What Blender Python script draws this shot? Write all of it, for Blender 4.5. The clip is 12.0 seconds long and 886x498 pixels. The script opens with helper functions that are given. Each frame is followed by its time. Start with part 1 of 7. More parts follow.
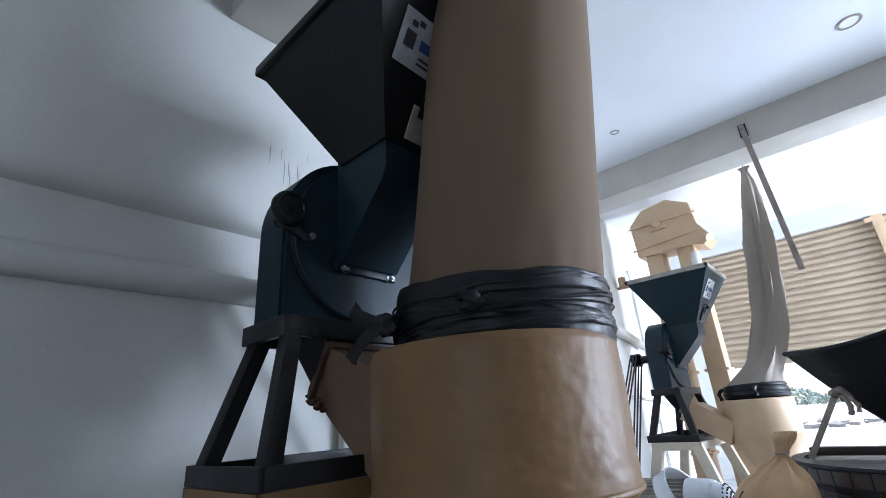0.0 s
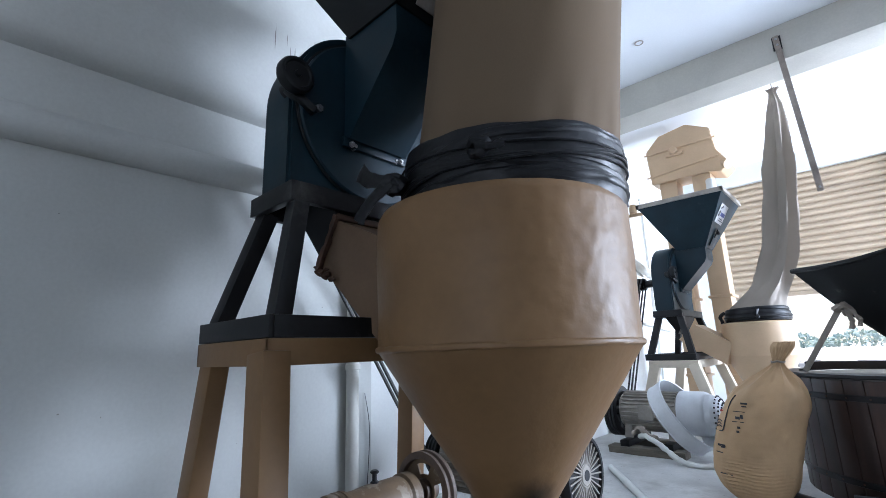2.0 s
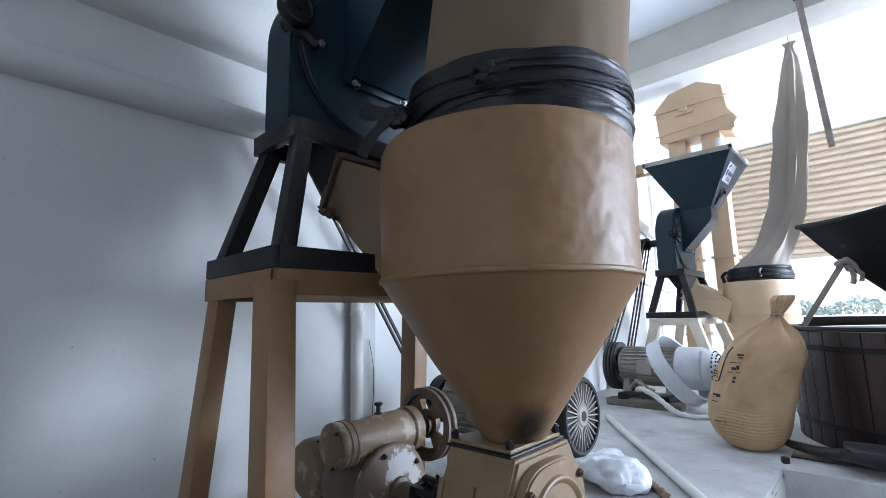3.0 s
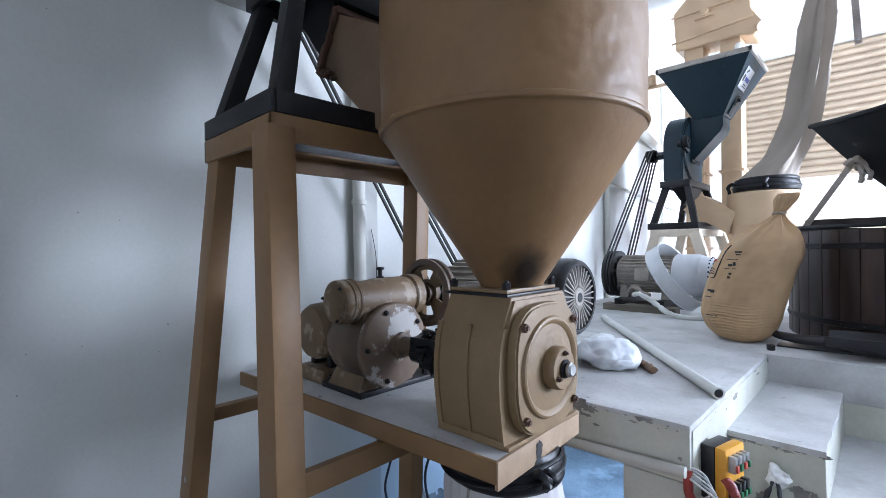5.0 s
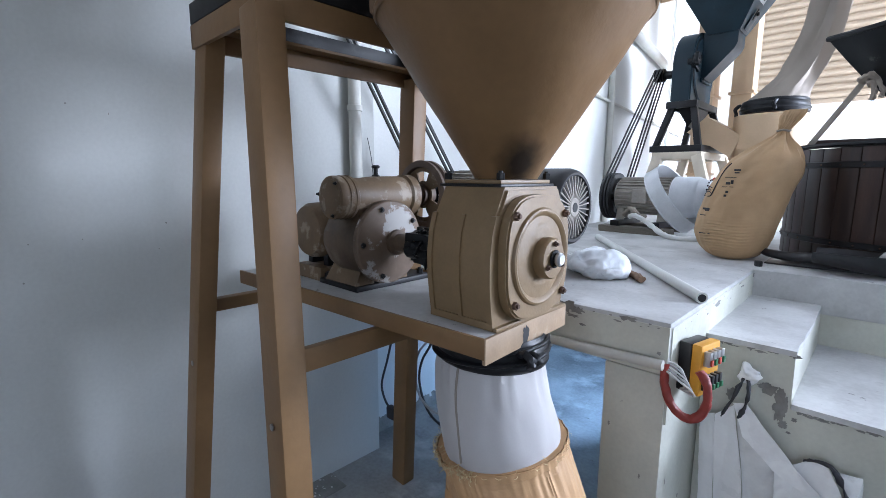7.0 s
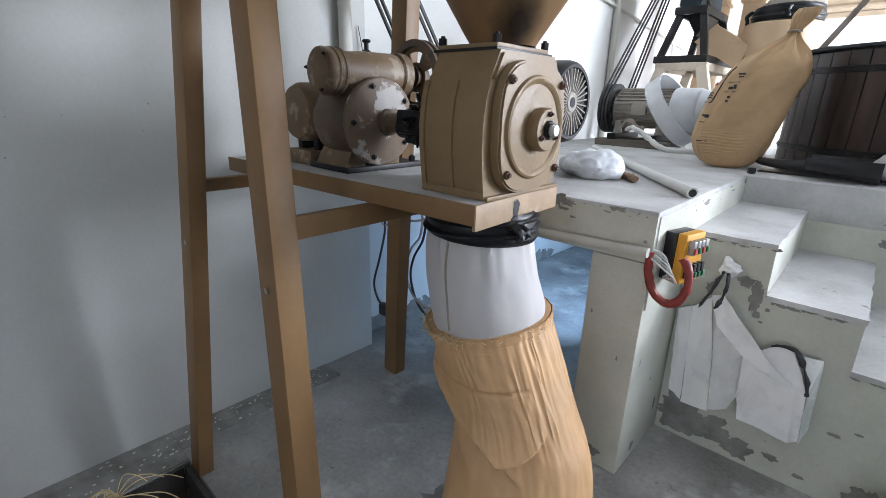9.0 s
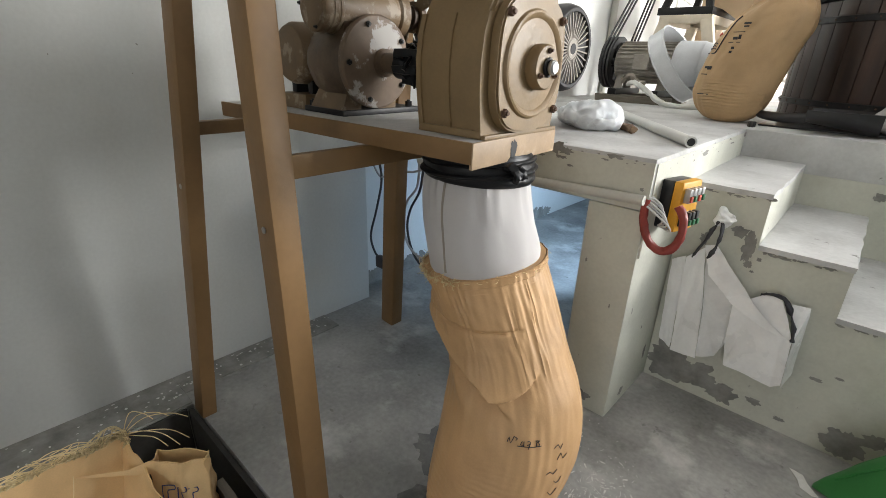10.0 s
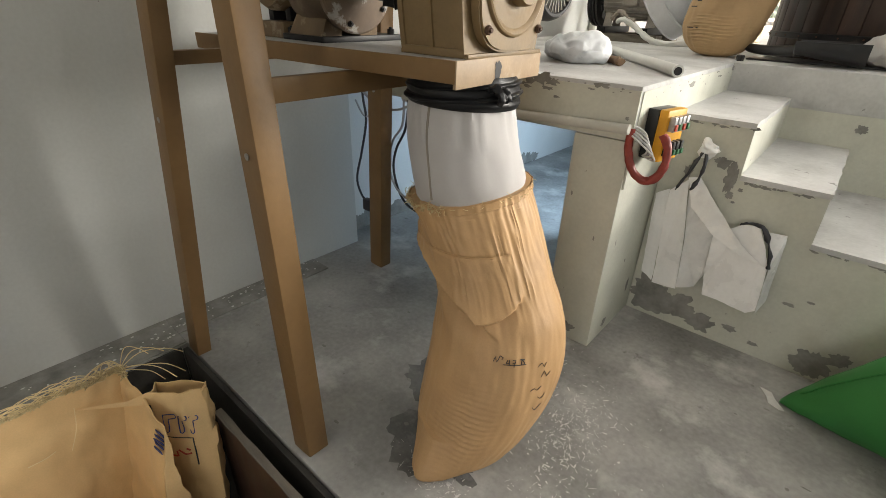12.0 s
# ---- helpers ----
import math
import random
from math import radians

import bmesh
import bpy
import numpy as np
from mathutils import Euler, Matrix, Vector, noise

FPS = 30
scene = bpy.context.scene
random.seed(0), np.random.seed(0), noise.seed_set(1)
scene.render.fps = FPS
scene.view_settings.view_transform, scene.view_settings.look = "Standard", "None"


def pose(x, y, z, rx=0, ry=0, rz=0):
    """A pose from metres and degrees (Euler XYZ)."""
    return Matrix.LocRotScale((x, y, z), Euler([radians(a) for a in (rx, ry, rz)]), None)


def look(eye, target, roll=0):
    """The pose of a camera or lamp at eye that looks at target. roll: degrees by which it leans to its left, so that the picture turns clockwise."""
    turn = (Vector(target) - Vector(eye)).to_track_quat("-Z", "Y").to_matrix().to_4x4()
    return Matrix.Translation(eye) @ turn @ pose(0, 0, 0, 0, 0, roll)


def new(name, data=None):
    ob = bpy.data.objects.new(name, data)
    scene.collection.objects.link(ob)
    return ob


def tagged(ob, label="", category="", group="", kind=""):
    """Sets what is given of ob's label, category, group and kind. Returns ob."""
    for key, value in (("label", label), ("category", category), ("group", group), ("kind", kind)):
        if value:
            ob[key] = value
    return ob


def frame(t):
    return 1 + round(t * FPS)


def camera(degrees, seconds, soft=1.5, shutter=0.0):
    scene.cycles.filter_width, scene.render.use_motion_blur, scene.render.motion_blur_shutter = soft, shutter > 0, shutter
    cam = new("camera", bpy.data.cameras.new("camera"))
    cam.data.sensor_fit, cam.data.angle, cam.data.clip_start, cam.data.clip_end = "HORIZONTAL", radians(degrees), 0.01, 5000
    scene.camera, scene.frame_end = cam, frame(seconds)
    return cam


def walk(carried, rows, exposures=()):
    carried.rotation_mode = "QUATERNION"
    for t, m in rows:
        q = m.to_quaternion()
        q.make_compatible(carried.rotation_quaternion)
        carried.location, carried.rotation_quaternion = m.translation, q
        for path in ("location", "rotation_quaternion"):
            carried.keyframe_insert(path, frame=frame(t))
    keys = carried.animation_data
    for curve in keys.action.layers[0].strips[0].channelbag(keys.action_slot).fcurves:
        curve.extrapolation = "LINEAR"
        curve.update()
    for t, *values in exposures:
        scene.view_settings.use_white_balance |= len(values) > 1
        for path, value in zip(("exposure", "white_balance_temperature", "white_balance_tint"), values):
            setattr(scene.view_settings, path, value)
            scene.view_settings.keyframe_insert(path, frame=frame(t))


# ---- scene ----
cam = camera(87.6, 12.0, soft=0.7)
PATH = [
    (0, (0.082, 0.149, 1.754), (-1.152, 1.562, 2.448), -4.1),
    (0.5, (0.058, 0.153, 1.724), (-1.197, 1.577, 2.354), -3.2),
    (1, (0.04, 0.16, 1.686), (-1.24, 1.59, 2.249), -2.7),
    (1.5, (0.034, 0.175, 1.646), (-1.269, 1.609, 2.144), -2.4),
    (2, (0.033, 0.189, 1.605), (-1.289, 1.624, 2.041), -2.0),
    (2.5, (0.036, 0.192, 1.574), (-1.305, 1.629, 1.942), -1.7),
    (3, (0.03, 0.194, 1.537), (-1.327, 1.634, 1.828), -1.4),
    (3.5, (0.021, 0.2, 1.487), (-1.349, 1.642, 1.696), -1.2),
    (3.7, (0.021, 0.203, 1.465), (-1.354, 1.644, 1.643), -1.1),
    (5.3, (0.023, 0.206, 1.358), (-1.362, 1.648, 1.298), -0.7),
    (5.5, (0.021, 0.206, 1.35), (-1.363, 1.648, 1.255), -0.6),
    (6, (0.024, 0.199, 1.326), (-1.356, 1.637, 1.164), -0.3),
    (6.5, (0.029, 0.198, 1.307), (-1.345, 1.632, 1.067), 0.0),
    (7, (0.038, 0.202, 1.291), (-1.327, 1.63, 0.979), 0.3),
    (7.2, (0.062, 0.206, 1.285), (-1.306, 1.623, 0.935), 0.8),
    (8.8, (0.062, 0.196, 1.189), (-1.243, 1.594, 0.603), 1.5),
    (9, (0.059, 0.187, 1.177), (-1.231, 1.587, 0.562), 1.6),
    (9.5, (0.065, 0.18, 1.158), (-1.2, 1.566, 0.468), 1.9),
    (10, (0.075, 0.172, 1.133), (-1.164, 1.545, 0.372), 2.1),
    (10.5, (0.086, 0.165, 1.11), (-1.123, 1.528, 0.285), 2.1),
    (11, (0.098, 0.16, 1.094), (-1.082, 1.513, 0.212), 2.0),
    (11.5, (0.107, 0.152, 1.081), (-1.062, 1.5, 0.176), 2.0),
    (12, (0.106, 0.15, 1.078), (-1.04, 1.498, 0.146), 1.8),
]
walk(cam, [(t, look(eye, target, roll)) for t, eye, target, roll in PATH],
     exposures=[(0.0, 1.04, 5650, 14), (2.5, 1.4, 5600, 14), (5.5, 1.55, 5700, 16), (7.2, 1.55, 5750, 16), (8.7, 1.55, 6050, 16), (9.3, 1.55, 6700, 14), (10.5, 1.6, 7600, 13), (12.0, 1.6, 8100, 13)])

# ---- world, sun and daylight ----
world = bpy.data.worlds.new("daylight")
scene.world = world
world.use_nodes = True
wn = world.node_tree
sky = wn.nodes.new("ShaderNodeTexSky")
sky.sky_type, sky.sun_disc = "NISHITA", False
sky.sun_elevation, sky.sun_rotation = radians(60), radians(-12)
wn.links.new(sky.outputs["Color"], wn.nodes["Background"].inputs["Color"])
wn.nodes["Background"].inputs["Strength"].default_value = 0.13

sun = new("sun", bpy.data.lights.new("sun", "SUN"))
sun.data.energy, sun.data.angle, sun.data.color = 4.0, radians(0.5), (1.0, 0.95, 0.87)
sun.matrix_world = look((-2, 14, 20.4), (0.5, 2.5, 0))


def window_light(name, eye, target, width, height, power, color):
    lamp = new(name, bpy.data.lights.new(name, "AREA"))
    lamp.data.shape, lamp.data.size, lamp.data.size_y = "RECTANGLE", width, height
    lamp.data.energy, lamp.data.color = power, color
    lamp.matrix_world = look(eye, target)


# daylight through the side gateway; added fills behind the view and under the platform
window_light("gateway_daylight", (4.32, 4.2, 2.2), (0, 3.8, 1.6), 1.6, 2.3, 44, (0.88, 0.94, 1.0))
window_light("far_gateway_daylight", (4.32, 5.9, 2.2), (0, 5.2, 1.9), 1.6, 2.3, 208, (0.86, 0.93, 1.0))
# Rear lamp is an added fill for the sacks and the near wall.
window_light("rear_fill_light", (2.0, -6.42, 1.9), (0, 2, 1.0), 2.6, 2.2, 18, (0.95, 0.97, 1.0))
# Added lamp in mid-air, no opening behind it; lights the basement wall blue.
window_light("under_platform_fill", (-0.72, 2.65, 0.42), (-1.7, 3.0, 0.36), 1.0, 0.5, 4.6, (0.38, 0.64, 1.0))


# ---- materials ----
def material(name, color, rough=0.6, metal=0.0, dark=0.75, light=1.15, scale=6.0, fine=90.0, bump=0.15, depth=0.002,
             stain=None, stain_amount=0.0, stain_scale=3.0, stain_edge=0.06, vary=0.0, coat=0.0, stretch=(1, 1, 1), sheen=0.0, grime=None, grime_amount=0.0, grime_scale=25.0, grime_edge=0.1):
    m = bpy.data.materials.new(name)
    m.use_nodes = True
    nt = m.node_tree
    nodes, links = nt.nodes, nt.links
    b = nodes["Principled BSDF"]
    geo = nodes.new("ShaderNodeNewGeometry")
    mp = nodes.new("ShaderNodeMapping")
    mp.inputs["Scale"].default_value = stretch
    links.new(geo.outputs["Position"], mp.inputs["Vector"])
    n1 = nodes.new("ShaderNodeTexNoise")
    n1.inputs["Scale"].default_value, n1.inputs["Detail"].default_value = scale, 6
    n2 = nodes.new("ShaderNodeTexNoise")
    n2.inputs["Scale"].default_value, n2.inputs["Detail"].default_value = fine, 4
    links.new(mp.outputs[0], n1.inputs["Vector"])
    links.new(mp.outputs[0], n2.inputs["Vector"])
    add = nodes.new("ShaderNodeMath")
    add.operation = "MULTIPLY_ADD"
    add.inputs[1].default_value = 0.3
    links.new(n2.outputs["Fac"], add.inputs[0])
    links.new(n1.outputs["Fac"], add.inputs[2])
    ramp = nodes.new("ShaderNodeMapRange")
    ramp.inputs["From Min"].default_value, ramp.inputs["From Max"].default_value = 0.4, 0.9
    ramp.inputs["To Min"].default_value, ramp.inputs["To Max"].default_value = dark, light
    links.new(add.outputs[0], ramp.inputs["Value"])
    mul = nodes.new("ShaderNodeVectorMath")
    mul.operation = "SCALE"
    mul.inputs[0].default_value = color
    links.new(ramp.outputs[0], mul.inputs["Scale"])
    out = mul.outputs[0]
    if vary:
        info = nodes.new("ShaderNodeObjectInfo")
        vr = nodes.new("ShaderNodeMapRange")
        vr.inputs["To Min"].default_value, vr.inputs["To Max"].default_value = 1 - vary, 1 + vary
        links.new(info.outputs["Random"], vr.inputs["Value"])
        mv = nodes.new("ShaderNodeVectorMath")
        mv.operation = "SCALE"
        links.new(out, mv.inputs[0])
        links.new(vr.outputs[0], mv.inputs["Scale"])
        out = mv.outputs[0]
    if stain:
        n3 = nodes.new("ShaderNodeTexNoise")
        n3.inputs["Scale"].default_value, n3.inputs["Detail"].default_value, n3.inputs["Roughness"].default_value = stain_scale, 8, 0.62
        links.new(mp.outputs[0], n3.inputs["Vector"])
        sr = nodes.new("ShaderNodeMapRange")
        sr.inputs["From Min"].default_value = 0.62 - stain_amount
        sr.inputs["From Max"].default_value = 0.62 - stain_amount + stain_edge
        links.new(n3.outputs["Fac"], sr.inputs["Value"])
        mix = nodes.new("ShaderNodeMix")
        mix.data_type = "RGBA"
        links.new(sr.outputs[0], mix.inputs["Factor"])
        links.new(out, mix.inputs["A"])
        mix.inputs["B"].default_value = (*stain, 1)
        out = mix.outputs["Result"]
    if grime:
        n4 = nodes.new("ShaderNodeTexNoise")
        n4.inputs["Scale"].default_value, n4.inputs["Detail"].default_value, n4.inputs["Roughness"].default_value = grime_scale, 6, 0.7
        shift = nodes.new("ShaderNodeVectorMath")
        shift.inputs[1].default_value = (3.7, 1.9, 8.3)
        links.new(mp.outputs[0], shift.inputs[0])
        links.new(shift.outputs[0], n4.inputs["Vector"])
        gr = nodes.new("ShaderNodeMapRange")
        gr.inputs["From Min"].default_value = 0.66 - grime_amount
        gr.inputs["From Max"].default_value = 0.66 - grime_amount + grime_edge
        links.new(n4.outputs["Fac"], gr.inputs["Value"])
        mix2 = nodes.new("ShaderNodeMix")
        mix2.data_type = "RGBA"
        links.new(gr.outputs[0], mix2.inputs["Factor"])
        links.new(out, mix2.inputs["A"])
        mix2.inputs["B"].default_value = (*grime, 1)
        out = mix2.outputs["Result"]
    links.new(out, b.inputs["Base Color"])
    rr = nodes.new("ShaderNodeMapRange")
    rr.inputs["To Min"].default_value, rr.inputs["To Max"].default_value = max(rough - 0.12, 0.03), min(rough + 0.15, 1)
    links.new(n1.outputs["Fac"], rr.inputs["Value"])
    links.new(rr.outputs[0], b.inputs["Roughness"])
    b.inputs["Metallic"].default_value, b.inputs["Coat Weight"].default_value = metal, coat
    b.inputs["Sheen Weight"].default_value = sheen
    bp = nodes.new("ShaderNodeBump")
    bp.inputs["Strength"].default_value, bp.inputs["Distance"].default_value = bump, depth
    links.new(add.outputs[0], bp.inputs["Height"])
    links.new(bp.outputs[0], b.inputs["Normal"])
    return m


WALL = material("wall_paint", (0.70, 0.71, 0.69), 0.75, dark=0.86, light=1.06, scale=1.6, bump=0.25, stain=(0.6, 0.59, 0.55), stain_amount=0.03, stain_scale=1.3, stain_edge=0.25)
# Darker copy of WALL, used on the near west wall only.
NEARWALL = material("near_wall_darker_white", (0.53, 0.54, 0.515), 0.75, dark=0.84, light=1.08, scale=1.4, bump=0.25, stain=(0.45, 0.44, 0.405), stain_amount=0.04, stain_scale=1.1, stain_edge=0.3, grime=(0.36, 0.355, 0.33), grime_amount=-0.06, grime_scale=9, grime_edge=0.08)
CEILING = material("ceiling_paint", (0.78, 0.80, 0.82), 0.8, dark=0.92, light=1.04, scale=1.2, bump=0.1)
BEAMPAINT = material("beam_paint", (0.56, 0.54, 0.48), 0.8, dark=0.8, light=1.08, scale=2.5, bump=0.2)
PLINTH = material("cream_limewash", (0.60, 0.60, 0.52), 0.8, dark=0.8, light=1.08, scale=4, bump=0.35, depth=0.003, stain=(0.46, 0.45, 0.37), stain_amount=0.07, stain_scale=3, stain_edge=0.2, grime=(0.22, 0.21, 0.18), grime_amount=-0.015, grime_scale=16, grime_edge=0.05)
CONCRETE = material("dusty_concrete", (0.34, 0.335, 0.32), 0.72, dark=0.5, light=1.35, scale=3.2, fine=60, bump=0.3, depth=0.003, stain=(0.58, 0.57, 0.55), stain_amount=0.08, stain_scale=4.5, stain_edge=0.18, grime=(0.13, 0.125, 0.115), grime_amount=0.03, grime_scale=14, grime_edge=0.12)
DECK = material("floury_concrete", (0.55, 0.55, 0.54), 0.75, dark=0.72, light=1.15, scale=4, fine=70, bump=0.4, depth=0.004, stain=(0.38, 0.375, 0.365), stain_amount=0.11, stain_scale=5, stain_edge=0.2, grime=(0.22, 0.215, 0.205), grime_amount=0.015, grime_scale=22, grime_edge=0.06)
# One near-black base, far darker than CONCRETE, for pit floor and lining.
DARKPIT = material("near_black_pit", (0.045, 0.042, 0.038), 0.85, dark=0.6, light=1.5, scale=7, bump=0.4, depth=0.004)
TAN = material("tan_enamel", (0.205, 0.118, 0.052), 0.44, dark=0.82, light=1.1, scale=5, fine=55, bump=0.5, depth=0.004, stain=(0.20, 0.112, 0.052), stain_amount=0.05, stain_scale=4, stain_edge=0.25, grime=(0.12, 0.075, 0.04), grime_amount=-0.03, grime_scale=30, grime_edge=0.06)
TANCAST = material("tan_cast_iron", (0.36, 0.25, 0.155), 0.55, dark=0.75, light=1.15, scale=14, fine=150, bump=0.4, depth=0.002, stain=(0.50, 0.43, 0.35), stain_amount=0.07, stain_scale=7, stain_edge=0.2, grime=(0.12, 0.085, 0.055), grime_amount=-0.01, grime_scale=26, grime_edge=0.08)
TANPALE = material("cream_enamel", (0.56, 0.40, 0.25), 0.45, dark=0.9, light=1.06, scale=6, bump=0.1)
PALECREAM = material("pale_cream_enamel", (0.66, 0.58, 0.46), 0.5, dark=0.85, light=1.06, scale=8, fine=60, bump=0.2, stain=(0.5, 0.4, 0.28), stain_amount=0.02, stain_scale=9, stain_edge=0.2)
TEAL = material("dark_teal_enamel", (0.006, 0.020, 0.030), 0.42, dark=0.7, light=1.3, scale=8, fine=60, bump=0.12, stain=(0.03, 0.045, 0.055), stain_amount=0.0, stain_scale=9, stain_edge=0.2)
BLACK = material("black_enamel", (0.006, 0.007, 0.008), 0.42, dark=0.7, light=1.5, scale=8, bump=0.15, stain=(0.06, 0.057, 0.052), stain_amount=-0.03, stain_scale=14, stain_edge=0.12)
STEELBLACK = material("worn_black_bar", (0.012, 0.012, 0.013), 0.42, metal=0.0, dark=0.6, light=1.5, scale=9, bump=0.2, stain=(0.085, 0.082, 0.078), stain_amount=0.03, stain_scale=6, stain_edge=0.2, grime=(0.16, 0.15, 0.14), grime_amount=-0.05, grime_scale=24, grime_edge=0.08)
STEEL = material("bare_steel", (0.45, 0.45, 0.45), 0.35, metal=0.9, dark=0.7, light=1.1, scale=30, bump=0.1)
RUBBER = material("black_rubber", (0.014, 0.014, 0.015), 0.45, dark=0.7, light=1.5, scale=20, bump=0.3, depth=0.002)
TUBE_RUBBER = material("inner_tube_rubber", (0.0065, 0.0068, 0.008), 0.40, dark=0.7, light=1.8, scale=10, fine=50, bump=0.5, depth=0.005, stain=(0.045, 0.045, 0.045), stain_amount=-0.05, stain_scale=9, stain_edge=0.2)
for m in (TEAL, BLACK, STEELBLACK, TAN, TUBE_RUBBER):
    next(n for n in m.node_tree.nodes if n.type == "BSDF_PRINCIPLED").inputs["Specular IOR Level"].default_value = 0.28
SLEEVE = material("brown_filter_cloth", (0.15, 0.102, 0.058), 0.9, dark=0.86, light=1.08, scale=3, fine=400, bump=0.25, depth=0.001, stretch=(1, 1, 0.5), stain=(0.112, 0.075, 0.041), stain_amount=0.06, stain_scale=2.2, stain_edge=0.35)
GREYCLOTH = material("grey_cotton", (0.29, 0.25, 0.21), 0.95, dark=0.88, light=1.06, scale=4, fine=420, bump=0.25, depth=0.001)
WHITECLOTH = material("white_cotton", (0.49, 0.47, 0.46), 0.92, dark=0.9, light=1.05, scale=5, fine=380, bump=0.3, depth=0.001, sheen=0.2)
SACK = material("kraft_woven_sack", (0.53, 0.315, 0.15), 0.55, dark=0.84, light=1.12, scale=7, fine=260, bump=0.4, depth=0.0015, stain=(0.41, 0.225, 0.09), stain_amount=0.02, stain_scale=5, stain_edge=0.3)
# Base raised above plain kraft to make up for weak light on the pit sacks.
SACKPALE = material("brightened_kraft_sack", (0.76, 0.51, 0.255), 0.65, dark=0.82, light=1.1, scale=6, fine=260, bump=0.35, depth=0.0015, stain=(0.58, 0.36, 0.165), stain_amount=0.04, stain_scale=3, stain_edge=0.3)
SACKTAN = material("brown_kraft_sack", (0.46, 0.30, 0.155), 0.62, dark=0.8, light=1.1, scale=6, fine=260, bump=0.35, depth=0.0015, stain=(0.36, 0.225, 0.11), stain_amount=0.04, stain_scale=4, stain_edge=0.3)
STRAW = material("frayed_straw", (0.74, 0.58, 0.33), 0.8, vary=0.2)
GREENSACK = material("green_woven_plastic", (0.022, 0.20, 0.045), 0.5, dark=0.85, light=1.15, scale=7, fine=300, bump=0.3, depth=0.001)
WOOD = material("dark_stained_wood", (0.028, 0.014, 0.010), 0.42, dark=0.5, light=1.7, scale=5, fine=60, bump=0.3, depth=0.002, stretch=(6, 6, 0.6), vary=0.35, stain=(0.11, 0.085, 0.07), stain_amount=-0.09, stain_scale=9, stain_edge=0.15)
GREYWOOD = material("weathered_plank", (0.17, 0.15, 0.12), 0.8, dark=0.6, light=1.3, scale=6, bump=0.4, stretch=(1, 6, 6))
STICK = material("stick_bark", (0.16, 0.10, 0.06), 0.8, dark=0.6, light=1.4, scale=20, bump=0.5, depth=0.003)
PVC = material("white_pvc", (0.66, 0.66, 0.63), 0.4, dark=0.88, light=1.05, scale=9, bump=0.05)
PIPEPAINT = material("painted_pipe", (0.54, 0.53, 0.48), 0.6, dark=0.85, light=1.08, scale=8, bump=0.15)
GREYPAINT = material("grey_motor_paint", (0.33, 0.30, 0.26), 0.5, dark=0.7, light=1.2, scale=12, bump=0.2, stain=(0.5, 0.48, 0.44), stain_amount=0.02, stain_scale=8, stain_edge=0.2)
WHITEMETAL = material("white_painted_pan", (0.62, 0.64, 0.66), 0.4, dark=0.85, light=1.06, scale=10, bump=0.1)
SHUTTER = material("beige_shutter", (0.45, 0.36, 0.26), 0.5, dark=0.9, light=1.06, scale=5, bump=0.08, vary=0.05)
GREASY = material("greasy_cast_iron", (0.10, 0.064, 0.037), 0.5, dark=0.6, light=1.3, scale=12, bump=0.5, depth=0.003, stain=(0.17, 0.125, 0.085), stain_amount=0.04, stain_scale=9, stain_edge=0.12, grime=(0.025, 0.019, 0.014), grime_amount=0.02, grime_scale=11, grime_edge=0.15)
PLASTIC = material("clear_white_plastic", (0.80, 0.83, 0.86), 0.3, dark=0.92, light=1.06, scale=18, bump=0.35, depth=0.004)
POLYBAG = material("milky_polythene", (0.90, 0.90, 0.89), 0.28, dark=0.9, light=1.04, scale=9, bump=0.2, depth=0.003, stain=(0.74, 0.75, 0.75), stain_amount=0.0, stain_scale=5, stain_edge=0.2)
film_shader = next(n for n in PLASTIC.node_tree.nodes if n.type == "BSDF_PRINCIPLED")
film_shader.inputs["Subsurface Weight"].default_value, film_shader.inputs["Subsurface Scale"].default_value = 0.7, 0.04
film_shader.inputs["Subsurface Radius"].default_value = (1.0, 1.0, 1.0)
YELLOW = material("yellow_plastic", (0.72, 0.34, 0.025), 0.4, dark=0.85, light=1.08, scale=18, bump=0.08)
BLACKPLASTIC = material("black_plastic", (0.016, 0.016, 0.018), 0.35, dark=0.8, light=1.5, scale=20, bump=0.08)
GREENBTN = material("green_button", (0.03, 0.16, 0.07), 0.4)
REDTAPE = material("red_cable_wrap", (0.26, 0.035, 0.025), 0.5, dark=0.7, light=1.3, scale=30, bump=0.4, depth=0.002)
CABLE = material("grey_cable", (0.40, 0.40, 0.40), 0.5)
DARKCABLE = material("dark_cable", (0.03, 0.03, 0.035), 0.5)
PAPER = material("white_paper", (0.72, 0.71, 0.68), 0.8)
INK = material("black_ink", (0.03, 0.03, 0.035), 0.7)
REDINK = material("red_ink", (0.50, 0.07, 0.04), 0.7)
BLUEINK = material("blue_ink", (0.03, 0.05, 0.20), 0.6)
PATCH = material("bare_plaster", (0.26, 0.252, 0.232), 0.9, dark=0.65, light=1.3, scale=14, bump=0.5, depth=0.004)
FLOUR = material("spilt_flour", (0.70, 0.69, 0.66), 0.95, dark=0.85, light=1.05, scale=40, bump=0.5, depth=0.003)
EARTH = material("pale_sunlit_ground", (0.52, 0.47, 0.40), 0.9, dark=0.7, light=1.2, scale=0.8, fine=12, bump=0.3, depth=0.02)
LEAF = material("dusty_leaves", (0.34, 0.40, 0.33), 0.7, dark=0.6, light=1.5, scale=3)
SCREEN = material("fan_dark", (0.02, 0.02, 0.022), 0.6)
DAMP = material("dark_floor_stain", (0.15, 0.147, 0.14), 0.6, dark=0.6, light=1.3, scale=12, bump=0.2, stain=(0.26, 0.255, 0.245), stain_amount=0.1, stain_scale=18, stain_edge=0.2)
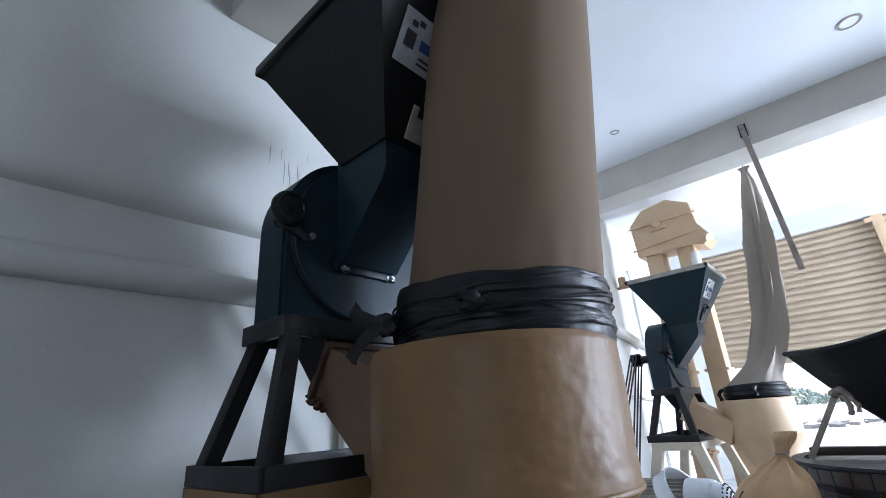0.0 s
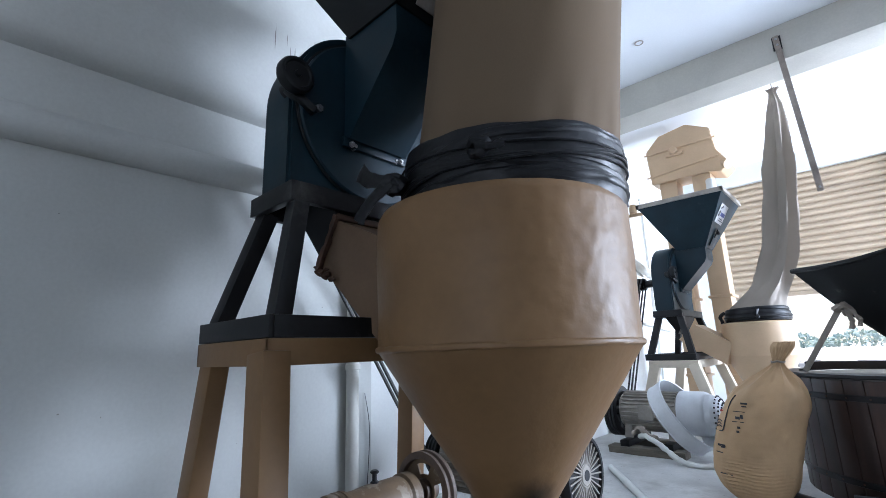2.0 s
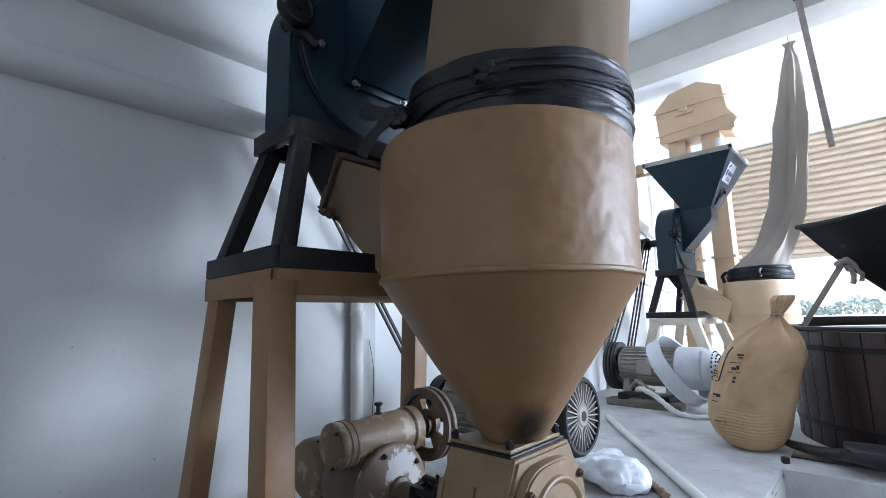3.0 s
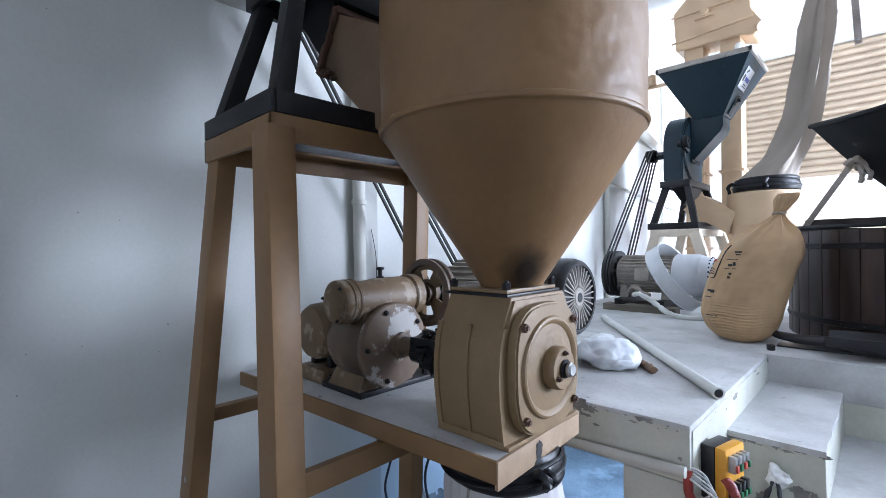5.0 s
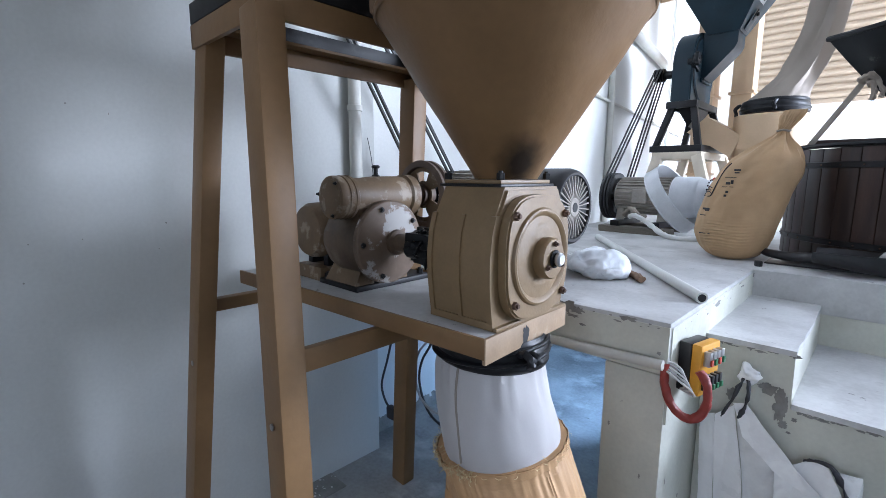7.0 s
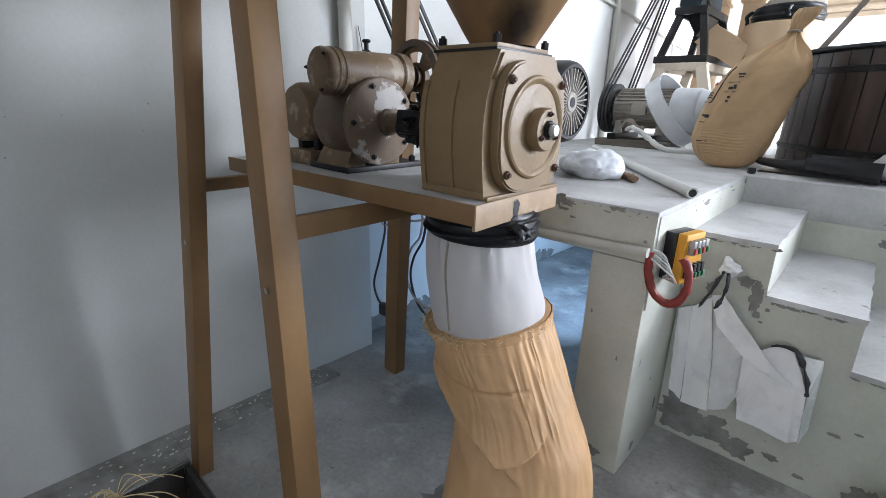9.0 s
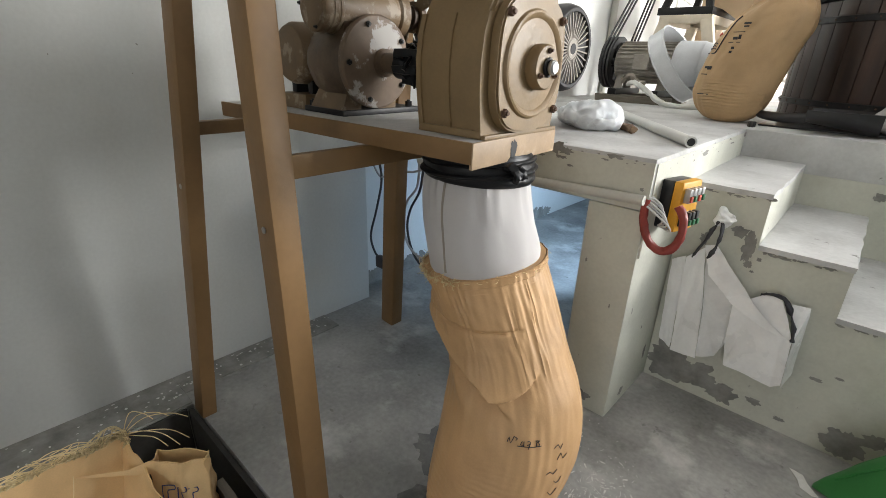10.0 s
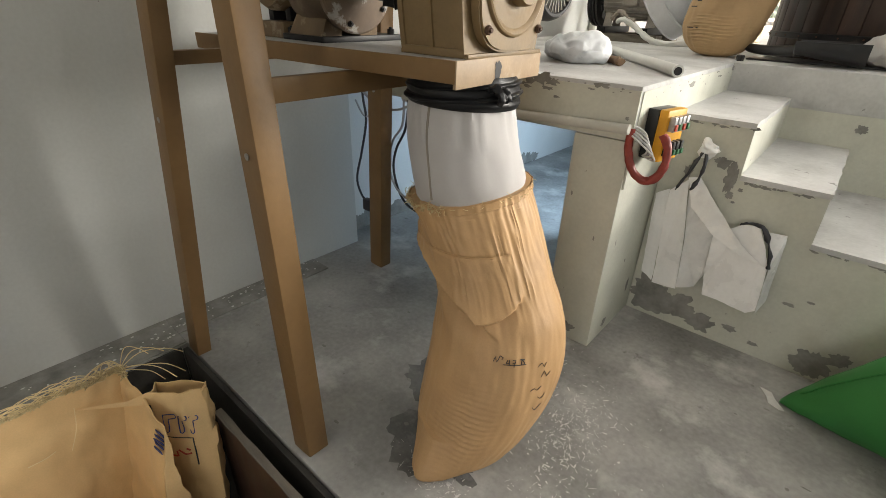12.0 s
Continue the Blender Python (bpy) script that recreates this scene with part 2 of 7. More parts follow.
LABEL = material("aged_label_paper", (0.40, 0.41, 0.43), 0.5, dark=0.7, light=1.1, scale=20, bump=0.1, stain=(0.2, 0.19, 0.18), stain_amount=0.03, stain_scale=22, stain_edge=0.15)


# ---- mesh tools ----
OFFSET = {}


def thing(name, base, label, category, group="", scale=1.0):
    ob = new(name)
    ob.empty_display_size = 0.1
    ob.location, ob.scale = base, (scale,) * 3
    OFFSET[ob] = Vector(base)
    return tagged(ob, label, category, group)


def link_mesh(name, bm, mat, smooth=True):
    bm.normal_update()
    me = bpy.data.meshes.new(name)
    bm.to_mesh(me)
    bm.free()
    me.materials.append(mat)
    if smooth:
        me.shade_smooth()
        me.set_sharp_from_angle(angle=radians(38))
    return new(name, me)


def part(name, bm, mat, parent, label="", smooth=True):
    """One mesh under a thing or part; the bmesh is in the thing's unscaled world place."""
    off = OFFSET[parent]
    bmesh.ops.translate(bm, vec=-off, verts=bm.verts)
    ob = link_mesh(name, bm, mat, smooth)
    ob.parent = parent
    OFFSET[ob] = off
    return tagged(ob, label)


def solo(name, bm, mat, label, category="", kind="", group="", smooth=True):
    ob = link_mesh(name, bm, mat, smooth)
    OFFSET[ob] = Vector((0, 0, 0))
    return tagged(ob, label, category, group, kind)


def box(bm, x0, x1, y0, y1, z0, z1, bevel=0.0, turn=None):
    vs = [bm.verts.new(p) for p in ((x0, y0, z0), (x1, y0, z0), (x1, y1, z0), (x0, y1, z0), (x0, y0, z1), (x1, y0, z1), (x1, y1, z1), (x0, y1, z1))]
    fs = [bm.faces.new([vs[i] for i in f]) for f in ((3, 2, 1, 0), (4, 5, 6, 7), (0, 1, 5, 4), (1, 2, 6, 5), (2, 3, 7, 6), (3, 0, 4, 7))]
    if turn is not None:
        bmesh.ops.transform(bm, matrix=turn, verts=vs)
    if bevel:
        es = list({e for f in fs for e in f.edges})
        bmesh.ops.bevel(bm, geom=es, offset=bevel, segments=2, profile=0.6, affect="EDGES")
    return bm


def boxed(*a, **k):
    return box(bmesh.new(), *a, **k)


def hull8(bm, low, high):
    """A block from two four-cornered rings."""
    a = [bm.verts.new(p) for p in low]
    b = [bm.verts.new(p) for p in high]
    bm.faces.new(a[::-1])
    bm.faces.new(b)
    for i in range(4):
        j = (i + 1) % 4
        bm.faces.new((a[i], a[j], b[j], b[i]))
    bmesh.ops.recalc_face_normals(bm, faces=bm.faces)
    return bm


def bar(bm, p, q, w, d, up=(0, 0, 1), bevel=0.0):
    """A rectangular bar from p to q; w across, d along up."""
    p, q = Vector(p), Vector(q)
    z = (q - p).normalized()
    u = Vector(up)
    if abs(z.dot(u.normalized())) > 0.98:
        u = Vector((0, 1, 0))
    x = u.cross(z).normalized()
    y = z.cross(x)
    m = Matrix(((x.x, y.x, z.x, p.x), (x.y, y.y, z.y, p.y), (x.z, y.z, z.z, p.z), (0, 0, 0, 1)))
    return box(bm, -w / 2, w / 2, -d / 2, d / 2, 0, (q - p).length, bevel, m)


def channel(bm, p, q, w, d, t=0.006, up=(0, 0, 1)):
    """A steel angle or channel: a web and two flanges, opening along -up."""
    p, q, u = Vector(p), Vector(q), Vector(up)
    z = (q - p).normalized()
    x = u.cross(z).normalized()
    y = z.cross(x)
    bar(bm, p + y * (d / 2 - t / 2), q + y * (d / 2 - t / 2), w, t, y, 0.001)
    for s in (-1, 1):
        o = x * s * (w / 2 - t / 2)
        bar(bm, p + o, q + o, t, d, y, 0.001)
    return bm


def lathe(bm, profile, center=(0, 0, 0), axis="z", n=40, caps=True, arc=None):
    """Turn (radius, height) pairs round an axis through center."""
    turn = {"z": Matrix(), "x": Matrix.Rotation(radians(90), 4, "Y"), "y": Matrix.Rotation(radians(-90), 4, "X")}[axis]
    m = Matrix.Translation(center) @ turn
    rings = []
    for r, h in profile:
        rings.append([bm.verts.new(m @ Vector((r * math.cos(2 * math.pi * i / n), r * math.sin(2 * math.pi * i / n), h))) for i in range(n)])
    for a, b in zip(rings, rings[1:]):
        for i in range(n):
            j = (i + 1) % n
            bm.faces.new((a[i], a[j], b[j], b[i]))
    if caps:
        bm.faces.new(rings[0][::-1])
        bm.faces.new(rings[-1])
    return bm


def cyl(bm, center, r, h0, h1, axis="z", n=32, bevel=0.004):
    s = 1 if h1 > h0 else -1
    b = min(bevel, r * 0.4, abs(h1 - h0) * 0.4)
    return lathe(bm, [(r - b, h0), (r, h0 + s * b), (r, h1 - s * b), (r - b, h1)], center, axis, n)


def smooth_path(pts, steps=6):
    out = []
    p = [Vector(q) for q in pts]
    for i in range(len(p) - 1):
        a, b, c, d = p[max(i - 1, 0)], p[i], p[i + 1], p[min(i + 2, len(p) - 1)]
        for k in range(steps):
            t = k / steps
            out.append(0.5 * (2 * b + (c - a) * t + (2 * a - 5 * b + 4 * c - d) * t * t + (3 * b - a - 3 * c + d) * t ** 3))
    out.append(p[-1])
    return out


def tube(bm, pts, r, n=10, steps=6, taper=None):
    path = smooth_path(pts, steps) if steps > 1 else [Vector(p) for p in pts]
    rings, side = [], None
    for i, p in enumerate(path):
        d = (path[min(i + 1, len(path) - 1)] - path[max(i - 1, 0)]).normalized()
        if side is None:
            side = d.orthogonal().normalized()
        side = (side - d * side.dot(d)).normalized()
        up = d.cross(side)
        rr = r if taper is None else r + (taper - r) * i / (len(path) - 1)
        rings.append([bm.verts.new(p + (side * math.cos(2 * math.pi * k / n) + up * math.sin(2 * math.pi * k / n)) * rr) for k in range(n)])
    for a, b in zip(rings, rings[1:]):
        for k in range(n):
            j = (k + 1) % n
            bm.faces.new((a[k], a[j], b[j], b[k]))
    bm.faces.new(rings[0][::-1])
    bm.faces.new(rings[-1])
    return bm


def skin(bm, rings, closed=True, caps=True):
    rows = [[bm.verts.new(p) for p in ring] for ring in rings]
    n = len(rows[0])
    for a, b in zip(rows, rows[1:]):
        for i in range(n if closed else n - 1):
            j = (i + 1) % n
            bm.faces.new((a[i], a[j], b[j], b[i]))
    if caps and closed:
        bm.faces.new(rows[0][::-1])
        bm.faces.new(rows[-1])
    return bm


def prism(bm, outline, axis, a, b):
    """Extrude a 2D outline along an axis between a and b; (u, v) are the other two axes in order."""
    def at(u, v, w):
        return {"x": (w, u, v), "y": (u, w, v), "z": (u, v, w)}[axis]
    lo = [bm.verts.new(at(u, v, a)) for u, v in outline]
    hi = [bm.verts.new(at(u, v, b)) for u, v in outline]
    bm.faces.new(lo)
    bm.faces.new(hi[::-1])
    n = len(outline)
    for i in range(n):
        j = (i + 1) % n
        bm.faces.new((lo[j], lo[i], hi[i], hi[j]))
    bmesh.ops.recalc_face_normals(bm, faces=bm.faces)
    return bm


def bolt(bm, place, axis="x", r=0.009, h=0.009):
    sign = -1 if h < 0 else 1
    cyl(bm, place, r, 0, h, axis, 6, 0.001)
    lathe(bm, [(r * 0.55, h), (r * 0.5, h + sign * 0.004)], place, axis, 10)
    return bm


def wobble(bm, amount, scale, seed=0.0, along=None):
    """Push the vertices about by smooth noise."""
    bm.normal_update()
    for v in bm.verts:
        q = v.co * scale + Vector((seed, seed * 1.7, -seed))
        d = Vector(along) if along else v.normal
        v.co += d * amount * noise.fractal(q, 0.8, 2.0, 3)
    return bm


def bars(parent, name, cells, at, u, v, mat, thick=0.0015):
    """Small raised bars on a surface: each (s, t, width, height) from a corner along u and v."""
    at, u, v = Vector(at), Vector(u).normalized(), Vector(v).normalized()
    w = u.cross(v)
    bm = bmesh.new()
    for s, t, a, b in cells:
        m = Matrix(((u.x, v.x, w.x, 0), (u.y, v.y, w.y, 0), (u.z, v.z, w.z, 0), (0, 0, 0, 1)))
        m.translation = at + u * s + v * t
        box(bm, 0, a, 0, b, 0, thick, 0, m)
    return part(name, bm, mat, parent)


# ---- the large structure ----
WX, BACKY, CEIL, NEARCEIL, DECKZ = -1.59, 6.9, 3.80, 3.68, 0.9


def build_structure():
    bm = boxed(-1.40, 5.0, -6.6, -0.55, -0.6, 0.0)
    box(bm, -0.1 + 1.2, 5.0, -0.55, 0.545, -0.6, 0.0)
    box(bm, WX - 0.3, -1.40, -6.6, 0.545, -0.6, 0.0)
    box(bm, WX - 0.3, 5.0, 0.545, 7.0, -0.6, 0.0, 0.004)
    solo("floor", bm, CONCRETE, "grey dusty concrete floor with worn pale streaks", "floor", "structure")
    solo("pit_floor", boxed(-1.5, 1.2, -0.6, 0.6, -0.62, -0.45), DARKPIT, "very dark pit floor beside the sacks", "floor", "structure")
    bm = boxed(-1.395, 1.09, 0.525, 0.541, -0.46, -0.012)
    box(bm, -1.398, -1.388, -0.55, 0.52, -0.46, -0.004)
    solo("pit_lining", bm, DARKPIT, "very dark lining along the pit edge", "pit edge", "structure")

    # near wall with a rounded lower course and a coved upper swelling that tapers along the wall
    def wall_profile(y):
        zt = 2.604 - 0.055 * (y - 0.15)
        low = [(WX, -0.3), (WX, 2.203), (WX + 0.022, 2.204), (WX + 0.044, 2.214), (WX + 0.056, 2.236), (WX + 0.056, 2.262), (WX + 0.044, 2.288), (WX + 0.02, 2.306), (WX, 2.314), (WX - 0.006, 2.33), (WX - 0.006, 2.46), (WX, 2.482)]
        cove = [(WX + 0.026, 2.492), (WX + 0.048, 2.492 + 0.12 * (zt - 2.492)), (WX + 0.062, 2.492 + 0.38 * (zt - 2.492)), (WX + 0.069, 2.492 + 0.7 * (zt - 2.492)), (WX + 0.072, zt), (WX + 0.072, zt + 0.04), (WX + 0.072, zt + 0.1), (WX + 0.072, 4.0)]
        return [(x, y, z) for x, z in [(-1.9, -0.3)] + low + cove + [(-1.9, 4.0)]]
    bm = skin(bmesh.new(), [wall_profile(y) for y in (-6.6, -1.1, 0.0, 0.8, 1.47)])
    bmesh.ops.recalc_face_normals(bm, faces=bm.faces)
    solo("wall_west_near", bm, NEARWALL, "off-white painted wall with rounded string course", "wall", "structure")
    bm = boxed(-1.9, -1.70, 1.47, 7.0, -0.3, 0.74)
    solo("wall_west_under", bm, WALL, "whitewashed basement wall below the platform", "wall", "structure")
    bm = boxed(-2.1, -1.77, 1.47, 7.2, 0.74, 4.0)
    solo("wall_west_far", bm, WALL, "white painted wall behind the far mill", "wall", "structure")
    # rear wall with the shutter opening
    bm = boxed(-2.1, -1.36, BACKY, BACKY + 0.25, 0.3, 4.0)
    box(bm, -1.36, 1.9, BACKY, BACKY + 0.25, 3.56, 4.0)
    box(bm, 1.9, 5.0, BACKY, BACKY + 0.25, 0.3, 4.0)
    box(bm, -1.36, 1.9, BACKY - 0.012, BACKY, 3.56, 3.62)
    solo("wall_north", bm, WALL, "white wall round the roller shutter", "wall", "structure")
    bm = boxed(4.4, 4.65, -6.6, 1.9, -0.3, 4.0)
    box(bm, 4.4, 4.65, 6.75, 7.15, -0.3, 4.0)
    box(bm, 4.4, 4.65, 1.9, 6.75, -0.3, 0.95)
    box(bm, 4.4, 4.65, 1.9, 6.75, 3.45, 4.0)
    solo("wall_east", bm, WALL, "white wall with a wide gateway", "wall", "structure")
    # South wall and its opening are out of view, assumed for the rear fill.
    bm = boxed(-1.9, 0.6, -6.75, -6.5, -0.3, 4.0)
    box(bm, 3.4, 4.65, -6.75, -6.5, -0.3, 4.0)
    box(bm, 0.6, 3.4, -6.75, -6.5, 3.05, 4.0)
    box(bm, 0.6, 3.4, -6.75, -6.5, -0.3, 0.75)
    solo("wall_south", bm, WALL, "unseen white wall with an assumed opening for the rear fill", "wall", "structure")
    solo("ceiling", box(boxed(-2.1, 4.65, 3.9, 7.15, CEIL, CEIL + 0.2), -2.1, 4.65, -6.75, 3.9, NEARCEIL, CEIL + 0.19), CEILING, "white painted concrete ceiling", "ceiling", "structure")
    bm = boxed(-1.77, 4.4, 3.76, 4.06, 3.425, CEIL + 0.01, 0.006)
    solo("ceiling_beam", bm, BEAMPAINT, "greyish cream concrete ceiling beam", "beam", "structure")
    bm = boxed(WX + 0.074, -0.75, 0.715, 1.12, 3.41, CEIL + 0.01, 0.006)
    solo("ceiling_beam_near", bm, BEAMPAINT, "cream concrete beam above the near mill", "beam", "structure")
    # raised platform: slab over the low hatch, pier, and the solid part behind
    bm = boxed(-1.77, -0.345, 1.5, 2.56, 0.745, DECKZ, 0.012)
    box(bm, -1.77, 5.0, 2.555, BACKY + 0.25, 0.745, DECKZ, 0.012)
    wobble(bm, 0.004, 9)
    solo("platform", bm, DECK, "floury grey concrete platform slab with chipped edges", "platform", "structure")
    bm = boxed(-0.525, -0.348, 1.503, 1.98, -0.02, 0.744, 0.006)
    box(bm, -0.525, -0.348, 1.985, 2.6, -0.02, 0.744)
    solo("platform_pier", bm, PLINTH, "cream limewashed pier holding the platform", "pier", "structure")
    bm = boxed(-0.349, 5.0, 2.56, 2.72, -0.02, 0.89)
    solo("platform_front", bm, PLINTH, "cream limewashed platform front behind the steps", "wall", "structure")
    bm = boxed(-1.6, -0.347, 1.497, 1.507, 0.75, 0.886)
    box(bm, -0.3475, -0.3425, 1.51, 2.555, 0.60, 0.884)
    solo("platform_fascia", bm, PLINTH, "cream painted edge of the platform slab", "platform edge", "structure")
    st = thing("staircase", (0.2, 1.86, 0), "cream masonry steps with floury grey treads", "stairs")
    tops = [0.786, 0.622, 0.46, 0.30, 0.15]
    outline = [(-0.345, -0.02)]
    for i, z in enumerate(tops):
        x0, x1 = -0.345 + 0.243 * i, -0.345 + 0.243 * (i + 1)
        outline += [(x0, z - 0.016), (x1 - 0.003, z - 0.016)]
        bm = boxed(x0, x1, 1.858, 2.558, z - 0.0165, z)
        bmesh.ops.subdivide_edges(bm, edges=[e for e in bm.edges if e.calc_length() > 0.1], cuts=9, use_grid_fill=True)
        for v in bm.verts:
            if abs(v.co.y - 1.858) < 1e-4 or abs(v.co.x - x1) < 1e-4:
                k = 0.006 * noise.fractal(v.co * 16, 0.9, 2, 3)
                v.co += Vector((k, -k - 0.002, k * 0.4))
        part("tread", bm, DECK, st)
    outline += [(outline[-1][0], -0.02)]
    part("masonry", prism(bmesh.new(), outline[::-1], "y", 1.863, 2.559), PLINTH, st, smooth=False)
    # yard outside; the unseen east ground is added to bounce sunlight indoors
    solo("ground", box(boxed(-60, 60, BACKY + 0.26, 140, 0.5, 0.82), 4.66, 60, -60, BACKY + 0.258, 0.5, 0.82), EARTH, "pale sunlit yard outside the shutter, with an unseen east part that bounces light", "ground", "structure")
    solo("ground_east", boxed(4.66, 60, -30, BACKY + 0.25, -0.5, 0.0), EARTH, "unseen ground added outside the gateway", "ground", "structure")


build_structure()


def build_shutter():
    sh = thing("roller_shutter", (0.27, BACKY + 0.1, 2.15), "beige steel roller shutter, rolled partly up", "shutter")
    first = None
    pitch, z0, n = 0.078, 2.16, 18
    for i in range(n):
        if first is None:
            bm = bmesh.new()
            prof = [(0.0, 0.0), (-0.018, 0.006), (-0.032, 0.020), (-0.036, 0.036), (-0.026, 0.054), (0.002, 0.066), (0.002, pitch - 0.001), (0.012, pitch - 0.001), (0.012, 0.0)]
            prism(bm, [(BACKY + 0.07 + u, z0 + v) for u, v in prof], "x", -1.35, 1.89)
            first = part("slat", bm, SHUTTER, sh)
        else:
            o = first.copy()
            scene.collection.objects.link(o)
            o.location.z += pitch * i
    part("bottom_rail", boxed(-1.35, 1.89, BACKY + 0.055, BACKY + 0.095, z0 - 0.05, z0 - 0.002, 0.004), SHUTTER, sh)
    part("guide_rail", boxed(-1.36, -1.31, BACKY + 0.012, BACKY + 0.042, 0.9, 3.55, 0.004), SHUTTER, sh)
    part("guide_rail", boxed(0.50, 0.60, BACKY - 0.03, BACKY + 0.03, 0.9, 3.56, 0.004), TANPALE, sh)
    part("bracket", boxed(0.44, 0.52, BACKY - 0.034, BACKY - 0.012, 3.49, 3.54, 0.004), TANPALE, sh)


build_shutter()


# ---- the near mill on its stand ----
def build_stand(base_z, near, far, top_z, xs, ys, label, mat):
    """Four splayed legs with a frame: near and far are the foot rows (y, x0, x1)."""
    x0, x1 = xs
    y0, y1 = ys
    st = thing("mill_stand", ((x0 + x1) / 2, (y0 + y1) / 2, base_z), label, "stand")
    feet = [((near[1], near[0] - near[3]), (x0 + 0.043, y0 + 0.03)), ((near[2], near[0]), (x1 - 0.033, y0 + 0.02)),
            ((far[1], far[0]), (x0 + 0.03, y1 - 0.03)), ((far[2], far[0]), (x1 - 0.03, y1 - 0.03))]
    for (fx, fy), (tx, ty) in feet:
        bm = bmesh.new()
        slim = near[3] > 0 and fx < x0 and fy < y0
        bar(bm, (fx, fy, base_z), (tx, ty, top_z), 0.068 if slim else 0.074, 0.046 if slim else 0.060, (0, 1, 0), 0.005)
        leg = part("leg", bm, mat, st)
        hole = bmesh.new()
        q = Vector((fx, fy, base_z)).lerp(Vector((tx, ty, top_z)), 0.49)
        cyl(hole, (q.x, q.y - (0.022 if slim else 0.032), q.z), 0.0075, 0, -0.0025, "y", 12, 0.0003)
        part("bolt_hole", hole, STEEL, leg)
    for name, p, q, up in (("rail", (x0, y0 + 0.006, top_z), (x1, y0 + 0.006, top_z), (0, 0, 1)), ("rail", (x0, y1 - 0.006, top_z), (x1, y1 - 0.006, top_z), (0, 0, 1)),
                           ("rail", (x0 + 0.006, y0, top_z), (x0 + 0.006, y1, top_z), (0, 0, 1)), ("rail", (x1 - 0.006, y0, top_z), (x1 - 0.006, y1, top_z), (0, 0, 1))):
        bm = bmesh.new()
        bar(bm, p, q, 0.012, 0.055, up, 0.003)
        part(name, bm, mat, st)
    for x in (x0 + 0.035, x1 - 0.035):
        bm = bmesh.new()
        bar(bm, (x, y0 + 0.012, top_z + 0.022), (x, y1 - 0.012, top_z + 0.022), 0.05, 0.008, (0, 0, 1), 0.002)
        part("top_flange", bm, mat, st)
    return st


near_stand = build_stand(0.0, (0.588, -1.335, -0.718, 0.026), (1.40, -1.34, -0.70), 1.617, (-1.218, -0.853), (0.632, 1.365), "tan painted steel stand with four splayed legs", TAN)
for p, q, w, d in (((-1.262, 0.62, 0.94), (-1.262, 1.40, 0.94), 0.03, 0.035), ((-0.79, 0.62, 0.917), (-0.79, 1.39, 0.917), 0.02, 0.05), ((-1.27, 1.375, 0.93), (-0.78, 1.375, 0.93), 0.02, 0.04)):
    bm = bmesh.new()
    bar(bm, p, q, w, d, (0, 0, 1), 0.003)
    part("cross_brace", bm, TAN, near_stand)


